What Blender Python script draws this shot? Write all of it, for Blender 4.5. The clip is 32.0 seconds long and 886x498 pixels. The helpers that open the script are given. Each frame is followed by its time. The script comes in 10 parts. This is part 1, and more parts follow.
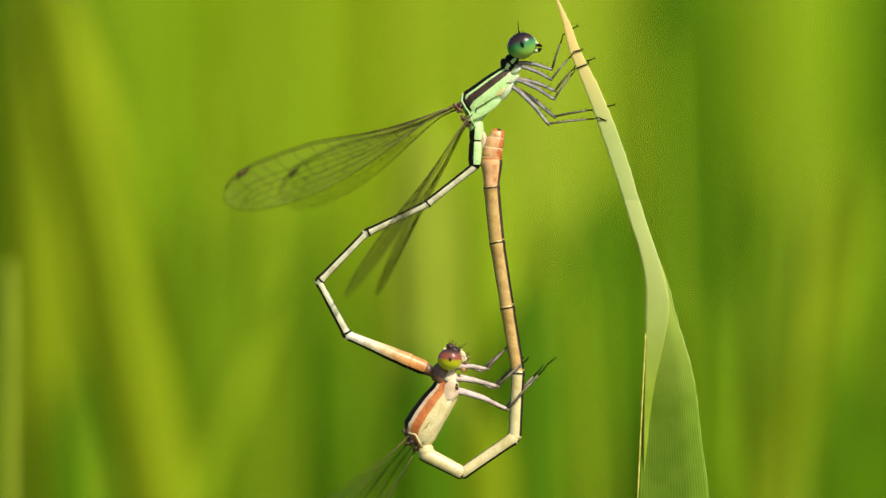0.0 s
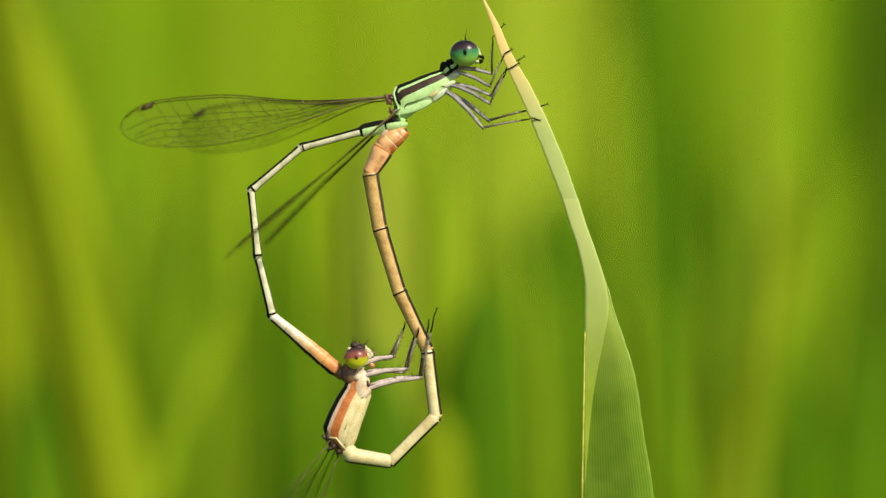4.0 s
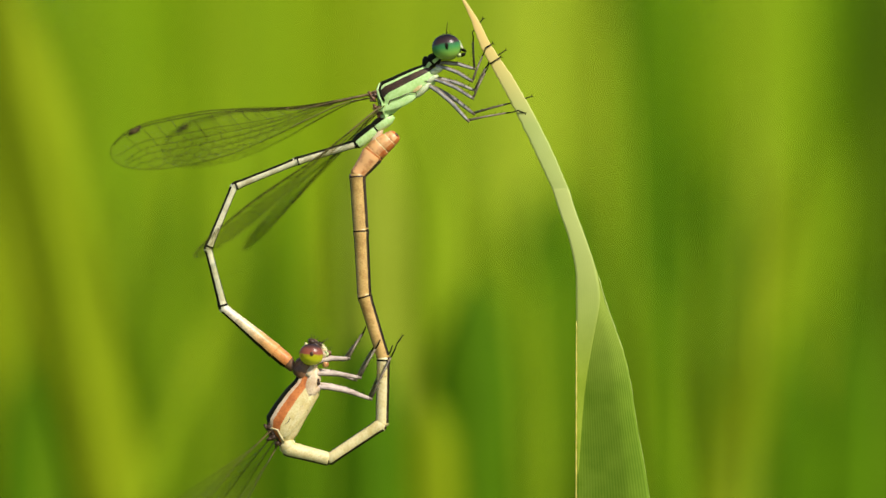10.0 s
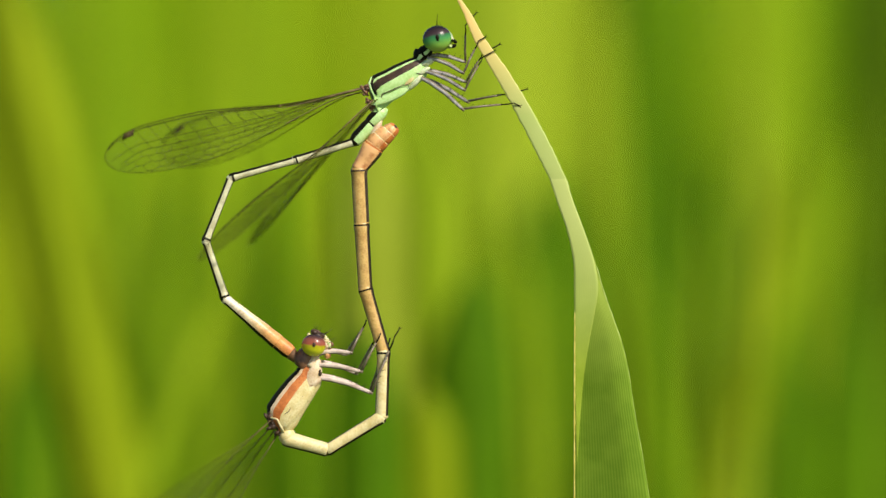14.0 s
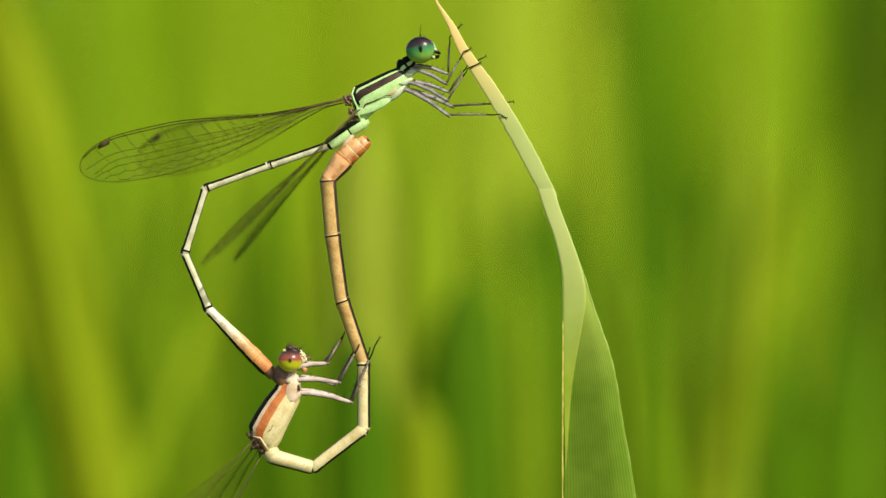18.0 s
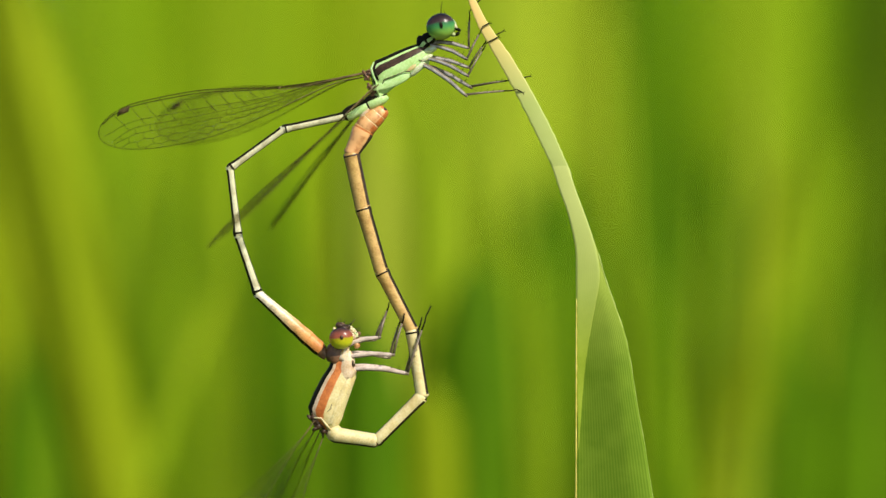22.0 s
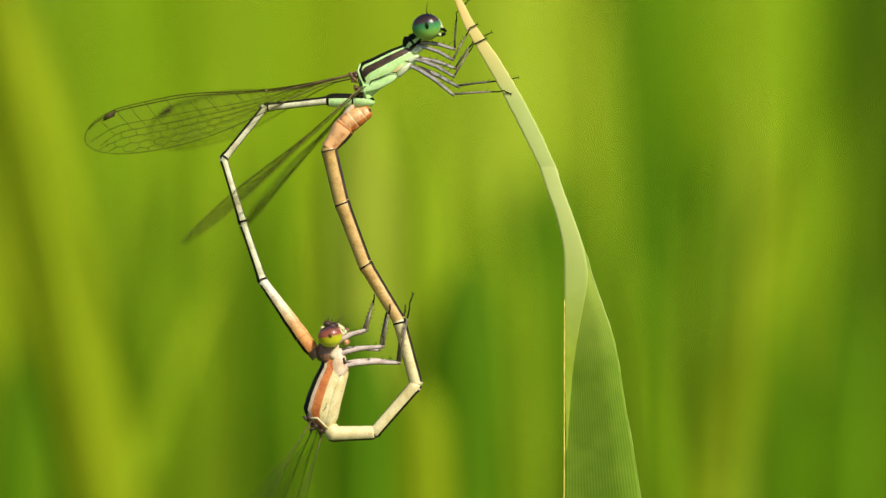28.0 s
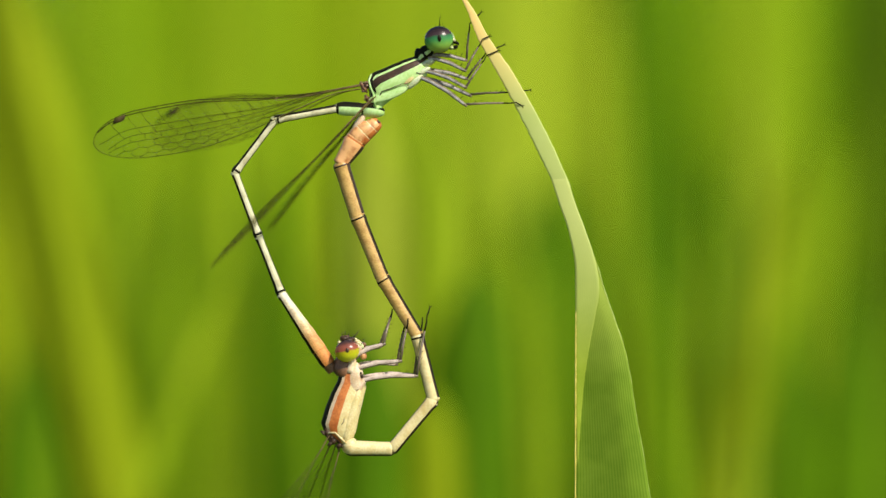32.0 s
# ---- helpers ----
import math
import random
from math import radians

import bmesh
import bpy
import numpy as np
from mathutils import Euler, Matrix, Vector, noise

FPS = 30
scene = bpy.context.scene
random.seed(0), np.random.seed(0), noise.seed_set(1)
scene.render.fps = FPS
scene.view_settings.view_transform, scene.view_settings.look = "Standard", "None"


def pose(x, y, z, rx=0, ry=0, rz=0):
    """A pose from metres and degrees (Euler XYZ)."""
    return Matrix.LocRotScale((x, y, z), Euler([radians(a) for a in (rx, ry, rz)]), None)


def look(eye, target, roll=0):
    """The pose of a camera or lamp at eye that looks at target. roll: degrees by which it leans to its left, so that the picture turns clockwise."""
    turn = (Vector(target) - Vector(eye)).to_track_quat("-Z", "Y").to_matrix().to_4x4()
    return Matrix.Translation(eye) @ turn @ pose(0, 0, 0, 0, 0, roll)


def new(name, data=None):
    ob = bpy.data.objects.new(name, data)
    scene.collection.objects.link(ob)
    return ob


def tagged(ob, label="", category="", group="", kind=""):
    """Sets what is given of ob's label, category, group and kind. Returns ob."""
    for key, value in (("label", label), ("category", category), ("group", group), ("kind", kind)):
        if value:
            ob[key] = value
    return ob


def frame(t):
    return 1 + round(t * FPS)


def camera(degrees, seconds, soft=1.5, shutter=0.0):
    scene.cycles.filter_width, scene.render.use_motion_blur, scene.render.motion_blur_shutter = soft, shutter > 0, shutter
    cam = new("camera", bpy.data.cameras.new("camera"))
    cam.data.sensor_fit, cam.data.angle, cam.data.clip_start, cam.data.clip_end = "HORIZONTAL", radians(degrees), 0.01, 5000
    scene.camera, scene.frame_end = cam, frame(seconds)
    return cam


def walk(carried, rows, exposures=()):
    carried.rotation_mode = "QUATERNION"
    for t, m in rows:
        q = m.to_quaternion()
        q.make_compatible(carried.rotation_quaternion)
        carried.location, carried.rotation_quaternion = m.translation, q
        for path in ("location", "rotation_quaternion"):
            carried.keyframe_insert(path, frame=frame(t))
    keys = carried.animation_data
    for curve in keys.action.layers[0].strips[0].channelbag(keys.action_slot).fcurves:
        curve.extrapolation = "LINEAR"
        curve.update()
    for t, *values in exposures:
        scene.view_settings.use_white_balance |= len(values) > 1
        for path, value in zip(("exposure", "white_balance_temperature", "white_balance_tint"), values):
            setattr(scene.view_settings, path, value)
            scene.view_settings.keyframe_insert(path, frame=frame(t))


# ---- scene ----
# One insect unit is 1/28 mm: a damselfly is about 30 mm long, its wing about 16 mm.
MM = 0.001
U = MM / 28
FOLD = Vector((0.008786, 0.0, 0.595393))   # the fold of the grass leaf, 0.6 m over the ground

# ---- camera: a long macro lens 0.4 m off, panned and shifted a little by the one who holds it ----
LENS = 8.01
cam = camera(LENS, 32.0, soft=1.5)
cam.data.dof.use_dof = True
cam.data.dof.focus_distance = 0.4
cam.data.dof.aperture_fstop = 16.5
TURN = -0.2        # the drift is all shifting, with a little turning back


def aim(dx, dz):
    k = 1 - TURN
    return look((-k * dx * MM, -0.4, 0.6 + k * dz * MM), (-dx * MM, 0, 0.6 + dz * MM))


walk(cam, [(t, aim(dx, dz)) for t, dx, dz in [
    (0, 4.04, 1), (0.5, 3.93, 1.66), (1, 3, 1.49), (1.5, 2.71, 1.22), (2, 2.29, 1.82), (2.5, 1.5, 1.33), (3, 0.64, 0.51), (3.5, 0.14, 0.78), (4, 0.21, 0.89), (4.5, -0.57, 0.72), (6.5, -0.21, 1.22), (7, -0.04, 0.62), (7.5, -0.36, 0.4), (8, -0.64, 0.12), (8.5, 0.25, 0.56), (9, 0.46, 1.71), (9.5, -0.54, -0.26), (10, -0.32, 0.24), (10.5, 0.18, -0.31), (11, -0.36, 1.11), (11.5, 0.57, 0.84), (12, 0.46, -1.35), (12.5, 0.18, -1.03), (13, 0.46, -0.64), (13.5, -0.21, -0.47), (14, -0.43, -0.37), (14.5, -0.75, -0.53), (16.5, -0.14, -0.42), (17, -0.86, -0.42), (17.5, -0.86, -0.8), (18, -1.18, 0.24), (18.5, -0.96, -0.04), (19, -0.64, 0.62), (19.5, -0.36, -0.09), (20, 0.46, -0.64), (20.5, -0.36, -0.42), (21, -0.36, -0.7), (21.5, -0.64, -0.31), (22, -0.32, -1.19), (22.5, -0.21, -0.91), (23, 0.07, -1.3), (23.5, 0.36, -1.51), (24, -0.11, -0.53), (24.5, -0.64, -0.2), (26.5, -0.47, -0.47), (27, -0.58, -0.42), (27.5, 0.46, 0.24), (28, -1.08, -1.13), (28.5, -1.35, -0.75), (29, -1.57, -0.2), (29.5, -1.08, 0.29), (30, 0.24, 1.71), (30.5, -0.04, 0.34), (31, -0.42, -0.86), (31.5, -0.42, -0.59), (32, -0.36, -0.37)]],
     [(0.0, 0.24), (4.0, 0.21), (7.0, 0.15), (11.0, 0.15), (12.5, 0.21), (20.0, 0.22), (30.0, 0.26), (32.0, 0.24)])

# ---- light: high sun from the front and the right, clear sky ----
SUN_FROM = Vector((0.50, -0.62, 0.70)).normalized()
world = bpy.data.worlds.new("sky")
scene.world = world
world.use_nodes = True
_sky = world.node_tree.nodes.new("ShaderNodeTexSky")
_sky.sky_type, _sky.sun_disc = "NISHITA", False
_sky.sun_elevation = math.asin(SUN_FROM.z)
_sky.sun_rotation = math.atan2(SUN_FROM.x, SUN_FROM.y)
_bg = world.node_tree.nodes["Background"]
_bg.inputs["Strength"].default_value = 0.10
world.node_tree.links.new(_sky.outputs[0], _bg.inputs[0])
_sun = bpy.data.lights.new("sun", "SUN")
_sun.energy, _sun.angle, _sun.color = 4.6, radians(0.6), (1.0, 0.93, 0.80)
new("sun", _sun).matrix_world = look(SUN_FROM * 5, (0, 0, 0))


# ---- materials ----
def lin(r, g, b):
    """Linear colour from 0..255 display values."""
    return tuple((v / 255 / 12.92) if v < 10.3 else ((v / 255 + 0.055) / 1.055) ** 2.4 for v in (r, g, b)) + (1.0,)


def nodes_of(name):
    m = bpy.data.materials.new(name)
    m.use_nodes = True
    return m, m.node_tree.nodes, m.node_tree.links


def skin(name, base, dark, rough=0.45, grain=9000.0, patch=1500.0, bump=0.25, sss=0.0, spec=0.5):
    """Chitin: two scales of mottling between two colours, fine relief."""
    m, n, l = nodes_of(name)
    b = n["Principled BSDF"]
    tc = n.new("ShaderNodeTexCoord")
    fine, broad = n.new("ShaderNodeTexNoise"), n.new("ShaderNodeTexNoise")
    fine.inputs["Scale"].default_value, broad.inputs["Scale"].default_value = grain, patch
    fine.inputs["Detail"].default_value = 4
    for k in (fine, broad):
        l.new(tc.outputs["Object"], k.inputs["Vector"])
    add = n.new("ShaderNodeMath")
    add.operation = "MULTIPLY"
    l.new(fine.outputs["Fac"], add.inputs[0])
    l.new(broad.outputs["Fac"], add.inputs[1])
    ramp = n.new("ShaderNodeValToRGB")
    ramp.color_ramp.elements[0].position, ramp.color_ramp.elements[0].color = 0.12, lin(*dark)
    ramp.color_ramp.elements[1].position, ramp.color_ramp.elements[1].color = 0.33, lin(*base)
    l.new(add.outputs[0], ramp.inputs[0])
    l.new(ramp.outputs[0], b.inputs["Base Color"])
    b.inputs["Roughness"].default_value = rough
    b.inputs["Specular IOR Level"].default_value = spec
    if sss:
        b.inputs["Subsurface Weight"].default_value = sss
        b.inputs["Subsurface Radius"].default_value = (0.0006, 0.0004, 0.0002)
    bp = n.new("ShaderNodeBump")
    bp.inputs["Strength"].default_value, bp.inputs["Distance"].default_value = bump, 0.00005
    l.new(fine.outputs["Fac"], bp.inputs["Height"])
    l.new(bp.outputs[0], b.inputs["Normal"])
    return m


def eye_skin(name, stops):
    """A compound eye, coloured from below upwards."""
    m, n, l = nodes_of(name)
    b = n["Principled BSDF"]
    tc, sep = n.new("ShaderNodeTexCoord"), n.new("ShaderNodeSeparateXYZ")
    l.new(tc.outputs["Generated"], sep.inputs[0])
    wob = n.new("ShaderNodeTexNoise")
    wob.inputs["Scale"].default_value = 5
    l.new(tc.outputs["Generated"], wob.inputs["Vector"])
    mad = n.new("ShaderNodeMath")
    mad.operation, mad.inputs[1].default_value = "MULTIPLY_ADD", 0.10
    l.new(wob.outputs["Fac"], mad.inputs[0])
    l.new(sep.outputs["Z"], mad.inputs[2])
    ramp = n.new("ShaderNodeValToRGB")
    els = ramp.color_ramp.elements
    while len(els) < len(stops):
        els.new(0.5)
    for e, (p, c) in zip(els, stops):
        e.position, e.color = p, lin(*c)
    l.new(mad.outputs[0], ramp.inputs[0])
    l.new(ramp.outputs[0], b.inputs["Base Color"])
    b.inputs["Roughness"].default_value = 0.27
    b.inputs["Specular IOR Level"].default_value = 0.3
    vor = n.new("ShaderNodeTexVoronoi")
    vor.inputs["Scale"].default_value = 26000
    l.new(tc.outputs["Object"], vor.inputs["Vector"])
    bp = n.new("ShaderNodeBump")
    bp.inputs["Strength"].default_value, bp.inputs["Distance"].default_value = 0.15, 0.00002
    l.new(vor.outputs["Distance"], bp.inputs["Height"])
    l.new(bp.outputs[0], b.inputs["Normal"])
    return m


def leaf_skin(name, base, dark, tip=None, ribs=26.0, thin=0.35, grain=700.0, gloss=0.45, rib=0.07, spec=0.2):
    """A grass blade: ribs along its length, mottling, light shining through it."""
    m, n, l = nodes_of(name)
    b, out = n["Principled BSDF"], n["Material Output"]
    tc, sep = n.new("ShaderNodeTexCoord"), n.new("ShaderNodeSeparateXYZ")
    l.new(tc.outputs["UV"], sep.inputs[0])
    wave = n.new("ShaderNodeMath")
    wave.operation, wave.inputs[1].default_value = "MULTIPLY", ribs * 6.2832
    sine = n.new("ShaderNodeMath")
    sine.operation = "SINE"
    l.new(sep.outputs["X"], wave.inputs[0])
    l.new(wave.outputs[0], sine.inputs[0])
    noise_a, noise_b = n.new("ShaderNodeTexNoise"), n.new("ShaderNodeTexNoise")
    noise_a.inputs["Scale"].default_value, noise_b.inputs["Scale"].default_value = grain, grain * 0.12
    noise_a.inputs["Detail"].default_value = 5
    for k in (noise_a, noise_b):
        l.new(tc.outputs["Object"], k.inputs["Vector"])
    mix = n.new("ShaderNodeMath")
    mix.operation, mix.inputs[1].default_value = "MULTIPLY_ADD", rib
    l.new(sine.outputs[0], mix.inputs[0])
    avg = n.new("ShaderNodeMath")
    avg.operation = "MULTIPLY"
    l.new(noise_a.outputs["Fac"], avg.inputs[0])
    l.new(noise_b.outputs["Fac"], avg.inputs[1])
    l.new(avg.outputs[0], mix.inputs[2])
    ramp = n.new("ShaderNodeValToRGB")
    ramp.color_ramp.elements[0].position, ramp.color_ramp.elements[0].color = 0.12, lin(*dark)
    ramp.color_ramp.elements[1].position, ramp.color_ramp.elements[1].color = 0.38, lin(*base)
    l.new(mix.outputs[0], ramp.inputs[0])
    colour = ramp.outputs[0]
    # upper end fades to another colour: yellowing on the tip, sunlight on the base
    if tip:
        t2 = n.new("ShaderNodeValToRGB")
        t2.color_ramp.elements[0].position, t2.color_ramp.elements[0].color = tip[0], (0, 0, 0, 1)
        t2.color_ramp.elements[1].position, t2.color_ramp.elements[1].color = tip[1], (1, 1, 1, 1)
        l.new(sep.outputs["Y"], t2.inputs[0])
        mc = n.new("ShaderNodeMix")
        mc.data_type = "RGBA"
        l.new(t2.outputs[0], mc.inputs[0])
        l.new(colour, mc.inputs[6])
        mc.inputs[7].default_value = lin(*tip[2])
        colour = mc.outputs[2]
    l.new(colour, b.inputs["Base Color"])
    b.inputs["Roughness"].default_value = gloss
    b.inputs["Specular IOR Level"].default_value = spec
    bp = n.new("ShaderNodeBump")
    bp.inputs["Strength"].default_value, bp.inputs["Distance"].default_value = 0.5, 0.00008
    l.new(mix.outputs[0], bp.inputs["Height"])
    l.new(bp.outputs[0], b.inputs["Normal"])
    tr, sh = n.new("ShaderNodeBsdfTranslucent"), n.new("ShaderNodeMixShader")
    l.new(colour, tr.inputs[0])
    sh.inputs[0].default_value = thin
    l.new(b.outputs[0], sh.inputs[1])
    l.new(tr.outputs[0], sh.inputs[2])
    l.new(sh.outputs[0], out.inputs[0])
    return m


def membrane_skin(name, tint):
    m, n, l = nodes_of(name)
    b, out = n["Principled BSDF"], n["Material Output"]
    b.inputs["Base Color"].default_value = lin(150, 150, 90)
    b.inputs["Roughness"].default_value = 0.25
    clear, sh = n.new("ShaderNodeBsdfTransparent"), n.new("ShaderNodeMixShader")
    clear.inputs[0].default_value = tint
    tc, nz = n.new("ShaderNodeTexCoord"), n.new("ShaderNodeTexNoise")
    nz.inputs["Scale"].default_value = 600
    l.new(tc.outputs["Object"], nz.inputs["Vector"])
    mr = n.new("ShaderNodeMapRange")
    mr.inputs["To Min"].default_value, mr.inputs["To Max"].default_value = 0.0, 0.06
    l.new(nz.outputs["Fac"], mr.inputs[0])
    l.new(mr.outputs[0], sh.inputs[0])
    l.new(clear.outputs[0], sh.inputs[1])
    l.new(b.outputs[0], sh.inputs[2])
    l.new(sh.outputs[0], out.inputs[0])
    return m


BLACK = skin("black chitin", (30, 28, 16), (12, 11, 6), rough=0.55, spec=0.08)
BROWN = skin("dark brown chitin", (74, 54, 38), (36, 25, 17), rough=0.45, spec=0.3)
GREEN = skin("pale green chitin", (190, 221, 152), (160, 200, 112), rough=0.4, sss=0.15)
PALE = skin("grey white chitin", (212, 208, 172), (170, 162, 124), rough=0.4, sss=0.1)
CREAM = skin("cream chitin", (222, 208, 164), (196, 178, 120), rough=0.42, sss=0.15)
LEMON = skin("greenish cream chitin", (222, 208, 156), (200, 180, 118), rough=0.42, sss=0.15)
TAN = skin("tan chitin", (204, 168, 100), (168, 130, 66), rough=0.4, sss=0.15)
ORANGE = skin("orange chitin", (220, 169, 112), (158, 90, 46), rough=0.4, grain=2600.0, patch=900.0, sss=0.15)
RUST = skin("rust orange chitin", (206, 124, 60), (164, 86, 36), rough=0.45, sss=0.1)
PINK = skin("pinkish white chitin", (218, 198, 166), (194, 164, 128), rough=0.42, sss=0.2)
COXA = skin("greenish white chitin", (206, 214, 176), (168, 180, 134), rough=0.45, sss=0.15)
LEG = skin("grey leg chitin", (172, 170, 168), (104, 100, 100), rough=0.4)
LEG_PINK = skin("pinkish grey leg chitin", (212, 194, 180), (160, 136, 122), rough=0.4)
SHANK = skin("dark grey leg chitin", (126, 112, 92), (62, 54, 44), rough=0.4)
FACE = skin("face chitin", (196, 206, 150), (120, 150, 70), rough=0.35)
HINGE = skin("brown wing root chitin", (124, 88, 62), (66, 42, 28), rough=0.4)
KNOB = skin("mottled wing root chitin", (134, 96, 68), (32, 20, 13), rough=0.4, grain=5000.0, patch=3200.0)
def fade_skin(name, stops):
    """Chitin whose colour runs along the part."""
    m = skin(name, (255, 255, 255), (200, 190, 180), rough=0.4, sss=0.12)
    n, l = m.node_tree.nodes, m.node_tree.links
    b = n["Principled BSDF"]
    tint = b.inputs["Base Color"].links[0].from_socket
    tc, sep, ramp, mul = n.new("ShaderNodeTexCoord"), n.new("ShaderNodeSeparateXYZ"), n.new("ShaderNodeValToRGB"), n.new("ShaderNodeMix")
    l.new(tc.outputs["Generated"], sep.inputs[0])
    l.new(sep.outputs["X"], ramp.inputs[0])
    els = ramp.color_ramp.elements
    while len(els) < len(stops):
        els.new(0.5)
    for e, (p, c) in zip(els, stops):
        e.position, e.color = p, lin(*c)
    mul.data_type, mul.blend_type = "RGBA", "MULTIPLY"
    mul.inputs[0].default_value = 1.0
    l.new(tint, mul.inputs[6])
    l.new(ramp.outputs[0], mul.inputs[7])
    l.new(mul.outputs[2], b.inputs["Base Color"])
    return m


TIP_FADE = fade_skin("cream to orange chitin", [(0.0, (226, 220, 200)), (0.35, (232, 210, 166)), (0.6, (236, 180, 112)), (0.85, (230, 152, 82)), (1.0, (220, 140, 72))])
EYE_MALE = eye_skin("green eye", [(0.0, (164, 180, 70)), (0.30, (124, 170, 70)), (0.50, (70, 138, 72)),
                                  (0.64, (46, 106, 62)), (0.72, (62, 46, 48)), (1.0, (24, 20, 22))])
EYE_FEMALE = eye_skin("yellow and brown eye", [(0.0, (196, 200, 60)), (0.34, (186, 190, 30)), (0.54, (160, 150, 24)),
                                               (0.60, (146, 78, 54)), (0.8, (124, 70, 58)), (0.92, (72, 50, 46)), (1.0, (48, 38, 38))])
VEIN = skin("wing vein", (66, 64, 16), (40, 42, 8), rough=0.7, spec=0.1)
STALK = skin("brown wing vein", (112, 92, 54), (62, 48, 24), rough=0.5, spec=0.3)
STIGMA = skin("wing spot", (72, 62, 34), (44, 38, 18), rough=0.6, spec=0.1)
MEMBRANE = membrane_skin("wing membrane", (0.91, 0.91, 0.83, 1))
# darker tint stands for the dimming of a clear wing seen edge-on
MEMBRANE_EDGE_ON = membrane_skin("wing membrane dimmed edge-on", (0.80, 0.79, 0.68, 1))
BLADE_MID = leaf_skin("grass blade", (158, 178, 60), (130, 156, 36), tip=(0.40, 0.85, (194, 204, 122)), ribs=13, thin=0.25, rib=0.03)
MARGIN = skin("pale green leaf margin", (176, 190, 96), (140, 164, 60), rough=0.5, grain=2500.0, patch=500.0)
STRAW = skin("straw yellow leaf margin", (232, 214, 110), (190, 176, 60), rough=0.5, grain=2500.0, patch=500.0)
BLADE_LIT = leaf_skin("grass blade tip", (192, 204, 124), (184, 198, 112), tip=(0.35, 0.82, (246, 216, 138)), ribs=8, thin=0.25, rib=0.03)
# the paler top paints the soft fade of the sunlit fold into the base
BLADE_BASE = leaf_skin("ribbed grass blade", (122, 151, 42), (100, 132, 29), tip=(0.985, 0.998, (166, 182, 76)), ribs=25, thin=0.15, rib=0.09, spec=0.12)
RICE = [leaf_skin("rice blade %s" % w, c, d, ribs=8, thin=0.4, grain=120.0, gloss=0.5) for w, c, d in (
    ("fresh", (166, 206, 18), (140, 186, 8)), ("yellow", (198, 214, 40), (176, 200, 22)), ("deep", (116, 164, 4), (88, 138, 2)))]

# deep, shade and dull tones put shade between plants and dim edges into colour
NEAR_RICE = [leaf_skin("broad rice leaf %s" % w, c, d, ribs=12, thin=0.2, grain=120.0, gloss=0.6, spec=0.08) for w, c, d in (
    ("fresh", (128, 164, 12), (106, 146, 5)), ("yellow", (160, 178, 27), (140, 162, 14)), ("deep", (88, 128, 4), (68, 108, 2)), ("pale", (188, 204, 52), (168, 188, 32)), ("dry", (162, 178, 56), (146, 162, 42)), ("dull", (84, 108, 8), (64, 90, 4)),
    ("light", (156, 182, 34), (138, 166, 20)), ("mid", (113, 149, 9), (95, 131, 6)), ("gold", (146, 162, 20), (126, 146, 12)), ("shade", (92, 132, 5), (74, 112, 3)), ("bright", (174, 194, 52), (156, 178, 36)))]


def ground_skin():
    m, n, l = nodes_of("wet soil")
    b = n["Principled BSDF"]
    tc, a, r = n.new("ShaderNodeTexCoord"), n.new("ShaderNodeTexNoise"), n.new("ShaderNodeValToRGB")
    a.inputs["Scale"].default_value, a.inputs["Detail"].default_value = 3.0, 8
    l.new(tc.outputs["Object"], a.inputs["Vector"])
    r.color_ramp.elements[0].color, r.color_ramp.elements[1].color = lin(44, 50, 20), lin(92, 112, 40)
    l.new(a.outputs["Fac"], r.inputs[0])
    l.new(r.outputs[0], b.inputs["Base Color"])
    b.inputs["Roughness"].default_value = 0.8
    return m


SOIL = ground_skin()


# ---- mesh helpers ----
def mesh_of(name, bm, mats, smooth=True):
    me = bpy.data.meshes.new(name)
    bmesh.ops.recalc_face_normals(bm, faces=bm.faces)
    bm.to_mesh(me)
    bm.free()
    for m in (mats if isinstance(mats, (list, tuple)) else [mats]):
        me.materials.append(m)
    if smooth:
        me.shade_smooth()
    return me


def part(name, bm, mats, parent, label="", at=None):
    ob = new(name, mesh_of(name, bm, mats))
    ob.parent = parent
    if at is not None:
        ob.matrix_basis = at
    return tagged(ob, label)


def spin(x, z, a, y=0.0):
    """A pose in the upright plane: units to the side and up, degrees against the clock."""
    return pose(x * U, y * U, z * U, 0, -a, 0)


def tilted(yaw, roll):
    """A wing turned away from the eye by yaw and about its own length by roll."""
    return Euler((0, 0, radians(yaw))).to_matrix().to_4x4() @ Euler((radians(roll), 0, 0)).to_matrix().to_4x4()


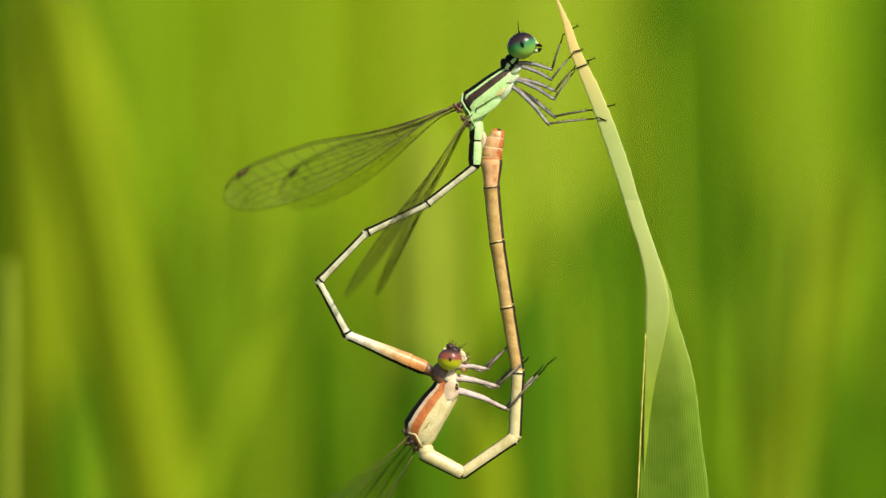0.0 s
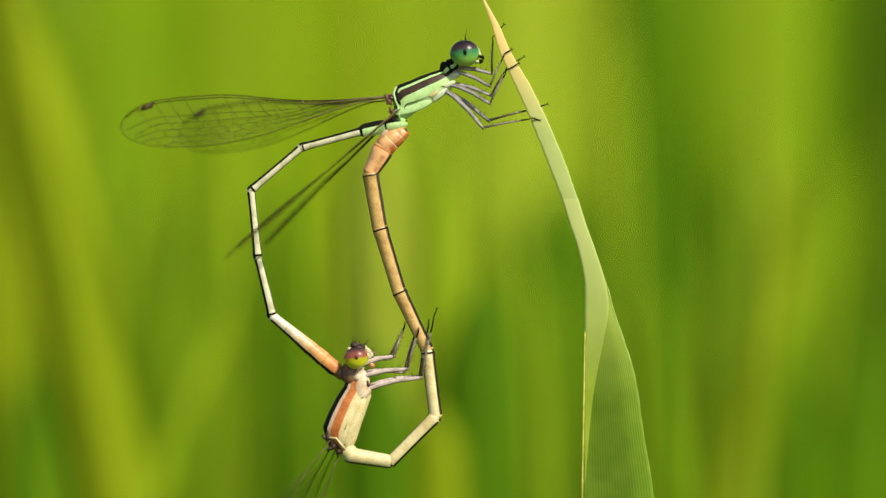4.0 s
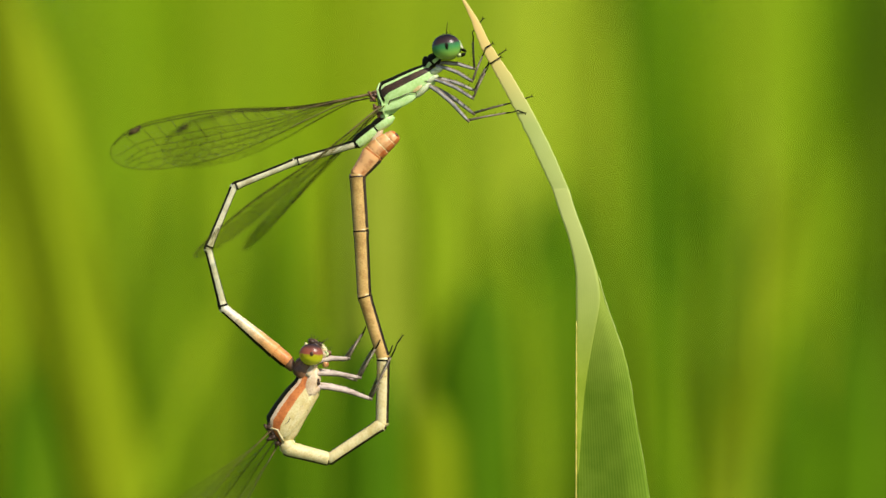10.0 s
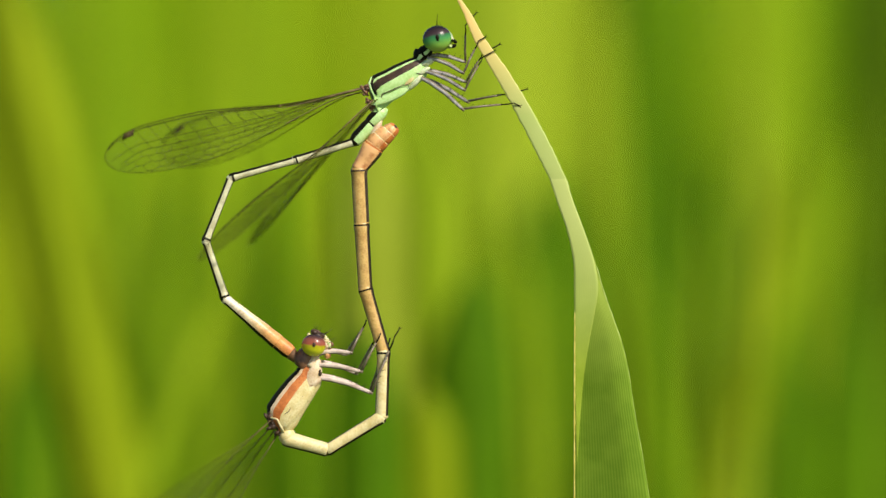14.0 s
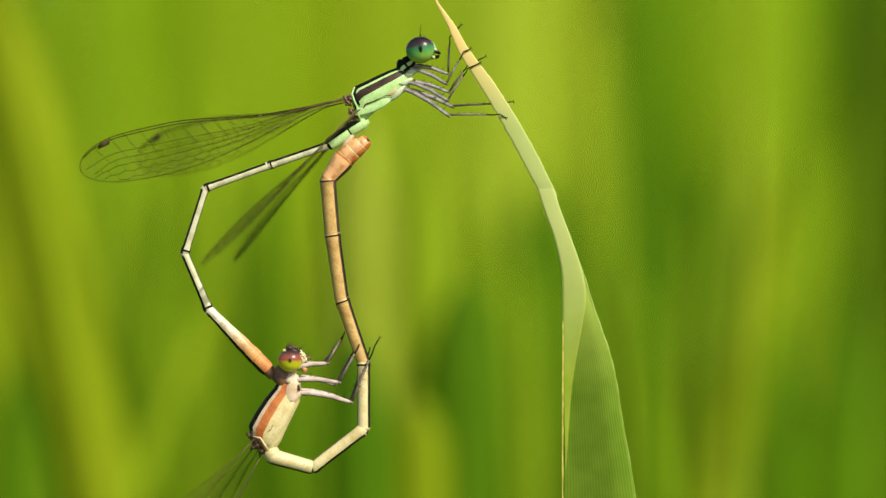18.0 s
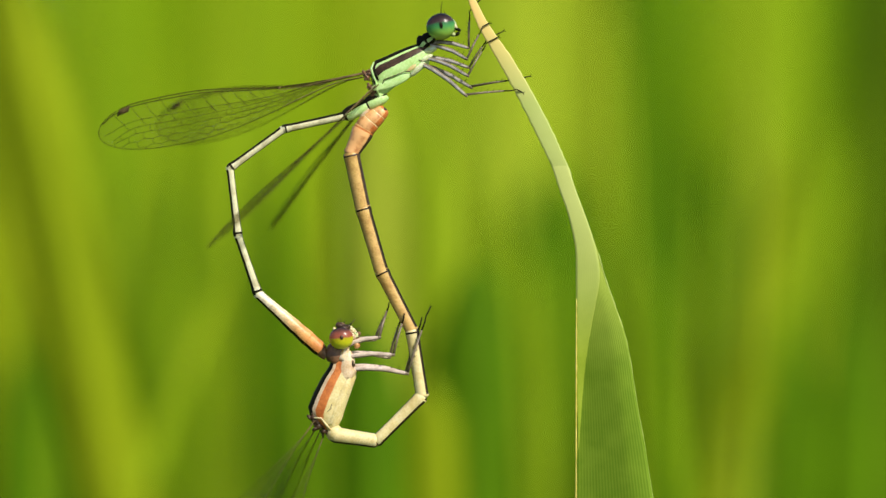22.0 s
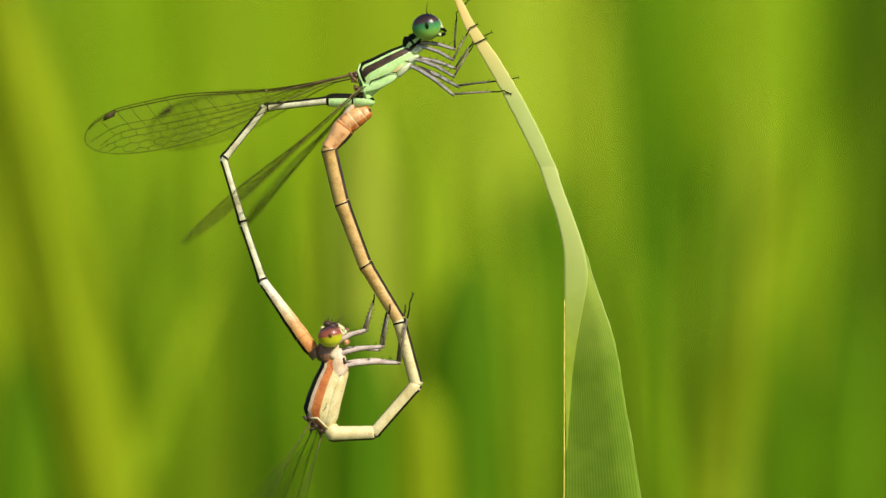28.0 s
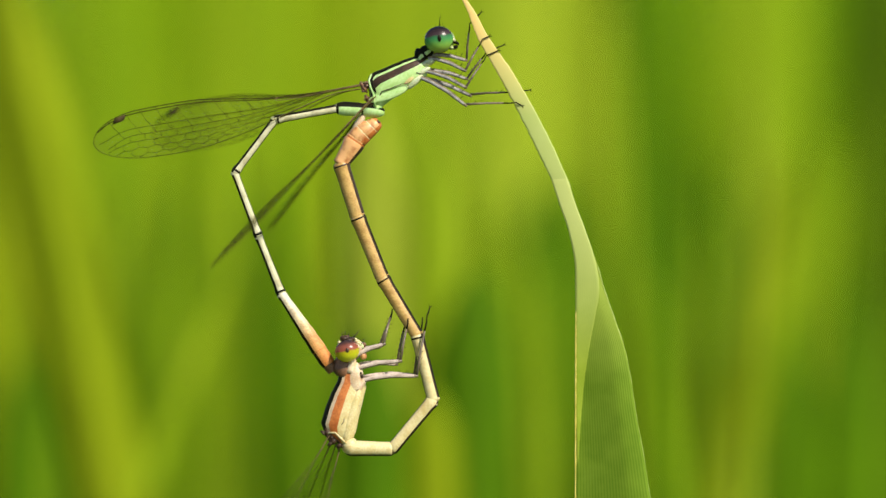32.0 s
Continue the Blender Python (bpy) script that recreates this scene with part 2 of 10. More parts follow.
def tube(bm, stations, bands=((1.01, 0),), rings=(), sides=20):
    """A body along x through stations (x, middle z, half height, half width), in units.
    bands: (height from -1 to 1 up to which it reaches, material); rings: (from x, to x, material)."""
    cuts = [math.asin(max(-1, min(1, v))) for v, _ in bands if -1 < v < 1]
    half = sorted(set([-math.pi / 2 + math.pi * i / (sides // 2) for i in range(sides // 2 + 1)] + cuts))
    angles = half + [math.pi - a for a in reversed(half[1:-1])]
    xs = sorted(set([s[0] for s in stations] + [x for r in rings for x in r[:2]]))
    sx = [s[0] for s in stations]
    prof = [[float(np.interp(x, sx, [s[k] for s in stations])) for k in (1, 2, 3)] for x in xs]
    rows = []
    for x, (c, rz, ry) in zip(xs, prof):
        rows.append([bm.verts.new((x * U, -math.cos(a) * ry * U, (c + math.sin(a) * rz) * U)) for a in angles])
    n = len(angles)
    for i in range(len(xs) - 1):
        mid = (xs[i] + xs[i + 1]) / 2
        ring = [m for x0, x1, m in rings if x0 <= mid <= x1]
        for j in range(n):
            k = (j + 1) % n
            f = bm.faces.new((rows[i][j], rows[i][k], rows[i + 1][k], rows[i + 1][j]))
            a0, a1 = angles[j], angles[k] if k else angles[0] + 2 * math.pi
            v = math.sin((a0 + a1) / 2)
            f.material_index = ring[0] if ring else next((m for top, m in bands if v <= top), bands[-1][1])
    for r, flip in ((rows[0], True), (rows[-1], False)):
        f = bm.faces.new(r if flip else list(reversed(r)))
        f.material_index = bands[min(1, len(bands) - 1)][1]
    return bm


def ball(bm, x, y, z, rx, ry, rz, mat=0, u=20, v=12, turn=0.0):
    """An ellipsoid."""
    m = Matrix.Translation((x * U, y * U, z * U)) @ Euler((0, -radians(turn), 0)).to_matrix().to_4x4() @ Matrix.Diagonal((rx * U, ry * U, rz * U, 1))
    made = bmesh.ops.create_uvsphere(bm, u_segments=u, v_segments=v, radius=1, matrix=m)
    for f in {f for w in made["verts"] for f in w.link_faces}:
        f.material_index = mat
    return bm


def rod(bm, points, radii, mat=0, sides=8):
    """A thin rod through points (x, y, z), in units."""
    pts = [Vector(p) * U for p in points]
    rows = []
    for i, p in enumerate(pts):
        d = (pts[min(i + 1, len(pts) - 1)] - pts[max(i - 1, 0)]).normalized()
        a = d.cross(Vector((0, 1, 0)) if abs(d.y) < 0.8 else Vector((1, 0, 0))).normalized()
        b = d.cross(a)
        r = (radii[i] if isinstance(radii, (list, tuple)) else radii) * U
        rows.append([bm.verts.new(p + r * (math.cos(q) * a + math.sin(q) * b)) for q in [2 * math.pi * k / sides for k in range(sides)]])
    for r0, r1 in zip(rows, rows[1:]):
        for j in range(sides):
            bm.faces.new((r0[j], r0[(j + 1) % sides], r1[(j + 1) % sides], r1[j])).material_index = mat
    for r in (rows[0], rows[-1]):
        bm.faces.new(r).material_index = mat
    return bm


def thing(name, label, category, at=None, group=""):
    ob = new(name)
    ob.empty_display_size = 0.002
    if at is not None:
        ob.matrix_basis = at
    return tagged(ob, label, category, group)


MOVING = {}


def move(ob, rows):
    """Key a thing or part; its depth stays as built."""
    y = ob.location.y
    base = FOLD if ob.parent is None else Vector((0, 0, 0))
    walk(ob, [(t, pose(base.x + x * MM, y, base.z + z * MM, 0, -a, 0)) for t, x, z, a in rows])


def move_wing(ob, rows):
    """Key a wing: place and turn in the body's plane, then yaw and roll."""
    y = ob.location.y
    walk(ob, [(t, pose(x * MM, y, z * MM, 0, -a, 0) @ tilted(yaw, roll)) for t, x, z, a, yaw, roll in rows])


# ---- ground and the far rice ----
def build_ground():
    bm = bmesh.new()
    xs = [-600, -60, -8, -2, 0, 2, 8, 60, 600]
    ys = [-600, -60, -8, -2, 0, 2, 8, 60, 600]
    grid = [[bm.verts.new((x, y, 0)) for y in ys] for x in xs]
    for i in range(len(xs) - 1):
        for j in range(len(ys) - 1):
            bm.faces.new((grid[i][j], grid[i + 1][j], grid[i + 1][j + 1], grid[i][j + 1]))
    ob = new("ground", mesh_of("ground", bm, SOIL))
    tagged(ob, "dark wet soil of a paddy under green rice", "ground", kind="structure")


def blade_verts(rng, x, y, height, width, lean, bend, turn, steps=7):
    """Rows of three points of a bent blade of grass."""
    rows = []
    for i in range(steps + 1):
        s = i / steps
        out = lean * s + bend * s ** 3
        w = width * (1 - s ** 2.2) * (0.6 + 0.4 * min(1, s * 4)) + 0.0004
        cx, cy = x + out * math.cos(turn), y + out * math.sin(turn)
        z = height * (s - 0.25 * abs(bend) / height * s ** 4)
        sx, sy = -math.sin(turn), math.cos(turn)
        k = 0.25 * w
        rows.append(((cx - sx * w, cy - sy * w, z), (cx + k * math.cos(turn), cy + k * math.sin(turn), z + k), (cx + sx * w, cy + sy * w, z)))
    return rows


def build_far_rice():
    rng = random.Random(5)
    for tone, count in ((0, 5600), (1, 1700), (2, 4200)):
        verts, faces, uvs = [], [], []
        for _ in range(count):
            y = 0.82 + 2.4 * rng.random() ** 1.4
            x = rng.uniform(-1, 1) * (0.35 + 0.30 * y)
            rows = blade_verts(rng, x, y, 0.6 + 0.043 * (y + 0.4) + rng.uniform(-0.07, 0.13), rng.uniform(0.003, 0.0075), rng.uniform(0.0, 0.12),
                               rng.uniform(0.0, 0.25), rng.uniform(0, 6.283))
            base = len(verts)
            for r in rows:
                verts.extend(r)
            for i in range(len(rows) - 1):
                a = base + 3 * i
                faces.append((a, a + 1, a + 4, a + 3))
                faces.append((a + 1, a + 2, a + 5, a + 4))
        me = bpy.data.meshes.new("rice_stand")
        me.from_pydata(verts, [], faces)
        me.materials.append(RICE[tone])
        me.shade_smooth()
        ob = new("rice_stand", me)
        tagged(ob, ("dense stand of fresh green rice blades", "yellowing rice blades in the stand", "deep green rice blades in the stand")[tone],
               "rice plants", kind="stuff")


# ---- the grass leaf on which they sit ----
def blade_mesh(name, stations, mats, across=9, thick=2.2):
    """A closed blade: stations (z, middle x, half width, crease 0..1, depth left, depth crease, depth right)."""
    bm = bmesh.new()
    uv = bm.loops.layers.uv.new("UVMap")
    rows, us, vs = [], [], []
    z0, z1 = stations[0][0], stations[-1][0]
    for z, c, w, crease, dl, dc, dr in stations:
        front, back, u = [], [], []
        for i in range(across):
            s = i / (across - 1)
            soft = 0.16
            d = sum(float(np.interp(min(1, max(0, s + q * soft)), (0, crease, 1), (dl, dc, dr))) for q in (-1, -0.5, 0, 0.5, 1)) / 5
            x = c - w + 2 * w * s
            edge = thick * (0.3 + 0.7 * math.sin(math.pi * min(max(s, 0.02), 0.98)))
            front.append(bm.verts.new((x * U, (d - edge / 2) * U, z * U)))
            back.append(bm.verts.new((x * U, (d + edge / 2) * U, z * U)))
            u.append(s)
        rows.append(front + back[::-1])
        us.append(u + u[::-1])
        vs.append((z - z0) / (z1 - z0))
    n = 2 * across
    for i in range(len(rows) - 1):
        for j in range(n):
            k = (j + 1) % n
            f = bm.faces.new((rows[i][j], rows[i][k], rows[i + 1][k], rows[i + 1][j]))
            for lp, (p, q) in zip(f.loops, ((i, j), (i, k), (i + 1, k), (i + 1, j))):
                lp[uv].uv = (us[p][q], vs[p])
    bm.faces.new(rows[0])
    bm.faces.new(rows[-1])
    return bm


def fine(stations, steps):
    """More stations along a blade, on smooth lines."""
    n = len(stations)
    out = []
    for i in range(n - 1):
        p0, p1, p2, p3 = (stations[max(min(k, n - 1), 0)] for k in (i - 1, i, i + 1, i + 2))
        for k in range(steps):
            s = k / steps
            h1, h2 = (p2[0] - p0[0]) or 1, (p3[0] - p1[0]) or 1
            row = []
            for a, b, c, d in zip(p0, p1, p2, p3):
                m1, m2 = (c - a) / h1 * (p2[0] - p1[0]), (d - b) / h2 * (p2[0] - p1[0])
                row.append((2 * s ** 3 - 3 * s * s + 1) * b + (s ** 3 - 2 * s * s + s) * m1 + (3 * s * s - 2 * s ** 3) * c + (s ** 3 - s * s) * m2)
            row[0] = p1[0] + s * (p2[0] - p1[0])
            out.append(tuple(row))
    out.append(tuple(stations[-1]))
    return out


def build_leaf():
    leaf = thing("grass_leaf", "long pale green grass leaf with yellow tip and creased base", "leaf",
                 Matrix.Translation(FOLD))
    middle = fine([(-330, 0, 1.0, 0.5, 40, 40, 40), (-250, 1.5, 2.6, 0.5, 33, 34, 35), (-150, 5.5, 7, 0.5, 20, 24, 28), (-54, 11, 12.5, 0.5, 5, 9, 12), (-2, 16, 17.5, 0.5, -1, 1, 3), (48, 20, 21.5, 0.5, 0, 0, 0), (98, 16.5, 18.5, 0.5, 0, 0, 0), (158, 1, 15, 0.5, 0, 0, 0),
                   (198, -13, 14.5, 0.5, 0, 0, 0), (238, -25.5, 14.4, 0.5, 0.4, 0.4, 0.4), (258, -32.5, 13.6, 0.5, 2.6, 2.6, 2.6), (268, -36.5, 11, 0.5, 4, 4, 4)], 5)
    MOVING["leafm"] = part("blade_middle", blade_mesh("blade_middle", middle, BLADE_LIT), BLADE_MID, leaf, "pale green middle of the blade")
    upper = fine([(-22, 8, 13.4, 0.5, 2.2, 2.2, 2.2), (-10, 4, 14.0, 0.5, 1.2, 1.2, 1.2), (8, -3, 14.6, 0.5, 0, 0, 0), (50, -18.5, 15.4, 0.5, 0, 0, 0), (100, -38.5, 15.4, 0.5, 0, 0, 0), (150, -60, 14.4, 0.5, 0, 0, 0), (200, -84, 13.4, 0.5, 0, 0, 0),
                  (258, -114, 9.5, 0.5, 0, 0, 0), (300, -129, 6.5, 0.5, 0, 0, 0), (356, -155, 1.0, 0.5, 0, 0, 0)], 4)
    rng = random.Random(9)
    upper = [(z, c + rng.uniform(-0.35, 0.35), w * rng.uniform(0.96, 1.04), k, a, b, d) for z, c, w, k, a, b, d in fine(upper, 3)]
    MOVING["leaf"] = part("blade_tip", blade_mesh("blade_tip", upper, BLADE_LIT), BLADE_LIT, leaf, "upper blade running out to a yellow point")
    lower = fine([(-16670, 420, 60, 0.82, 20.4, -10, 5), (-9000, 300, 90, 0.84, 40.8, -10, 7), (-3000, 190, 110, 0.86, 47.6, -8, 6),
                  (-1200, 122, 96, 0.86, 46.2, -6, 5), (-500, 77, 78, 0.86, 43.5, -5, 4), (-282, 62, 63, 0.86, 38.1, -4, 3.5),
                  (-162, 51.5, 52.5, 0.86, 32.6, -3, 3.5), (-102, 47, 48, 0.85, 25.8, -2, 3.5), (-52, 41.5, 42.5, 0.84, 18.4, 0, 4),
                  (-2, 34, 33, 0.82, 10.9, 1, 3.5), (48, 29, 20.5, 0.64, 5.4, 2, 5), (98, 24, 11, 0.5, 2.7, 2, 4), (140, 13, 5, 0.5, 2, 3, 3)], 5)
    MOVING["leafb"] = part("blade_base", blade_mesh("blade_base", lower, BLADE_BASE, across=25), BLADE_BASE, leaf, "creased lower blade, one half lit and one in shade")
    rim = bmesh.new()
    edge = [(z, c - w, dl) for z, c, w, _, dl, _, _ in lower if -620 < z < 10]
    rod(rim, [(min(x, -1.2) + 0.3, d - float(np.interp(z, (-420, -300), (3, 16))), z) for z, x, d in edge], [0.5 + 0.9 * abs(math.sin(math.pi * i / (len(edge) - 1))) ** 0.5 + 0.35 * math.sin(2.3 * i) for i in range(len(edge))], 0, sides=6)
    part("leaf_margin", rim, STRAW, MOVING["leafb"], "straw yellow margin of the blade")
    rim = bmesh.new()
    edge = [(z, c + w, dr) for z, c, w, _, _, _, dr in lower if -1300 < z < 90]
    rod(rim, [(x - 0.4, d - 0.6, z) for z, x, d in edge], [1.0 + 0.3 * math.sin(1.7 * i) for i in range(len(edge))], 0, sides=6)
    part("leaf_margin", rim, MARGIN, MOVING["leafb"], "thin pale green margin of the blade")


# ---- damselfly parts ----
def wing(parent, name, length, chord, at, label, seed, thick=1.25, spotted=True, skin_of=MEMBRANE):
    """A stalked wing along x: veins, clear membrane and a dark spot."""
    rng = random.Random(seed)
    # front edge nearly straight, rear edge full: heights of both at a share s of the length
    def front(s):
        z = 0.045 - 0.025 * math.sin(math.pi * min(1, s / 0.36)) + 0.17 * (0.5 - 0.5 * math.cos(math.pi * min(1, max(0, (s - 0.3) / 0.36))))
        z -= 0.10 * max(0, (s - 0.62) / 0.38) ** 2
        if s > 0.82:
            z = -0.30 + (z + 0.30) * math.sqrt(max(0, 1 - ((s - 0.82) / 0.18) ** 2.3))
        return chord * z

    def rear(s):
        w = 0.035 if s < 0.09 else 0.035 + 0.665 * (math.sin(min(1, (s - 0.09) / 0.64) * math.pi / 2)) ** 1.35
        if s > 0.74:
            w = 0.30 + (w - 0.30) * math.sqrt(max(0, 1 - ((s - 0.74) / 0.26) ** 2.6))
        return -chord * w

    def spot(s, v):
        z = front(s) * v + rear(s) * (1 - v)
        return (s * length, 1.4 * math.sin(9 * s + 5 * v), z)
    rim = bmesh.new()
    n = 40
    lo = [rim.verts.new(Vector(spot(math.sin(i / n * math.pi / 2), 0)) * U) for i in range(n + 1)]
    hi = [rim.verts.new(Vector(spot(math.sin(i / n * math.pi / 2), 1)) * U) for i in range(n + 1)]
    for i in range(n):
        rim.faces.new((lo[i], lo[i + 1], hi[i + 1], hi[i]))
    bm = bmesh.new()
    ss = [math.sin(i / 44 * math.pi / 2) for i in range(45)]
    rod(bm, [spot(s, 1) for s in ss], [thick * (1.1 - 0.5 * s) for s in ss], sides=5)
    rod(bm, [spot(s, 0) for s in ss], [thick * (0.6 - 0.15 * s) for s in ss], sides=4)
    CELL = 0.056
    # long veins: share of the chord from the rear, where each starts and ends, how far it zigzags
    veins = ((0.945, 0.0, 0.985, 0.0), (0.63, 0.16, 0.985, 0.0), (0.49, 0.20, 0.975, 0.0), (0.36, 0.17, 0.965, 0.008), (0.22, 0.24, 0.94, 0.020), (0.10, 0.50, 0.88, 0.024))

    def level(k, s):
        if k < 0:
            return 1.0
        if k >= len(veins):
            return 0.0
        v, s0, s1, zig = veins[k]
        fan = max(0, 1 - (s - s0) / 0.22)
        base = v + (0.84 - v) * fan * fan * (1 if 0 < k < 4 else 0)
        if k == 0:
            base = 0.945 - 0.20 * max(0, 1 - s / 0.33)
        if k >= 1 and s > s1 - 0.14:
            base -= (0.3 if k == 1 else v * 0.96) * (min(1, (s - s1 + 0.14) / 0.14)) ** 2.4
        return base + zig * (abs(((s / CELL - 0.5 * k) % 1) * 2 - 1) * 2 - 1)
    for k, (v, s0, s1, zig) in enumerate(veins):
        pts = [q * CELL / 2 for q in range(math.ceil(s0 * 2 / CELL), int(s1 * 2 / CELL) + 1)]
        rod(bm, [spot(q, level(k, q)) for q in pts], [thick * (0.75 if k < 1 else 0.42)] * len(pts), sides=4)
    for k in range(-1, len(veins)):
        first = max(0.34 if k < 1 else 0.24, veins[min(k + 1, len(veins) - 1)][1] + 0.03)
        end = min(0.965, veins[max(k, 0)][2])
        if k >= 2:
            # cells of five and six corners: from each low bend of one vein to a high bend of the next
            cuts = [(CELL * (q + 0.5 * (k + 1)), 0) for q in range(40)]
        else:
            # cross veins that run on from cell to cell, leaning towards the body
            cuts = [(0.37 + 0.064 * q + 0.010 * math.sin(5 * q + seed) - (0, 0.004, 0.034)[k + 1], -(0.004, 0.030, 0.016)[k + 1]) for q in range(16)]
        for s, lean in cuts:
            if first <= s <= end:
                a, b = level(k, s), level(k + 1, s + lean)
                bow = rng.uniform(0.0, 0.005)
                rod(bm, [spot(s, a), spot(s + lean / 2 + bow, (a + b) / 2), spot(s + lean, b)], thick * (0.36 if k > 2 else 0.42), sides=3)
    ob = part(name, bm, VEIN, parent, label, at)
    bm = bmesh.new()
    ss = [0.33 * i / 16 for i in range(17)]
    for v, r in ((1.0, 1.25), (0.80, 0.95), (0.04, 0.7)):
        rod(bm, [spot(q, v + (0.1 * q if v == 0.80 else 0)) for q in ss], [thick * r * (1 - 1.6 * q) for q in ss], sides=6)
    rod(bm, [spot(0.325, 1.0), spot(0.335, 0.9)], thick * 1.3, sides=6)
    part("wing_stalk", bm, STALK, ob, "brown front veins of the stalk")
    part("membrane", rim, skin_of, ob, "clear membrane" if skin_of is MEMBRANE else "thin clear membrane, tinted darker for its edge-on view")
    if spotted:
        st = bmesh.new()
        for sgn in (-1, 1):
            pts = [spot(0.872, 0.985), spot(0.915, 0.985), spot(0.925, 0.86), spot(0.880, 0.86)]
            st.faces.new([st.verts.new(Vector((p[0], p[1] + sgn * 1.1, p[2])) * U) for p in pts])
        bmesh.ops.bridge_loops(st, edges=st.edges[:])
        part("pterostigma", st, STIGMA, ob, "dark spot near the wing tip")
    return ob


def leg(parent, key, thigh, shank, y0, y1, y2, thick, mats, dark_mats, spots, hook=None):
    """Two moving pieces: thigh and shank with foot, spines on the shank."""
    bm = bmesh.new()
    m = 14
    pts = [(thigh * i / m, y0 + (y1 - y0) * i / m, 1.5 * math.sin(math.pi * i / m)) for i in range(m + 1)]
    tube(bm, [(-4, 0, thick * 0.7, thick * 0.6), (0, 0, thick * 0.95, thick * 0.9), (thigh * 0.2, 0, thick * 1.0, thick * 0.9), (thigh * 0.55, 0, thick, thick * 0.85), (thigh * 0.92, 0, thick * 0.78, thick * 0.7), (thigh + 2.0, 0, thick * 0.6, thick * 0.6)],
         bands=((-0.60, 1), (1.01, 0)) if spots > 1 else ((-0.72, 1), (0.32, 0), (1.01, 1)), rings=((thigh * 0.95, thigh + 2, 1),), sides=18)
    for v in bm.verts:
        s = v.co.x / (thigh * U)
        v.co.y += (y0 + (y1 - y0) * s) * U
        v.co.z += 3.4 * math.sin(math.pi * min(1, max(0, s)) * 1.3) * U
    rng = random.Random(hash_of(key))
    spines = bmesh.new()
    for i in range(4):
        x = thigh * (0.35 + 0.16 * i)
        rod(spines, [(x, y0 + (y1 - y0) * x / thigh, thick * 0.4), (x + 2.5, y0 + (y1 - y0) * x / thigh, thick + 5 + 2 * rng.random())], [0.7, 0.2], 0, sides=4)
    a = part("femur", bm, mats, parent)
    tagged(part("spines", spines, BLACK, a, "fine black spines"), kind="stuff")
    MOVING[key + "a"] = a
    bm = bmesh.new()
    t = shank
    mid = t * 0.74
    rod(bm, [(-1, y1, 0), (mid * 0.5, y1 + (y2 - y1) * 0.4, 0.6), (mid, y1 + (y2 - y1) * 0.8, 0)], [thick * 0.55, thick * 0.48, thick * 0.42], 0, sides=8)
    foot, spines = bmesh.new(), bmesh.new()
    toes = [(mid, y1 + (y2 - y1) * 0.8, 0), (t * 0.88, y1 + (y2 - y1) * 0.95, -0.8), (t, y2, 0.5)]
    width = [thick * 0.36, thick * 0.30, thick * 0.26]
    if hook:
        # the foot bends off the shank and lies across the blade, with its claws
        ca, sa, far = math.cos(radians(hook[0])), math.sin(radians(hook[0])), hook[1]
        line = [(t + far * q * ca, y2 + hook[2] * q, far * q * sa) for q in (0, 0.35, 0.7, 1.0)]
        toes, width = toes + line[1:], width + [1.3, 1.2, 1.0]
        x, y, z = line[-1]
        rod(foot, [(x, y, z), (x + 2.4 * ca - 1.8 * sa, y, z + 2.4 * sa + 1.8 * ca), (x + 3 * ca - 3.6 * sa, y, z + 3 * sa + 3.6 * ca)], [0.9, 0.7, 0.2], 0, sides=5)
        rod(foot, [(x, y, z), (x + 2.4 * ca + 1.8 * sa, y, z + 2.4 * sa - 1.8 * ca), (x + 3 * ca + 3.6 * sa, y, z + 3 * sa - 3.6 * ca)], [0.9, 0.7, 0.2], 0, sides=5)
    for i in range(5):
        x = mid * (0.18 + 0.17 * i + 0.04 * rng.random())
        y = y1 + (y2 - y1) * 0.8 * x / mid
        for sgn in (1, -1):
            if spots >= 2 or sgn > 0:
                rod(spines, [(x, y, sgn * thick * 0.3), (x + 4, y - 1, sgn * (thick * 0.4 + 3.5 + 2.5 * rng.random()))], [0.45, 0.15], 0, sides=4)
    rod(foot, toes, width, 0, sides=6)
    b = part("tibia", bm, dark_mats[0], parent)
    part("foot", foot, dark_mats[1], b, "dark jointed foot")
    tagged(part("spines", spines, BLACK, b, "fine black spines"), kind="stuff")
    MOVING[key + "b"] = b


def knob(x, y, z, r, seed):
    """An uneven lump of a wing root, with a few small ones on it."""
    rng = random.Random(seed)
    bm = bmesh.new()
    ball(bm, x, y, z, r * 0.8, r * 0.9, r * 0.6, 0, 14, 10, turn=rng.uniform(-60, 60))
    for _ in range(5):
        a, q = rng.uniform(0, 6.28), r * rng.uniform(0.25, 0.45)
        ball(bm, x + 0.75 * r * math.cos(a), y - 0.5 * r * rng.random(), z + 0.75 * r * math.sin(a), q * 1.5, q, q * 0.8, 0, 10, 8, turn=rng.uniform(0, 180))
    return bm


def hash_of(text):
    return sum((i + 1) * ord(c) for i, c in enumerate(text))


def thorax_stations():
    return [(-19, -44, 5, 5), (-14, -42, 9, 9), (-8, -34, 15, 11), (-1, -23, 23, 15), (8, -17, 28, 18), (20, -15, 29, 20), (40, -17, 27, 20.5), (60, -19, 26, 20),
            (80, -21, 24, 18), (95, -22, 21, 15), (104, -21, 15, 12), (110, -19, 8, 7)]


def abdomen(parent, key, specs):
    """Segments that move: each (name, length, stations, bands, rings, mats)."""
    for i, (name, stations, bands, rings, mats) in enumerate(specs):
        bm = tube(bmesh.new(), stations, bands, rings)
        MOVING[key + str(i)] = part(name, bm, mats, parent)


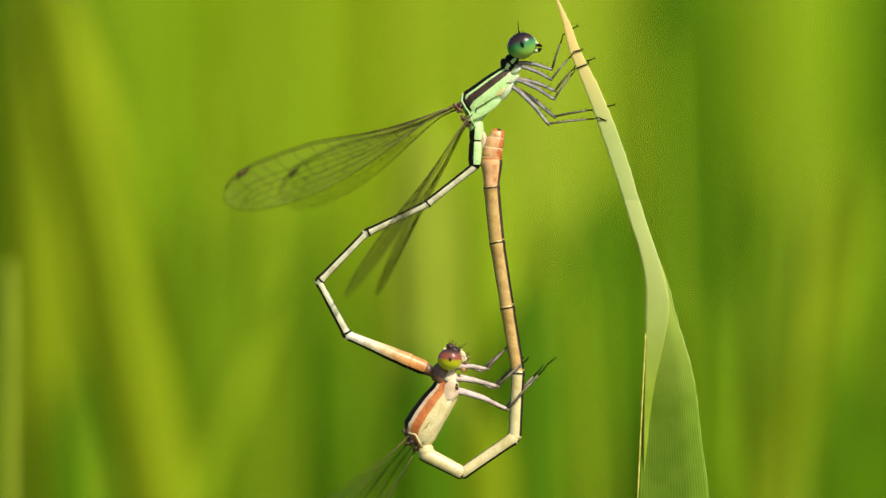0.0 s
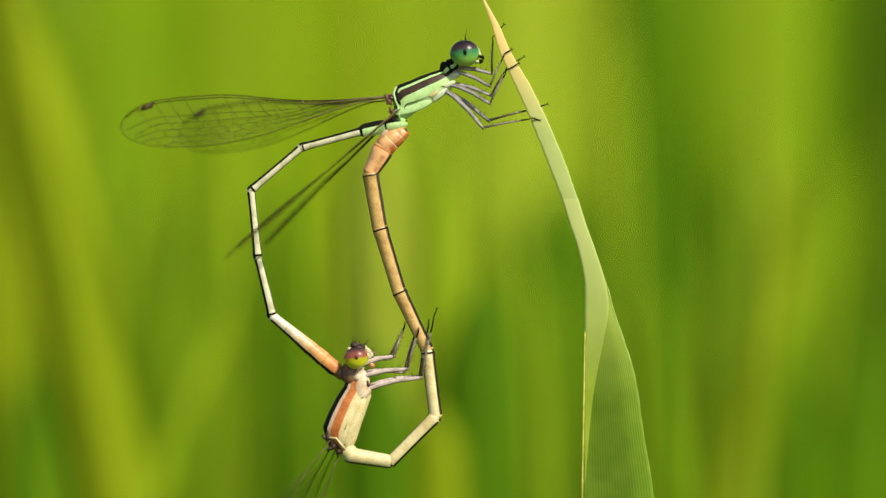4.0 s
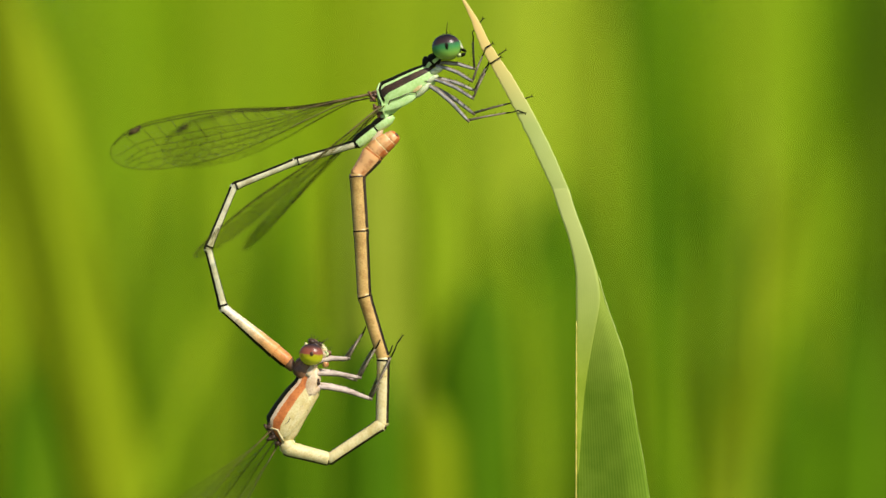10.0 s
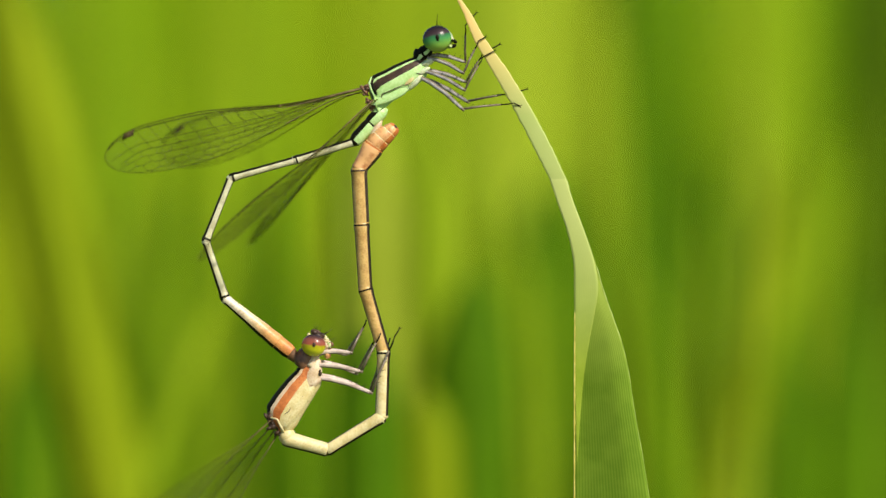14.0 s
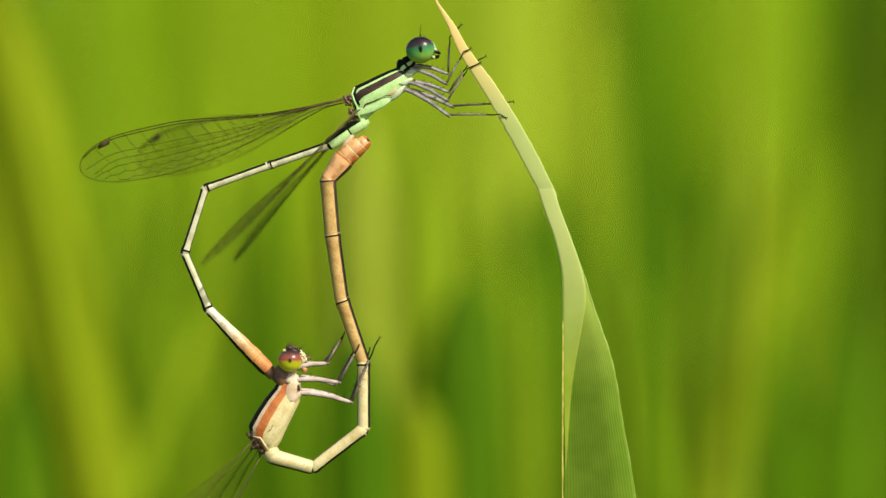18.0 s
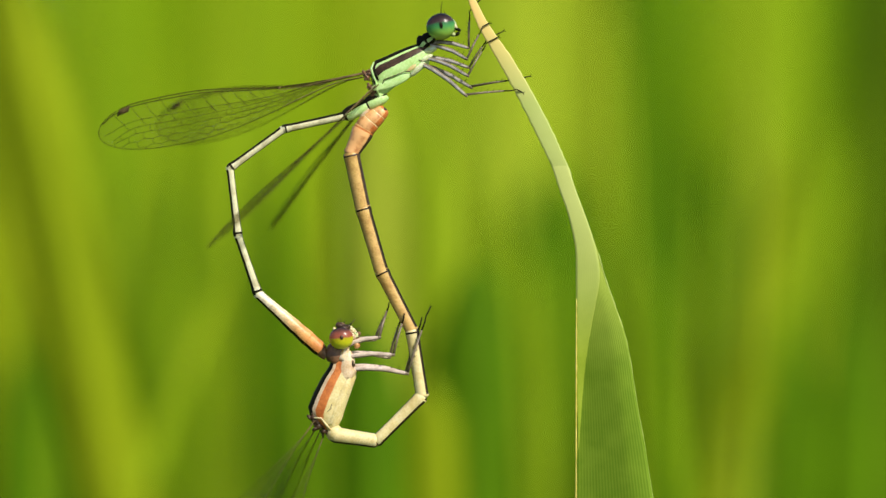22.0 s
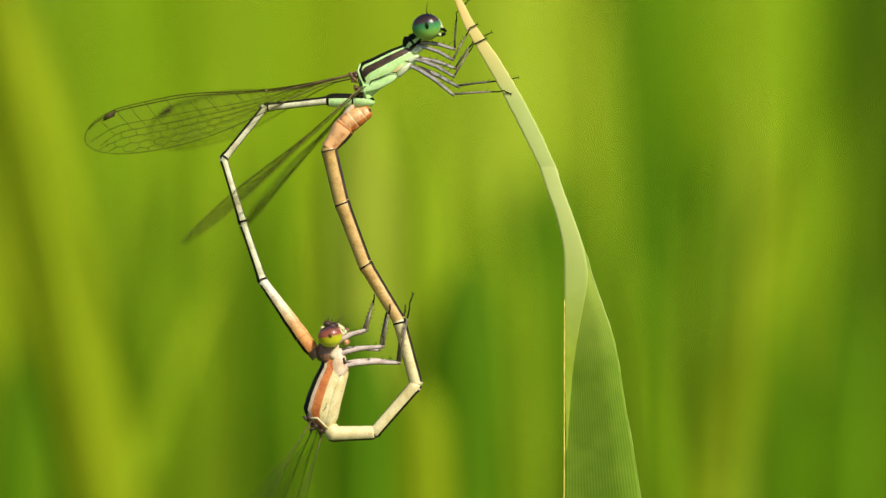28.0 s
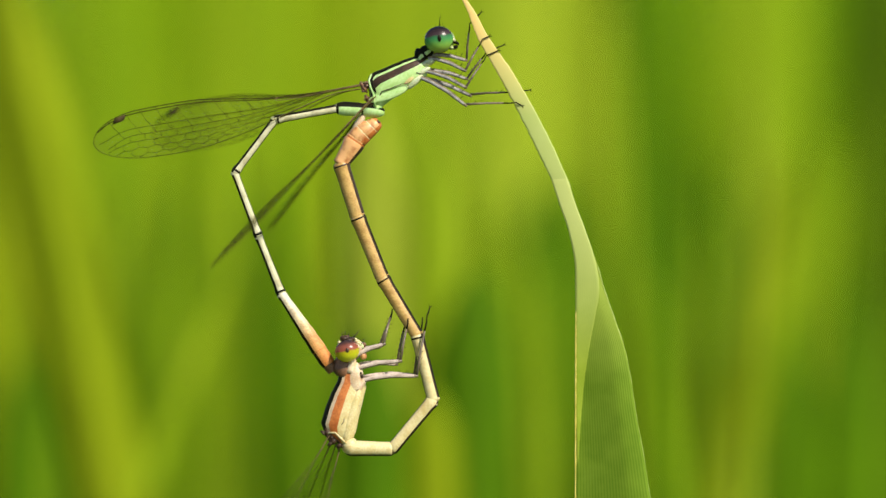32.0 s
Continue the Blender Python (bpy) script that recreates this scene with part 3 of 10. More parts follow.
def slim(length, r0, r1, waist=0.9, end=1.12):
    """Stations of a slim abdominal segment that swells at its joints."""
    r = lambda s: r0 + (r1 - r0) * s
    return [(-4, 0, r0 * 0.75, r0 * 0.7), (0, 0, r0, r0 * 0.95), (length * 0.12, 0, r(0.12) * waist, r(0.12) * waist), (length * 0.5, 0, r(0.5) * waist, r(0.5) * waist),
            (length * 0.88, 0, r(0.88) * 0.97, r(0.88) * 0.95), (length * 0.955, 0, r1 * end, r1 * end), (length + 1, 0, r1 * end * 0.92, r1 * end * 0.9), (length + 5, 0, r1 * 0.6, r1 * 0.6)]


def build_male():
    fly = thing("damselfly", "pale green and black male damselfly gripping the grass leaf", "damselfly", Matrix.Translation(FOLD))
    MOVING["male"] = fly
    bm = tube(bmesh.new(), thorax_stations(), bands=((0.17, 0), (0.63, 1), (0.77, 0), (1.01, 2)), rings=((-20, -17, 3),), sides=32)
    part("thorax", bm, [GREEN, BROWN, BLACK, HINGE], fly, "pale green thorax with dark brown and black stripes")
    bm = bmesh.new()
    rod(bm, [(4, -15.5, -30), (14, -19.6, -23), (30, -20.6, -27), (52, -20.0, -31)], [0.5, 1.0, 0.8, 0.5], 0, sides=6)
    rod(bm, [(52, -20.0, -31), (60, -18.8, -36), (58, -17.0, -42)], [0.6, 0.9, 0.5], 0, sides=6)
    rod(bm, [(84, -17.0, -28), (90, -15.2, -34)], [0.8, 0.5], 0, sides=6)
    part("suture", bm, BROWN, fly)
    for y in (-1, 1):
        bm = rod(bmesh.new(), [(16, 8 * y, 13), (6, 13 * y, 6), (2, 16 * y, -6), (0, 17 * y, -18), (-6, 15 * y, -30), (-10, 11 * y, -42)], [1.2, 2.0, 2.2, 1.8, 2.0, 1.2], 0, sides=8)
        part("collar", bm, GREEN, fly, "pale green rear rim of the thorax")
        bm = rod(bmesh.new(), [(20, 9 * y, 12), (10, 14.6 * y, 4), (6.5, 17.6 * y, -8), (5, 18.4 * y, -19)], [1.5, 2.4, 2.6, 1.2], 0, sides=8)
        part("collar", bm, BLACK, fly, "black line before the rear rim")
        part("side_plate", ball(bmesh.new(), 22, 15 * y, -33, 37, 2.6, 9.5, 0, 24, 12, turn=-13), GREEN, fly, "pale green side plate")
        part("side_plate", ball(bmesh.new(), 62, 15.5 * y, -27, 16, 2.6, 9, 0, 20, 12, turn=-8), LEMON, fly, "yellowish side plate")
        for x, z, rx, rz, a in ((74, -39, 19, 6.0, 12), (95, -32, 15, 5.4, -6), (111, -24, 13, 5.4, -12)):
            part("coxa", ball(bmesh.new(), x, 10 * y, z, rx, 6, rz, 0, 20, 12, turn=a), COXA, fly, "whitish leg base")
    bm = tube(bmesh.new(), [(96, -10, 8, 8), (102, -7, 13, 12), (108, -5, 14, 13), (113, -6, 11, 11), (117, -6, 13, 13), (124, -6, 11, 11), (132, -5, 7, 8)], bands=((-0.45, 1), (0.05, 0), (1.01, 1)), rings=((111, 115, 1),), sides=20)
    part("neck", bm, [GREEN, BLACK], fly, "black neck with green spots")
    # head: the two eyes stand off to the sides, joined by the dark top of the head
    bm = bmesh.new()
    ball(bm, 150, 0, 2, 20, 34, 17, 0)
    ball(bm, 163, 0, -6, 13, 22, 15, 1)
    head = part("head", bm, [BLACK, FACE], fly, "dark head with pale face")
    for y in (-26, 26):
        bm = bmesh.new()
        ball(bm, 0, 0, 0, 25.5, 19, 23, 0, 32, 20)
        e = part("eye", bm, EYE_MALE, head, "green compound eye with a dark cap", pose(149 * U, y * U, 0, 0, 24, 0))
        bm = bmesh.new()
        ball(bm, 1, -19.0 if y < 0 else 19.0, 1.0, 3.2, 1.6, 6.0, 0)
        part("eye_spot", bm, BLACK, head, "dark spot of the eye", pose(149 * U, y * U, 0, 0, 24, 0))
    bm = bmesh.new()
    ball(bm, 169, -17, -12, 3.4, 6, 7.5, 0, turn=30)
    ball(bm, 171, -9, -19, 3.2, 10, 8.5, 1, turn=24)
    ball(bm, 166, -9, -27, 5.5, 9, 3.4, 1, turn=-8)
    ball(bm, 160, -10, -24, 5.0, 10, 4.0, 2, turn=-30)
    part("mouthparts", bm, [PALE, BLACK, FACE], head)
    for y in (-9, 9):
        bm = rod(bmesh.new(), [(160, y, 16), (167, y * 1.2, 26), (176, y * 1.5, 36)], [1.0, 0.6, 0.25], 0, sides=6)
        part("antenna", bm, BLACK, head)
    rng, bm = random.Random(22), bmesh.new()
    for _ in range(18):
        x, y, z = 150 + 18 * rng.random(), rng.uniform(-12, 4), rng.uniform(8, 16)
        rod(bm, [(x, y, z), (x + rng.uniform(-2, 4), y - 2, z + 6 + 5 * rng.random())], [0.45, 0.12], 0, sides=4)
    tagged(part("bristles", bm, BLACK, head, "short black bristles"), kind="stuff")
    for x, y, z, r in ((-3, -8, 0, 8), (-8, -6, 7, 5), (-9, -9, -5, 5.5), (-11, -7, -25, 8), (-14, -8, -18, 5.5), (-15, -6, -32, 5.5), (-2, 9, 0, 8), (-10, 8, -26, 8)):
        part("wing_root", knob(x, y, z, r, int(50 + x + 3 * z)), KNOB, fly, "mottled brown wing root")
    part("waist", ball(bmesh.new(), -10, 0, -42, 17, 11, 11, 0, 24, 16, turn=55), GREEN, fly, "pale green waist")
    black_top = ((-0.42, 1), (0.86, 0), (1.01, 1))
    abdomen(fly, "ma", [
        ("abdomen_segment", [(-16, 3, 5, 5), (-8, 2, 10, 10), (0, 1, 12.5, 12), (18, 0, 12, 11.5), (23, 0, 10.5, 10), (30, 0, 12, 11.5), (58, 0, 12.5, 11.5), (66, 0, 10.5, 10), (71, 0, 7, 7)],
         ((-0.25, 1), (1.01, 0)), ((21.5, 24.5, 2), (65, 72, 2)), [GREEN, BLACK, BLACK]),
        ("abdomen_segment", slim(111, 8.2, 7.4), black_top, ((-4, 2, 0), (105.5, 108.5, 1)), [PALE, BLACK]),
        ("abdomen_segment", slim(117, 7.4, 7.4), black_top, ((-4, 3, 0), (111, 115, 1)), [PALE, BLACK]),
        ("abdomen_segment", slim(120, 7.4, 7.6), black_top, ((-4, 3, 0), (114, 118, 1)), [PALE, BLACK]),
        ("abdomen_segment", slim(108, 7.6, 8.4), black_top, ((-4, 3, 0), (102, 106, 1)), [PALE, BLACK]),
        ("abdomen_tip", [(-4, 0, 7, 7), (0, 0, 9, 9), (12, 0, 8.6, 8.6), (60, 0, 11, 11), (88, 0, 13, 13), (92, 0, 12.4, 12.4), (118, 0, 14, 13.5), (121, 0, 13, 12.5), (142, 0, 13.5, 13), (151, 0, 11.5, 11), (164, -2, 8, 8)],
         ((-0.60, 1), (1.01, 0)), ((-4, 3, 0), (119.5, 120.5, 3), (150, 165, 4)), [TIP_FADE, BLACK, TIP_FADE, RUST, HINGE])])
    MOVING["mw0"] = wing(fly, "wing", 494, -98, spin(0, 0, 0, 10), "clear fore wing with dark veins and a dark spot", 3)
    MOVING["mw1"] = wing(fly, "wing", 488, -98, spin(0, 0, 0, 17), "clear fore wing with dark veins and a dark spot", 4)
    MOVING["mw2"] = wing(fly, "wing", 470, -92, spin(0, 0, 0, -16), "clear hind wing with fine dark veins, held low", 6, spotted=False, skin_of=MEMBRANE_EDGE_ON)
    MOVING["mw3"] = wing(fly, "wing", 456, -90, spin(0, 0, 0, 12), "clear hind wing with fine dark veins, held low", 7, skin_of=MEMBRANE_EDGE_ON)
    feet = ((-35, 14, 2), (-40, 30, 3), (-32, 24, 2), (-30, 34, 3), (-30, 12, 4), (4, 24, 2))
    for i, (th, sh, y0, y1, y2) in enumerate(((66, 61, -10, -20, -5), (65, 61, 10, 22, 10), (79, 64, -11, -24, -5), (77, 55, 11, 24, 6), (93, 88, -11, -26, -5), (93, 80, 11, 26, 6))):
        leg(fly, "ml%d" % i, th, sh, y0, y1, y2, 3.7 if i < 4 else 4.0, [LEG, SHANK], [SHANK, BLACK], 1, feet[i])


def build_female():
    fly = thing("damselfly", "cream and orange female damselfly held at the neck by the male", "damselfly", Matrix.Translation(FOLD))
    MOVING["female"] = fly
    st = [(-16, -34, 5, 5), (-10, -30, 14, 10), (0, -21, 26, 17), (14, -17, 32, 21), (40, -17, 31, 22), (70, -19, 29, 21), (94, -22, 26, 18), (108, -19, 23, 17), (117, -15, 19, 15.5), (124, -11, 14, 12), (128, -9, 9, 8)]
    bm = tube(bmesh.new(), st, bands=((0.06, 0), (0.55, 1), (0.74, 2), (1.01, 3)), rings=((116, 129, 4),), sides=32)
    part("thorax", bm, [LEMON, RUST, PINK, BLACK, PINK], fly, "cream thorax with an orange and a black stripe")
    bm = bmesh.new()
    rod(bm, [(0, -14, -2), (4, -17, -14), (-4, -15, -26), (-10, -11, -36)], [1.8, 2.2, 2.2, 1.5], 0, sides=6)
    rod(bm, [(18, -20.6, -20), (26, -21.2, -24), (34, -21.2, -23)], [0.4, 0.8, 0.4], 1, sides=6)
    rod(bm, [(62, -19.4, -30), (56, -18.5, -37), (60, -15.5, -44)], [0.6, 0.9, 0.5], 1, sides=6)
    part("suture", bm, [CREAM, BROWN], fly)
    for y in (-1, 1):
        part("chest_plate", ball(bmesh.new(), 100, 8 * y, -26, 34, 11.4, 15.5, 0, 32, 18, turn=12), PINK, fly, "pinkish white chest plate")
        for x0, z0, x1, z1 in ((86, -32, 106.5, -41.2), (98, -22, 121, -20.5), (112, -14, 139, -14)):
            bm = rod(bmesh.new(), [(x0 + (x1 - x0) * q, (9 + 1.2 * q) * y, z0 + (z1 - z0) * q) for q in (0, 0.25, 0.5, 0.75, 0.95, 1.0, 1.03)],
                     [9.0, 8.6, 7.6, 6.4, 5.2, 4.6, 2.5], 0, sides=18)
            part("coxa", bm, PINK, fly, "pale leg base")
        part("side_plate", ball(bmesh.new(), 44, 13.5 * y, -34, 48, 7.6, 9.5, 0, 32, 18, turn=-3), LEMON, fly, "cream fold along the flank")
    part("waist", ball(bmesh.new(), -13, 0, -44, 15.5, 14, 14.5, 0, 28, 18), LEMON, fly, "cream waist")
    bm = ball(bmesh.new(), 112, -15.5, -36, 4.2, 3.4, 3.0, 0, turn=30)
    ball(bm, 116, -14.5, -33, 3.0, 3.0, 2.4, 0)
    part("thorax_spot", bm, BROWN, fly, "dark spot between the leg bases")
    bm = tube(bmesh.new(), [(102, -4, 13, 13), (107, -1, 16.5, 17), (113, 0, 18.5, 18), (119, 1, 18.5, 18), (122, 1, 17, 17), (125, 1, 17.8, 17.5), (130, 2, 15.5, 16), (137, 2, 12, 13)], sides=20)
    part("neck", bm, HINGE, fly, "brownish neck shield")
    bm = bmesh.new()
    ball(bm, 152, 0, -2, 17, 32, 18, 0)
    ball(bm, 160, 0, -14, 12, 20, 14, 1)
    head = part("head", bm, [BROWN, PINK], fly, "brown head with pale face")
    for y in (-22, 22):
        bm = bmesh.new()
        ball(bm, 0, 0, 0, 21.5, 17, 19.5, 0, 32, 20)
        part("eye", bm, EYE_FEMALE, head, "eye, yellow-green below and brown above", pose(149 * U, y * U, 0, 0, 64, 0))
        bm = bmesh.new()
        ball(bm, 1, -17.2 if y < 0 else 17.2, 1.5, 3.0, 1.5, 4.0, 0)
        part("eye_spot", bm, BROWN, head, "dark spot of the eye", pose(149 * U, y * U, 0, 0, 64, 0))
    bm = bmesh.new()
    ball(bm, 166, -8, 2, 9, 14, 12, 3)
    ball(bm, 171, -10, 6, 5, 7, 6, 2)
    ball(bm, 172, -12, -4, 4, 5, 4, 3)
    ball(bm, 160, -15, 17, 3.6, 4, 3.0, 0, turn=40)
    ball(bm, 167, -17, -16, 2.2, 2.6, 4.2, 0, turn=30)
    ball(bm, 173, -13, -10, 2.0, 2.4, 2.4, 0)
    ball(bm, 170, -14, -13, 3, 4, 5, 0, turn=20)
    ball(bm, 165, -14, -19, 3, 4, 4, 1)
    ball(bm, 168, -9, -17, 4, 5, 3, 0)
    ball(bm, 162, -9, -23, 5, 6, 4, 1)
    ball(bm, 151, -7, -27, 5, 7, 4, 2)
    ball(bm, 172, -6, -8, 3, 6, 4, 1)
    ball(bm, 147, -9, -30, 7, 8, 6, 4, turn=20)
    ball(bm, 156, -10, -29, 5, 6, 4, 2)
    ball(bm, 169, -12, 10, 6, 9, 8, 3)
    ball(bm, 166, 0, -26, 5, 8, 4, 2)
    part("mouthparts", bm, [CREAM, FACE, HINGE, BROWN, ORANGE], head)
    for y in (-8, 8):
        bm = rod(bmesh.new(), [(168, y, -2), (180, y * 1.2, -8), (190, y * 1.5, -12)], [1.2, 0.8, 0.3], 0, sides=6)
        part("antenna", bm, BROWN, head)
    rng, bm = random.Random(21), bmesh.new()
    for _ in range(26):
        x, y, z = 160 + 14 * rng.random(), rng.uniform(-18, 4), rng.uniform(-22, 14)
        rod(bm, [(x, y, z), (x + 8 + 5 * rng.random(), y - 2, z * 1.3 + rng.uniform(-3, 3))], [0.5, 0.12], 0, sides=4)
    tagged(part("bristles", bm, BROWN, head, "short brown bristles"), kind="stuff")
    for x, y, z, r in ((0, -7, 0, 9.5), (-12, -7, -14, 9.5), (-17, -5, -26, 8), (-4, -9, -7, 7), (0, 8, 0, 8), (-12, 8, -14, 7.5)):
        part("wing_root", knob(x, y, z, r, int(50 + x + 3 * z)), BROWN, fly, "mottled brown wing root")
    top = ((-0.82, 1), (-0.64, 2), (0.90, 0), (1.01, 2))
    abdomen(fly, "fa", [
        ("abdomen_segment", [(-8, 0, 12, 11.5), (0, 0, 14.2, 13.8), (18, 0, 13.6, 13), (40, 0, 13, 12.5), (66, 0, 12.5, 12), (71, 0, 12.5, 12), (76, 0, 9, 9)], ((-0.76, 1), (1.01, 0)), ((73, 76, 1),), [LEMON, BROWN]),
        ("abdomen_segment", slim(113, 11.4, 11.8, 0.95, 1.05), top, ((109, 112, 0),), [LEMON, BLACK, BROWN]),
        ("abdomen_segment", slim(117, 11.8, 11.8, 0.97, 1.06), top, ((-4, 2, 0), (111, 114.5, 1)), [LEMON, BLACK, BROWN]),
        ("abdomen_segment", slim(117, 11.8, 12.8, 0.97, 1.06), top, ((-4, 2, 0), (111.5, 114.5, 1)), [TAN, BLACK, BROWN]),
        ("abdomen_segment", slim(116, 12.8, 13.8, 0.97, 1.05), top, ((-4, 2, 0), (111, 114, 1)), [TAN, BLACK, BROWN]),
        ("abdomen_segment", slim(97, 13.8, 14.6, 0.98, 1.04), top, ((-4, 2, 0), (92, 95, 1)), [TAN, BROWN, BROWN]),
        ("abdomen_segment", [(-4, 0, 11, 11), (0, 0, 14.5, 14), (3, 0, 13.6, 13), (26, 0, 17, 16), (43, 1, 20, 18), (46.5, 1, 18.6, 17), (50, 1, 19, 17.5), (56, 1, 15, 15)], ((-0.74, 1), (1.01, 0)), ((46, 49, 2),), [ORANGE, BROWN, RUST]),
        ("abdomen_tip", [(-8, 1, 16, 15), (0, 1, 18.5, 17.5), (13, 1, 18.6, 17), (15.5, 1, 17.4, 16), (18, 1, 18.2, 16.5), (32, -1, 15.6, 14.5), (34, -2, 14.0, 13.5), (37, -2, 14.2, 13.5), (45, -3, 11.6, 11), (48, -3, 9.5, 9), (49.5, -3, 6, 6)], ((-0.5, 1), (1.01, 0)), ((14.6, 16, 2), (33, 34.2, 2), (45.5, 50, 1)), [ORANGE, RUST, CREAM])])
    bm = bmesh.new()
    ball(bm, 22, 0, 19, 20, 8, 6.5, 0, turn=12)
    ball(bm, 47, -5, -4, 3.5, 5, 5, 1)
    ob = part("ovipositor", bm, [PINK, BROWN], MOVING["fa7"], "pinkish egg-laying sheath")
    for i, (a, roll, yaw) in enumerate(((165, 55, -44), (170, 60, 40), (175, 64, 48), (180, 60, -38))):
        wing(fly, "wing", 440 - 12 * (i % 2), 92, spin(-4 - 4 * i, -4 - 8 * i, a, -10 + 8 * i) @ tilted(yaw, roll), "clear wing with fine dark veins", 11 + i, 0.42)
    for i, (th, sh, y0, y1, y2) in enumerate(((61, 61, -10, -20, 10), (51, 58, 10, 20, 12), (84, 73, -10, -24, -15), (74, 75, 10, 22, 14), (94, 105, -11, -24, -16), (90, 101, 11, 24, 15))):
        leg(fly, "fl%d" % i, th, sh, y0, y1, y2, 4.4, [LEG_PINK, SHANK], [SHANK, BLACK], 2, (-8, 16, 2) if i == 4 else None)


# ---- blurred rice blades behind ----
def rows_of(x, y, z_top, lean, width, bend, taper, n=26):
    """Six points round a broad blade, row by row from the ground to its tip."""
    rows = []
    for i in range(n + 1):
        s = 1 - (1 - i / n) ** 2
        z = z_top * s
        cx = x - lean * (1 - s) - bend * (1 - s ** 12)
        w = width * max(0.02, min(1, (z_top - z) / taper) ** 0.6 * (0.6 + 0.4 * s))
        k = 0.18 * w
        rows.append(((cx - w, y, z), (cx - 0.5 * w, y - k, z), (cx, y - 1.4 * k, z), (cx + 0.5 * w, y - k, z), (cx + w, y, z), (cx, y - 0.7 * k + 0.0004, z)))
    return rows


def rice_leaf(x, y, z_top, lean, width, bend, taper, tone, label):
    """One broad blade that stands on the ground; x and z_top are where its tip is."""
    bm = bmesh.new()
    uv = bm.loops.layers.uv.new("UVMap")
    n = 26
    rows = [[bm.verts.new(p) for p in r] for r in rows_of(x, y, z_top, lean, width, bend, taper, n)]
    for i in range(n):
        for j in range(6):
            k = (j + 1) % 6
            f = bm.faces.new((rows[i][j], rows[i][k], rows[i + 1][k], rows[i + 1][j]))
            for lp, (q, r) in zip(f.loops, ((j, i), (k, i), (k, i + 1), (j, i + 1))):
                lp[uv].uv = (min(q, 4) / 4, r / n)
    ob = thing("rice_leaf", label, "leaf", Matrix.Identity(4), "rice leaves behind the insects")
    part("blade", bm, NEAR_RICE[tone], ob)
    rib = bmesh.new()
    rod(rib, [(v[2][0] / U, (v[2][1] - 0.0001) / U, v[2][2] / U) for v in rows_of(x, y, z_top, lean, width, bend, taper)], 9, 0, sides=5)
    part("midrib", rib, NEAR_RICE[tone], ob, "raised midrib")


def build_near_leaves():
    """Blades a hand behind the pair: tip x, distance behind, tip height, lean, half width, bend of the tip, length of the taper, tone, label."""
    rice_leaf(-0.0389, 0.14, 0.6247, -0.0187, 0.0029, 0.0000, 0.013, 8, "yellow-green rice leaf standing upright at the edge")
    rice_leaf(-0.0353, 0.10, 0.6247, -0.1312, 0.0032, 0.0000, 0.012, 8, "yellow-green rice leaf leaning across a darker one")
    rice_leaf(-0.0159, 0.10, 0.5996, 0.2519, 0.0013, 0.0000, 0.009, 6, "pale green rice leaf leaning inwards")
    rice_leaf(-0.0259, 0.15, 0.6056, -0.0303, 0.0032, 0.0000, 0.012, 7, "fresh green rice leaf behind leaning ones")
    rice_leaf(-0.0226, 0.17, 0.6053, -0.0182, 0.0019, 0.0000, 0.010, 7, "fresh green rice leaf standing upright")
    rice_leaf(-0.0056, 0.10, 0.6117, -0.0122, 0.0029, 0.0000, 0.008, 4, "olive, half dry rice leaf behind the pair")
    # the deep green blades of this row colour in the shaded gaps
    rice_leaf(-0.0055, 0.09, 0.5937, -0.0178, 0.0032, 0.0000, 0.009, 9, "deep green rice leaf below the olive one, coloured as shade")
    rice_leaf(-0.0004, 0.12, 0.6117, -0.0000, 0.0022, 0.0000, 0.008, 6, "pale green rice leaf beside the olive one")
    rice_leaf(0.0029, 0.10, 0.5983, 0.0120, 0.0036, 0.0000, 0.008, 9, "deep green rice leaf low down")
    rice_leaf(-0.0009, 0.09, 0.5889, -0.0236, 0.0023, 0.0000, 0.004, 8, "yellow-green rice leaf with a rounded tip")
    rice_leaf(0.0095, 0.17, 0.6063, -0.0121, 0.0038, 0.0000, 0.010, 9, "deep green rice leaf standing behind, coloured as shade")
    rice_leaf(0.0051, 0.15, 0.6046, -0.0181, 0.0011, 0.0000, 0.010, 7, "fresh green rice leaf standing upright")
    rice_leaf(0.0077, 0.34, 0.6486, -0.0000, 0.0056, 0.0000, 0.013, 10, "light yellow-green rice leaf tall and broad")
    rice_leaf(0.0148, 0.14, 0.6194, -0.0186, 0.0007, 0.0000, 0.005, 6, "pale green rice leaf narrow and upright")
    rice_leaf(0.0194, 0.22, 0.6351, -0.0000, 0.0029, 0.0000, 0.011, 9, "deep green rice leaf tall, behind the grass leaf, coloured as shade")
    rice_leaf(0.0439, 0.27, 0.6380, -0.0000, 0.0030, 0.0000, 0.012, 9, "deep green rice leaf tall at the edge, coloured as shade")
    rice_leaf(0.0163, 0.10, 0.5983, -0.0598, 0.0015, 0.0000, 0.004, 7, "fresh green rice leaf behind the grass leaf")
    rice_leaf(0.0307, 0.14, 0.6079, 0.1094, 0.0015, 0.0024, 0.013, 8, "yellow-green rice leaf bent over at its tip")
    rice_leaf(0.0375, 0.17, 0.6129, 0.0490, 0.0018, 0.0000, 0.010, 7, "fresh green rice leaf leaning inwards")
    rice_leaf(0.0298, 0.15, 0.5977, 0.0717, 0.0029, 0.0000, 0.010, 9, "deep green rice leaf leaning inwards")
    rice_leaf(0.0360, 0.15, 0.5957, 0.0119, 0.0037, 0.0000, 0.010, 9, "deep green rice leaf standing at the edge, coloured as shade")
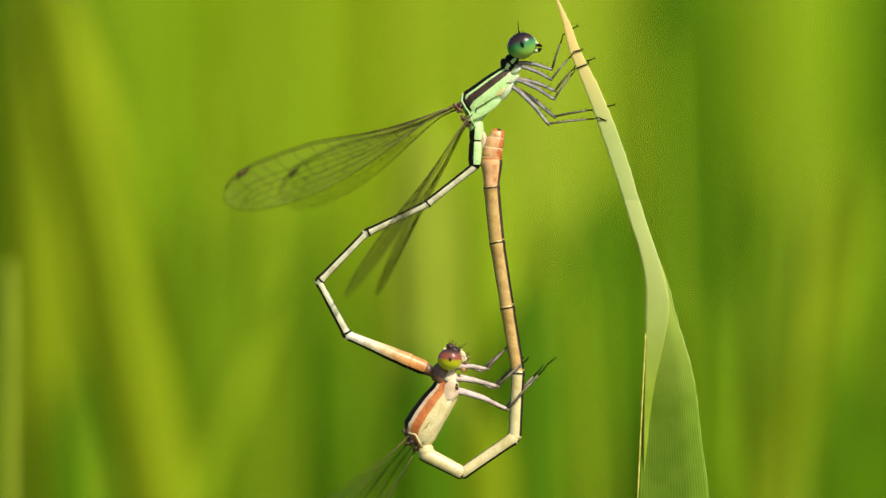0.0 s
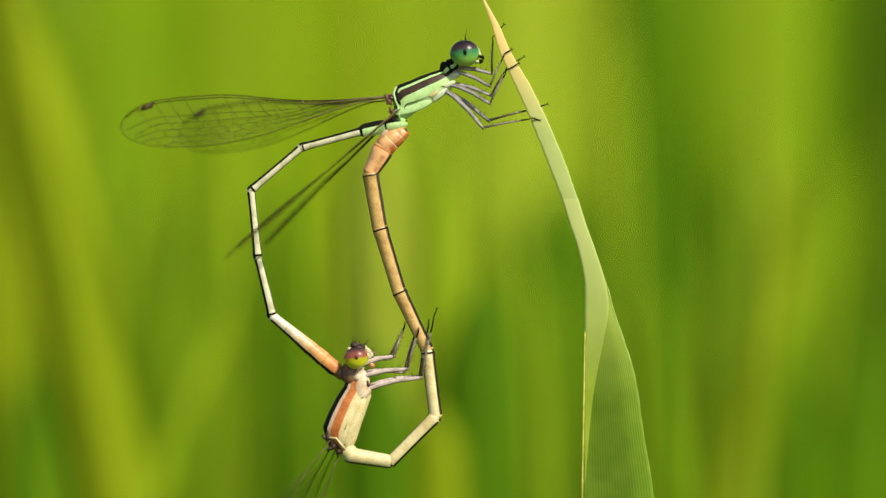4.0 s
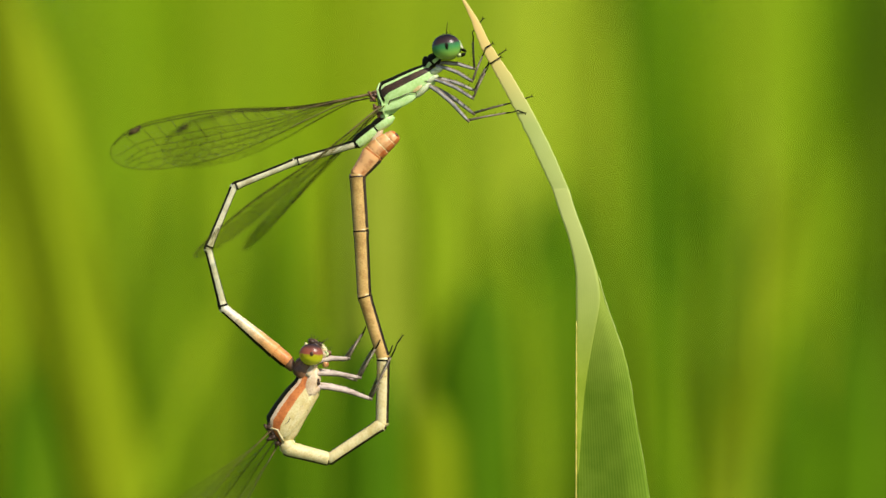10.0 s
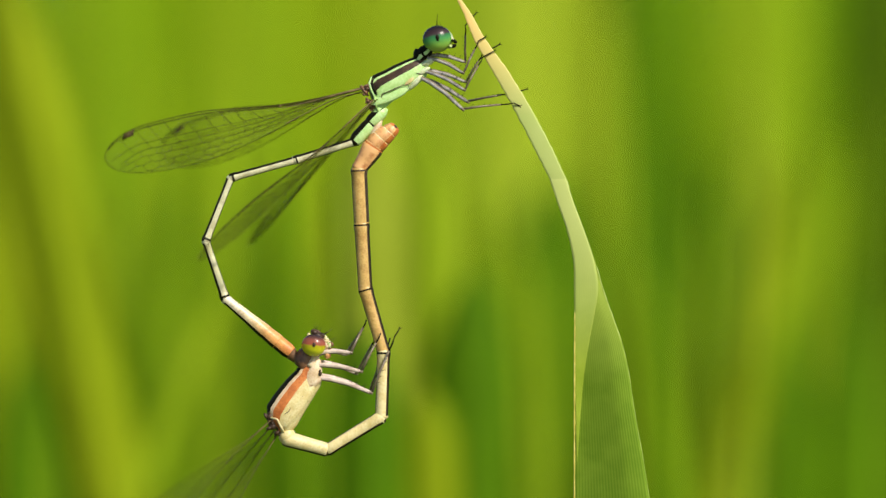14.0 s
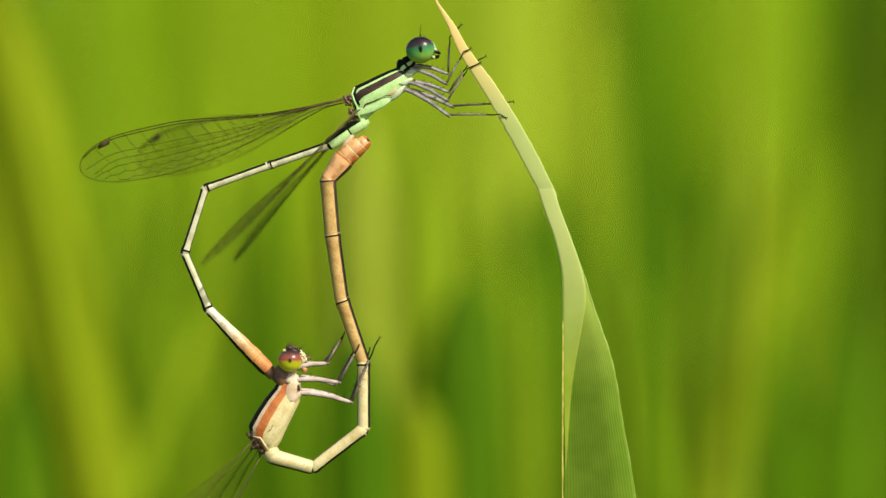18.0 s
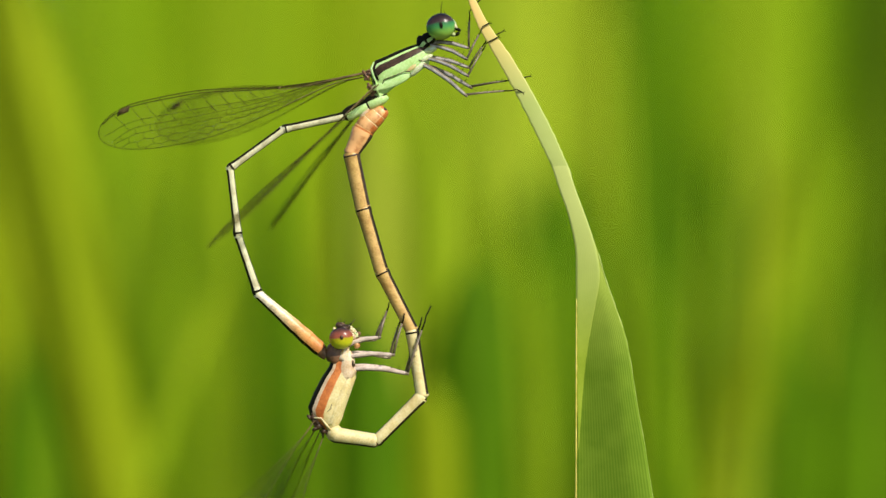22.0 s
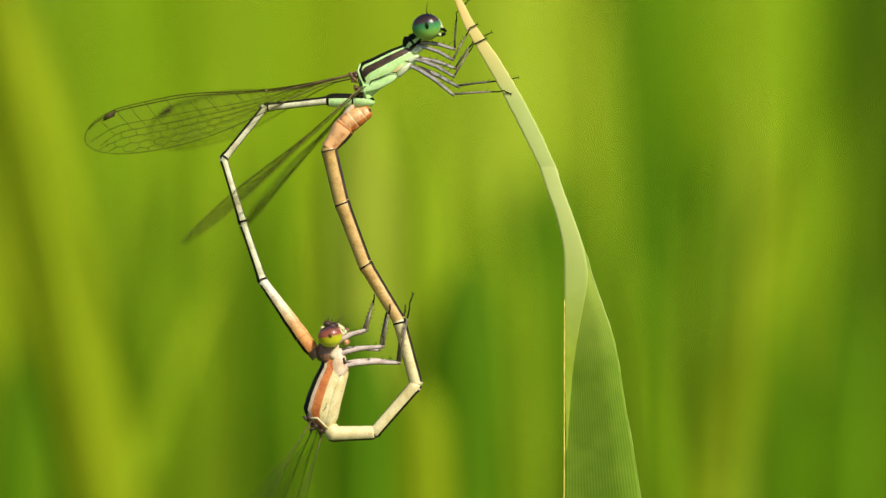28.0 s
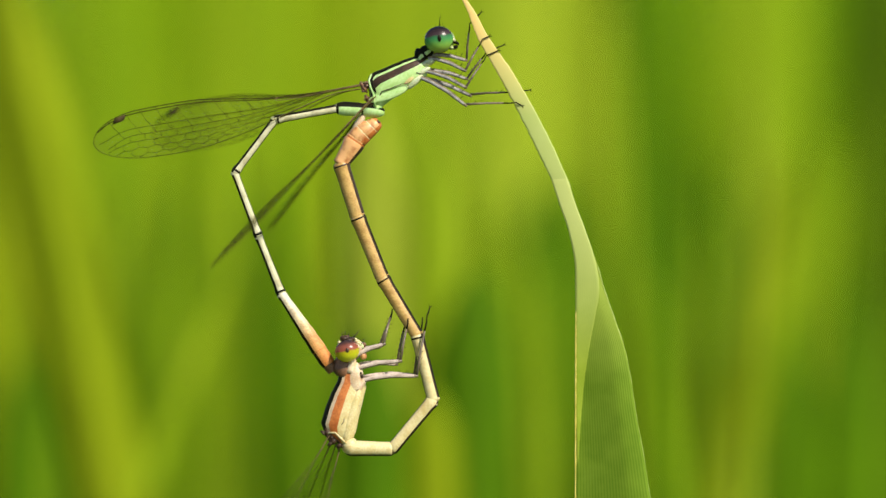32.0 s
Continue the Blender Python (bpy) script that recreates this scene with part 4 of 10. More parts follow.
    # two added dark blades imitate the lens's falling light at both sides
    rice_leaf(0.0425, 0.20, 0.6340, -0.0000, 0.0024, 0.0000, 0.011, 5, "tall dull dark green rice leaf, dimming the edge of view")
    rice_leaf(-0.0453, 0.20, 0.6393, -0.0000, 0.0023, 0.0000, 0.011, 5, "tall dull dark green rice leaf, dimming the edge of view")
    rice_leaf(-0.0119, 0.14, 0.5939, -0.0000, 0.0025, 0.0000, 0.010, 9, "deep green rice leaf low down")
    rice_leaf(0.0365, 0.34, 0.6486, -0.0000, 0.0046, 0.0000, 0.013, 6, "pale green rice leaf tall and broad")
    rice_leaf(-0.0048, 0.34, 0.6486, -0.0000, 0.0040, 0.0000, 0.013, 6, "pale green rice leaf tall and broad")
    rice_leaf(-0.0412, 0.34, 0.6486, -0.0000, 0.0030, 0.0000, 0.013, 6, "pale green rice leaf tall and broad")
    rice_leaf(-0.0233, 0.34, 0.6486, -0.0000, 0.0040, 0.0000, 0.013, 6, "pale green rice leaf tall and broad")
    rice_leaf(0.0258, 0.17, 0.6068, -0.0000, 0.0020, 0.0000, 0.010, 9, "deep green rice leaf standing behind, coloured as shade")
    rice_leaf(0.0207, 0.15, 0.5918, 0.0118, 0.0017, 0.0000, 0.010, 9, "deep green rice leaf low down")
    rice_leaf(0.0143, 0.17, 0.6007, -0.0000, 0.0020, 0.0000, 0.010, 9, "deep green rice leaf behind the grass leaf, coloured as shade")
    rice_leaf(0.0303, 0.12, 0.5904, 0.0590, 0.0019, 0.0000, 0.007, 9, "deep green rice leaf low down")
    rice_leaf(0.0037, 0.14, 0.6064, -0.0303, 0.0006, 0.0000, 0.006, 6, "pale green rice leaf narrow and upright")
    rice_leaf(0.0066, 0.14, 0.6006, -0.0360, 0.0007, 0.0000, 0.006, 6, "pale green rice leaf narrow and upright")
    rice_leaf(0.0090, 0.14, 0.5977, -0.0239, 0.0006, 0.0000, 0.006, 6, "pale green rice leaf narrow and upright")
    rice_leaf(0.0226, 0.14, 0.6026, 0.0301, 0.0007, 0.0000, 0.006, 6, "pale green rice leaf narrow, leaning inwards")
    rice_leaf(0.0339, 0.14, 0.6083, 0.0608, 0.0006, 0.0000, 0.006, 6, "pale green rice leaf narrow, leaning inwards")
    rice_leaf(-0.0139, 0.14, 0.6088, -0.0183, 0.0007, 0.0000, 0.006, 7, "fresh green rice leaf narrow and upright")
    rice_leaf(-0.0110, 0.14, 0.6064, -0.0121, 0.0006, 0.0000, 0.006, 6, "pale green rice leaf narrow and upright")
    rice_leaf(-0.0190, 0.15, 0.6139, 0.0123, 0.0007, 0.0000, 0.006, 6, "pale green rice leaf narrow and upright")
    rice_leaf(-0.0245, 0.14, 0.6161, -0.0308, 0.0006, 0.0000, 0.006, 6, "pale green rice leaf narrow, leaning aside")
    rice_leaf(0.0271, 0.14, 0.6136, 0.0245, 0.0006, 0.0000, 0.006, 10, "light yellow-green rice leaf narrow, leaning inwards")
    rice_leaf(0.0308, 0.15, 0.6090, 0.0731, 0.0020, 0.0000, 0.006, 6, "pale green rice leaf leaning inwards")
    rice_leaf(-0.0348, 0.05, 0.6000, -0.0000, 0.0004, 0.0000, 0.002, 4, "olive, half dry rice leaf with a narrow tip")
    rice_leaf(-0.0354, 0.13, 0.5902, -0.0177, 0.0028, 0.0000, 0.010, 9, "deep green rice leaf low at the edge")
    rice_leaf(-0.0298, 0.14, 0.5871, -0.0176, 0.0017, 0.0000, 0.008, 9, "deep green rice leaf low down")
    rice_leaf(0.0365, 0.15, 0.5982, 0.0120, 0.0024, 0.0000, 0.010, 9, "deep green rice leaf at the edge, coloured as shade")
    rice_leaf(-0.0162, 0.17, 0.6058, -0.0121, 0.0019, 0.0000, 0.010, 9, "deep green rice leaf standing behind, coloured as shade")
    rice_leaf(0.0042, 0.14, 0.5900, -0.0177, 0.0010, 0.0000, 0.007, 7, "fresh green rice leaf low down")


def build_tall_leaves():
    """The broad blades of the next row of plants."""
    rice_leaf(-0.0344, 0.53, 0.711, 0.0040, 0.0061, 0.0000, 0.079, 1, "light green upright rice leaf")
    rice_leaf(-0.0447, 0.52, 0.710, -0.0159, 0.0061, 0.0000, 0.079, 0, "fresh green upright rice leaf")
    rice_leaf(-0.0254, 0.54, 0.712, -0.0080, 0.0062, 0.0000, 0.081, 0, "light green upright rice leaf")
    rice_leaf(-0.0154, 0.54, 0.713, -0.0040, 0.0062, 0.0000, 0.081, 1, "fresh green tall rice leaf")
    rice_leaf(0.0194, 0.56, 0.715, 0.0441, 0.0077, 0.0000, 0.100, 3, "broad light green rice leaf")
    rice_leaf(0.0090, 0.56, 0.714, 0.0281, 0.0077, 0.0000, 0.100, 1, "light green broad rice leaf")
    rice_leaf(-0.0029, 0.55, 0.713, 0.0080, 0.0071, 0.0000, 0.092, 0, "fresh green broad rice leaf")
    rice_leaf(0.0447, 0.57, 0.716, -0.0201, 0.0055, 0.0000, 0.071, 1, "fresh green upright rice leaf")
    rice_leaf(0.0546, 0.58, 0.717, -0.0161, 0.0064, 0.0000, 0.083, 0, "light green tall rice leaf")
    # deep green blades put the dimness between the plants into their colour
    rice_leaf(-0.0193, 0.36, 0.601, -0.0065, 0.0061, 0.0000, 0.079, 2, "deep green rice leaf, half shade put into its colour")
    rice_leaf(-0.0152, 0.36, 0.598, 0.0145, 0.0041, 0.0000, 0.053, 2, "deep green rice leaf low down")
    rice_leaf(0.0086, 0.43, 0.610, 0.0052, 0.0089, 0.0000, 0.116, 2, "deep green rice leaf standing behind, coloured as shade")
    rice_leaf(-0.0048, 0.43, 0.602, 0.0260, 0.0067, 0.0000, 0.087, 2, "deep green rice leaf standing behind, coloured as shade")
    rice_leaf(-0.0270, 0.43, 0.603, -0.0125, 0.0067, 0.0000, 0.087, 2, "deep green rice leaf standing behind, coloured as shade")
    rice_leaf(-0.0397, 0.43, 0.606, -0.0058, 0.0059, 0.0000, 0.077, 2, "deep green rice leaf standing behind, coloured as shade")
    rice_leaf(0.0217, 0.40, 0.604, -0.0060, 0.0057, 0.0000, 0.074, 2, "deep green rice leaf standing behind, coloured as shade")
    rice_leaf(0.0437, 0.41, 0.601, 0.0133, 0.0058, 0.0000, 0.075, 2, "deep green rice leaf standing behind, coloured as shade")
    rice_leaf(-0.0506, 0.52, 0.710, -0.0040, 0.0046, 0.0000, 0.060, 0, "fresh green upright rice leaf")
    rice_leaf(-0.0491, 0.36, 0.610, -0.0209, 0.0041, 0.0000, 0.053, 2, "deep green rice leaf standing behind, coloured as shade")
    rice_leaf(-0.0345, 0.43, 0.610, 0.0000, 0.0045, 0.0000, 0.058, 2, "deep green rice leaf standing behind, coloured as shade")
    rice_leaf(0.0302, 0.43, 0.618, 0.0000, 0.0067, 0.0000, 0.087, 2, "deep green rice leaf standing behind, coloured as shade")
    rice_leaf(0.0031, 0.55, 0.714, 0.0120, 0.0051, 0.0000, 0.066, 1, "light green broad rice leaf")
    rice_leaf(0.0315, 0.56, 0.716, 0.0000, 0.0069, 0.0000, 0.090, 0, "light green broad rice leaf")
    rice_leaf(-0.0392, 0.53, 0.711, -0.0040, 0.0050, 0.0000, 0.065, 0, "fresh green upright rice leaf")
    rice_leaf(0.0226, 0.46, 0.611, 0.0000, 0.0054, 0.0000, 0.070, 2, "deep green rice leaf standing behind, coloured as shade")
    rice_leaf(-0.0133, 0.41, 0.589, 0.0209, 0.0051, 0.0000, 0.066, 2, "deep green rice leaf standing behind, coloured as shade")
    rice_leaf(-0.0457, 0.41, 0.608, -0.0110, 0.0043, 0.0000, 0.056, 2, "deep green rice leaf standing behind, coloured as shade")
    rice_leaf(0.0513, 0.36, 0.606, 0.0000, 0.0041, 0.0000, 0.053, 2, "deep green rice leaf standing behind, coloured as shade")
    rice_leaf(0.0410, 0.46, 0.620, 0.0177, 0.0046, 0.0000, 0.060, 2, "deep green rice leaf standing behind, coloured as shade")
    rice_leaf(-0.0102, 0.46, 0.601, 0.0133, 0.0069, 0.0000, 0.090, 2, "deep green rice leaf standing behind, coloured as shade")
    rice_leaf(-0.0223, 0.48, 0.606, 0.0000, 0.0071, 0.0000, 0.092, 2, "deep green rice leaf standing behind, coloured as shade")
    rice_leaf(0.0028, 0.47, 0.600, 0.0136, 0.0062, 0.0000, 0.081, 2, "deep green rice leaf standing behind, coloured as shade")
    rice_leaf(0.0173, 0.46, 0.601, 0.0133, 0.0054, 0.0000, 0.070, 2, "deep green rice leaf standing behind, coloured as shade")
    rice_leaf(-0.0313, 0.41, 0.591, 0.0092, 0.0051, 0.0000, 0.066, 2, "deep green rice leaf standing behind, coloured as shade")
    rice_leaf(0.0029, 0.31, 0.595, 0.0164, 0.0032, 0.0000, 0.042, 2, "deep green rice leaf, half shade put into its colour")
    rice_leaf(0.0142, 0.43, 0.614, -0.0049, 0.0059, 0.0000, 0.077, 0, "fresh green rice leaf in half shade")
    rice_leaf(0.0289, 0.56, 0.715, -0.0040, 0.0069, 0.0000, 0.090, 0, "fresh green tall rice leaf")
    rice_leaf(0.0312, 0.38, 0.613, -0.0099, 0.0042, 0.0000, 0.055, 2, "deep green rice leaf, half shade put into its colour")
    rice_leaf(0.0455, 0.31, 0.601, -0.0065, 0.0044, 0.0000, 0.057, 2, "deep green rice leaf, half shade put into its colour")




build_ground()
build_far_rice()
build_leaf()
build_male()
build_female()
build_near_leaves()
build_tall_leaves()


def motions():
    """Rows of seconds, millimetres to the side and up, degrees."""
    move(MOVING['male'], [(0, -11.65, 14.7, 44.66), (0.5, -10.88, 14.44, 47.42), (1, -11.78, 14.37, 43.38), (1.5, -12.16, 15.08, 32.09), (2, -12.16, 14.96, 33), (2.5, -11.81, 14.89, 33.94), (3, -11.89, 14.73, 36.82), (3.5, -12.21, 14.75, 35.01), (4, -12.18, 15.07, 31.47), (4.5, -12.44, 14.84, 33.23), (5.2, -12.43, 14.86, 33.54), (5.95, -12.42, 14.88, 32.75), (6.5, -12.41, 14.9, 31.89), (7, -12.43, 14.78, 33.54), (7.5, -12.49, 14.78, 33.27), (8, -12.59, 14.78, 32.75), (8.5, -12.39, 14.9, 31.37), (9, -12.61, 14.72, 32.6), (9.5, -12.63, 14.62, 33.85), (10, -12.68, 14.62, 33.82), (10.5, -12.63, 14.8, 32.52), (11, -12.5, 14.72, 32.63), (11.5, -12.88, 14.5, 33.85), (12, -12.91, 14.46, 35.14), (12.5, -13.18, 14.35, 35.81), (13, -12.75, 14.79, 32.08), (13.5, -13.11, 14.41, 35.05), (14, -13.06, 14.4, 35.61), (14.5, -13.01, 14.41, 35.55), (15.05, -12.95, 14.45, 35.88), (15.8, -12.88, 14.51, 35.61), (16.5, -12.8, 14.57, 34.21), (17, -12.91, 14.39, 35.88), (17.5, -13.06, 14.59, 33.2), (18, -13.4, 14.36, 35.1), (18.5, -13.29, 14.41, 35.15), (19, -13.06, 14.47, 35.14), (19.5, -13.02, 14.64, 33.03), (20, -13.03, 14.52, 33.42), (20.5, -13.12, 14.47, 34.82), (21, -12.84, 14.58, 34.49), (21.5, -13.12, 14.36, 35.9), (22, -13.05, 14.52, 33.54), (22.5, -13, 14.36, 35.94), (23, -12.9, 14.41, 35.66), (23.5, -12.25, 14.42, 37.69), (24, -12.88, 14.46, 35.25), (24.5, -13.16, 14.48, 34.43), (25.3, -13.17, 14.5, 35.94), (26.05, -13.18, 14.51, 34.61), (26.5, -13.18, 14.53, 33.84), (27, -13.34, 14.35, 35.27), (27.5, -12.97, 14.4, 35.4), (28, -13.13, 14.47, 34.61), (28.5, -13.07, 14.52, 33.82), (29, -13.28, 14.36, 35.2), (29.5, -13.17, 14.36, 35.2), (30, -13.03, 14.56, 33.29), (30.5, -13.18, 14.52, 33.86), (31, -13.33, 14.36, 34.87), (31.5, -13.39, 14.25, 36.13), (32, -13.17, 14.59, 32.66)])
    move(MOVING['female'], [(0, -15.06, -5.98, 60.03), (0.5, -12.92, -7.03, 62.07), (1, -18.15, -6.68, 61.13), (1.5, -17.44, -6.44, 64.48), (2, -18.1, -6.5, 61.22), (2.5, -17.97, -6.15, 57.44), (3, -17.24, -6.62, 59.67), (3.5, -17.98, -6.55, 67.99), (4, -16.26, -6.4, 70.45), (4.5, -18.3, -6.26, 63.02), (5.2, -18.19, -6.1, 60.62), (5.95, -17.76, -6.21, 70.24), (6.5, -17.35, -6.17, 67.33), (7, -18.2, -6.18, 60.62), (7.5, -18.95, -6.13, 59.18), (8, -17.92, -6.31, 70.24), (8.5, -16.26, -6.11, 71.59), (9, -18.56, -5.92, 63.43), (9.5, -18.99, -6.18, 59.02), (10, -19.42, -6.43, 60.2), (10.5, -16.34, -6.56, 73.47), (11, -17.12, -6.1, 67.17), (11.5, -18.34, -6.01, 59.64), (12, -18.46, -6.4, 60.75), (12.5, -18.78, -6.76, 67.37), (13, -15.6, -6.68, 72.91), (13.5, -19.63, -6.31, 61.1), (14, -19.31, -6.37, 58.35), (14.5, -19.08, -6.51, 61.59), (15.05, -18.03, -6.32, 69.08), (15.8, -19.13, -6.26, 58.35), (16.5, -17.24, -6.82, 63.05), (17, -17.99, -6.38, 69.08), (17.5, -15.94, -7.24, 73.2), (18, -19.64, -6.98, 63.52), (18.5, -18.95, -7.14, 61.22), (19, -17.83, -7.06, 64.72), (19.5, -16.05, -6.86, 75.2), (20, -17.63, -6.91, 66.39), (20.5, -18.03, -7.01, 61.89), (21, -15.54, -7.42, 68.01), (21.5, -16.69, -7.18, 75.16), (22, -16.67, -7.23, 70.42), (22.5, -17.83, -6.94, 61.97), (23, -16.6, -7.13, 63.43), (23.5, -12.93, -7.41, 71.95), (24, -15.73, -6.91, 75.43), (24.5, -16.76, -7.7, 70.91), (25.3, -18, -6.8, 61.97), (26.05, -16.2, -7.16, 75.61), (26.5, -16.69, -7.33, 70.76), (27, -18.23, -7.23, 63.31), (27.5, -17.19, -6.86, 63.64), (28, -16.15, -7.2, 75.61), (28.5, -16.82, -7.35, 69.53), (29, -18.5, -7.2, 62.04), (29.5, -17.53, -7.51, 64.83), (30, -15.85, -6.85, 75.91), (30.5, -16.89, -7.37, 70.12), (31, -18.29, -7.45, 62.32), (31.5, -18.75, -7.47, 64.15), (32, -15.74, -7.37, 76.24)])
    move(MOVING['leaf'], [(0, -0.96, 8.87, -3.06), (0.5, -0.77, 8.88, -5.43), (1, -0.76, 8.88, 0.35), (1.5, -0.78, 8.88, 1.09), (2, -0.78, 8.88, 1.14), (2.5, -0.75, 8.89, -0.04), (3, -0.76, 8.88, 0.32), (3.5, -0.8, 8.88, 1.89), (4, -1.04, 8.86, 0), (4.5, -1.08, 8.85, 1.77), (5.2, -1.08, 8.85, 1.91), (5.95, -1.09, 8.85, 2.07), (6.5, -1.09, 8.85, 2.18), (7, -1.1, 8.85, 2.51), (7.5, -1.1, 8.85, 2.54), (8, -1.11, 8.85, 3), (8.5, -1.09, 8.85, 2.3), (9, -1.13, 8.85, 3.85), (9.5, -1.12, 8.85, 3.51), (10, -1.13, 8.85, 3.75), (10.5, -1.1, 8.85, 2.75), (11, -1.12, 8.85, 3.33), (11.5, -1.17, 8.84, 5.36), (12, -1.15, 8.84, 4.87), (12.5, -1.19, 8.84, 6.32), (13, -1.12, 8.85, 3.33), (13.5, -1.18, 8.84, 5.77), (14, -1.17, 8.84, 5.54), (14.5, -1.16, 8.84, 5.33), (15.05, -1.16, 8.84, 4.99), (15.8, -1.14, 8.84, 4.52), (16.5, -1.13, 8.85, 4.08), (17, -1.17, 8.84, 5.59), (17.5, -1.15, 8.84, 4.57), (18, -1.2, 8.84, 6.85), (18.5, -1.18, 8.84, 6.09), (19, -1.16, 8.84, 5.06), (19.5, -1.15, 8.84, 4.62), (20, -1.16, 8.84, 5.11), (20.5, -1.16, 8.84, 5.11), (21, -1.12, 8.85, 3.58), (21.5, -1.17, 8.84, 5.56), (22, -1.15, 8.84, 4.78), (22.5, -1.16, 8.84, 5.28), (23, -1.14, 8.84, 4.32), (23.5, -1.06, 8.85, 1.23), (24, -1.14, 8.84, 4.25), (24.5, -1.15, 8.84, 4.8), (25.3, -1.16, 8.84, 5.02), (26.05, -1.16, 8.84, 5.22), (26.5, -1.16, 8.84, 5.34), (27, -1.18, 8.84, 6.09), (27.5, -1.16, 8.84, 5.08), (28, -1.16, 8.84, 5.08), (28.5, -1.15, 8.84, 4.58), (29, -1.18, 8.84, 5.83), (29.5, -1.16, 8.84, 5.34), (30, -1.15, 8.84, 4.83), (30.5, -1.16, 8.84, 5.08), (31, -1.17, 8.84, 5.59), (31.5, -1.18, 8.84, 6.09), (32, -1.15, 8.84, 4.58)])
    move(MOVING['leafm'], [(0, 0, 0, -0.46), (0.5, 0, 0, -1.73), (1, 0, 0, -1.77), (1.5, 0, 0, -1.65), (2, 0, 0, -1.65), (2.5, 0, 0, -1.83), (3, 0, 0, -1.77), (3.5, 0, 0, -1.53), (4, 0, 0, 0), (4.5, 0, 0, 0.27), (5.2, 0, 0, 0.3), (5.95, 0, 0, 0.32), (6.5, 0, 0, 0.34), (7, 0, 0, 0.39), (7.5, 0, 0, 0.39), (8, 0, 0, 0.47), (8.5, 0, 0, 0.36), (9, 0, 0, 0.6), (9.5, 0, 0, 0.55), (10, 0, 0, 0.58), (10.5, 0, 0, 0.43), (11, 0, 0, 0.52), (11.5, 0, 0, 0.84), (12, 0, 0, 0.76), (12.5, 0, 0, 0.99), (13, 0, 0, 0.52), (13.5, 0, 0, 0.9), (14, 0, 0, 0.87), (14.5, 0, 0, 0.83), (15.05, 0, 0, 0.78), (15.8, 0, 0, 0.7), (16.5, 0, 0, 0.64), (17, 0, 0, 0.88), (17.5, 0, 0, 0.71), (18, 0, 0, 1.08), (18.5, 0, 0, 0.96), (19, 0, 0, 0.79), (19.5, 0, 0, 0.72), (20, 0, 0, 0.8), (20.5, 0, 0, 0.8), (21, 0, 0, 0.56), (21.5, 0, 0, 0.87), (22, 0, 0, 0.75), (22.5, 0, 0, 0.83), (23, 0, 0, 0.67), (23.5, 0, 0, 0.19), (24, 0, 0, 0.66), (24.5, 0, 0, 0.75), (25.3, 0, 0, 0.78), (26.05, 0, 0, 0.82), (26.5, 0, 0, 0.84), (27, 0, 0, 0.96), (27.5, 0, 0, 0.79), (28, 0, 0, 0.79), (28.5, 0, 0, 0.71), (29, 0, 0, 0.91), (29.5, 0, 0, 0.84), (30, 0, 0, 0.75), (30.5, 0, 0, 0.79), (31, 0, 0, 0.88), (31.5, 0, 0, 0.96), (32, 0, 0, 0.71)])
    move(MOVING['leafb'], [(0, 0, 0, -2.6), (0.5, 0, 0, -2.35), (1, 0, 0, -2.1), (1.5, 0, 0, -1.85), (2, 0, 0, -1.6), (2.5, 0, 0, -1.4), (3, 0, 0, -1.2), (3.5, 0, 0, -1), (4, 0, 0, -0.8), (4.5, 0, 0, -0.64), (5.2, 0, 0, -0.42), (5.95, 0, 0, -0.18), (6.5, 0, 0, 0), (7, 0, 0, 0), (7.5, 0, 0, 0), (8, 0, 0, 0), (8.5, 0, 0, 0), (9, 0, 0, 0), (9.5, 0, 0, 0), (10, 0, 0, 0), (10.5, 0, 0, 0), (11, 0, 0, 0), (11.5, 0, 0, 0), (12, 0, 0, 0), (12.5, 0, 0, 0), (13, 0, 0, 0), (13.5, 0, 0, 0), (14, 0, 0, 0), (14.5, 0, 0, 0), (15.05, 0, 0, 0), (15.8, 0, 0, 0), (16.5, 0, 0, 0), (17, 0, 0, 0), (17.5, 0, 0, 0), (18, 0, 0, 0), (18.5, 0, 0, 0), (19, 0, 0, 0), (19.5, 0, 0, 0), (20, 0, 0, 0), (20.5, 0, 0, 0), (21, 0, 0, 0), (21.5, 0, 0, 0), (22, 0, 0, 0), (22.5, 0, 0, 0), (23, 0, 0, 0), (23.5, 0, 0, 0), (24, 0, 0, 0), (24.5, 0, 0, 0), (25.3, 0, 0, 0), (26.05, 0, 0, 0), (26.5, 0, 0, 0), (27, 0, 0, 0), (27.5, 0, 0, 0), (28, 0, 0, 0), (28.5, 0, 0, 0), (29, 0, 0, 0), (29.5, 0, 0, 0), (30, 0, 0, 0), (30.5, 0, 0, 0), (31, 0, 0, 0), (31.5, 0, 0, 0), (32, 0, 0, 0)])
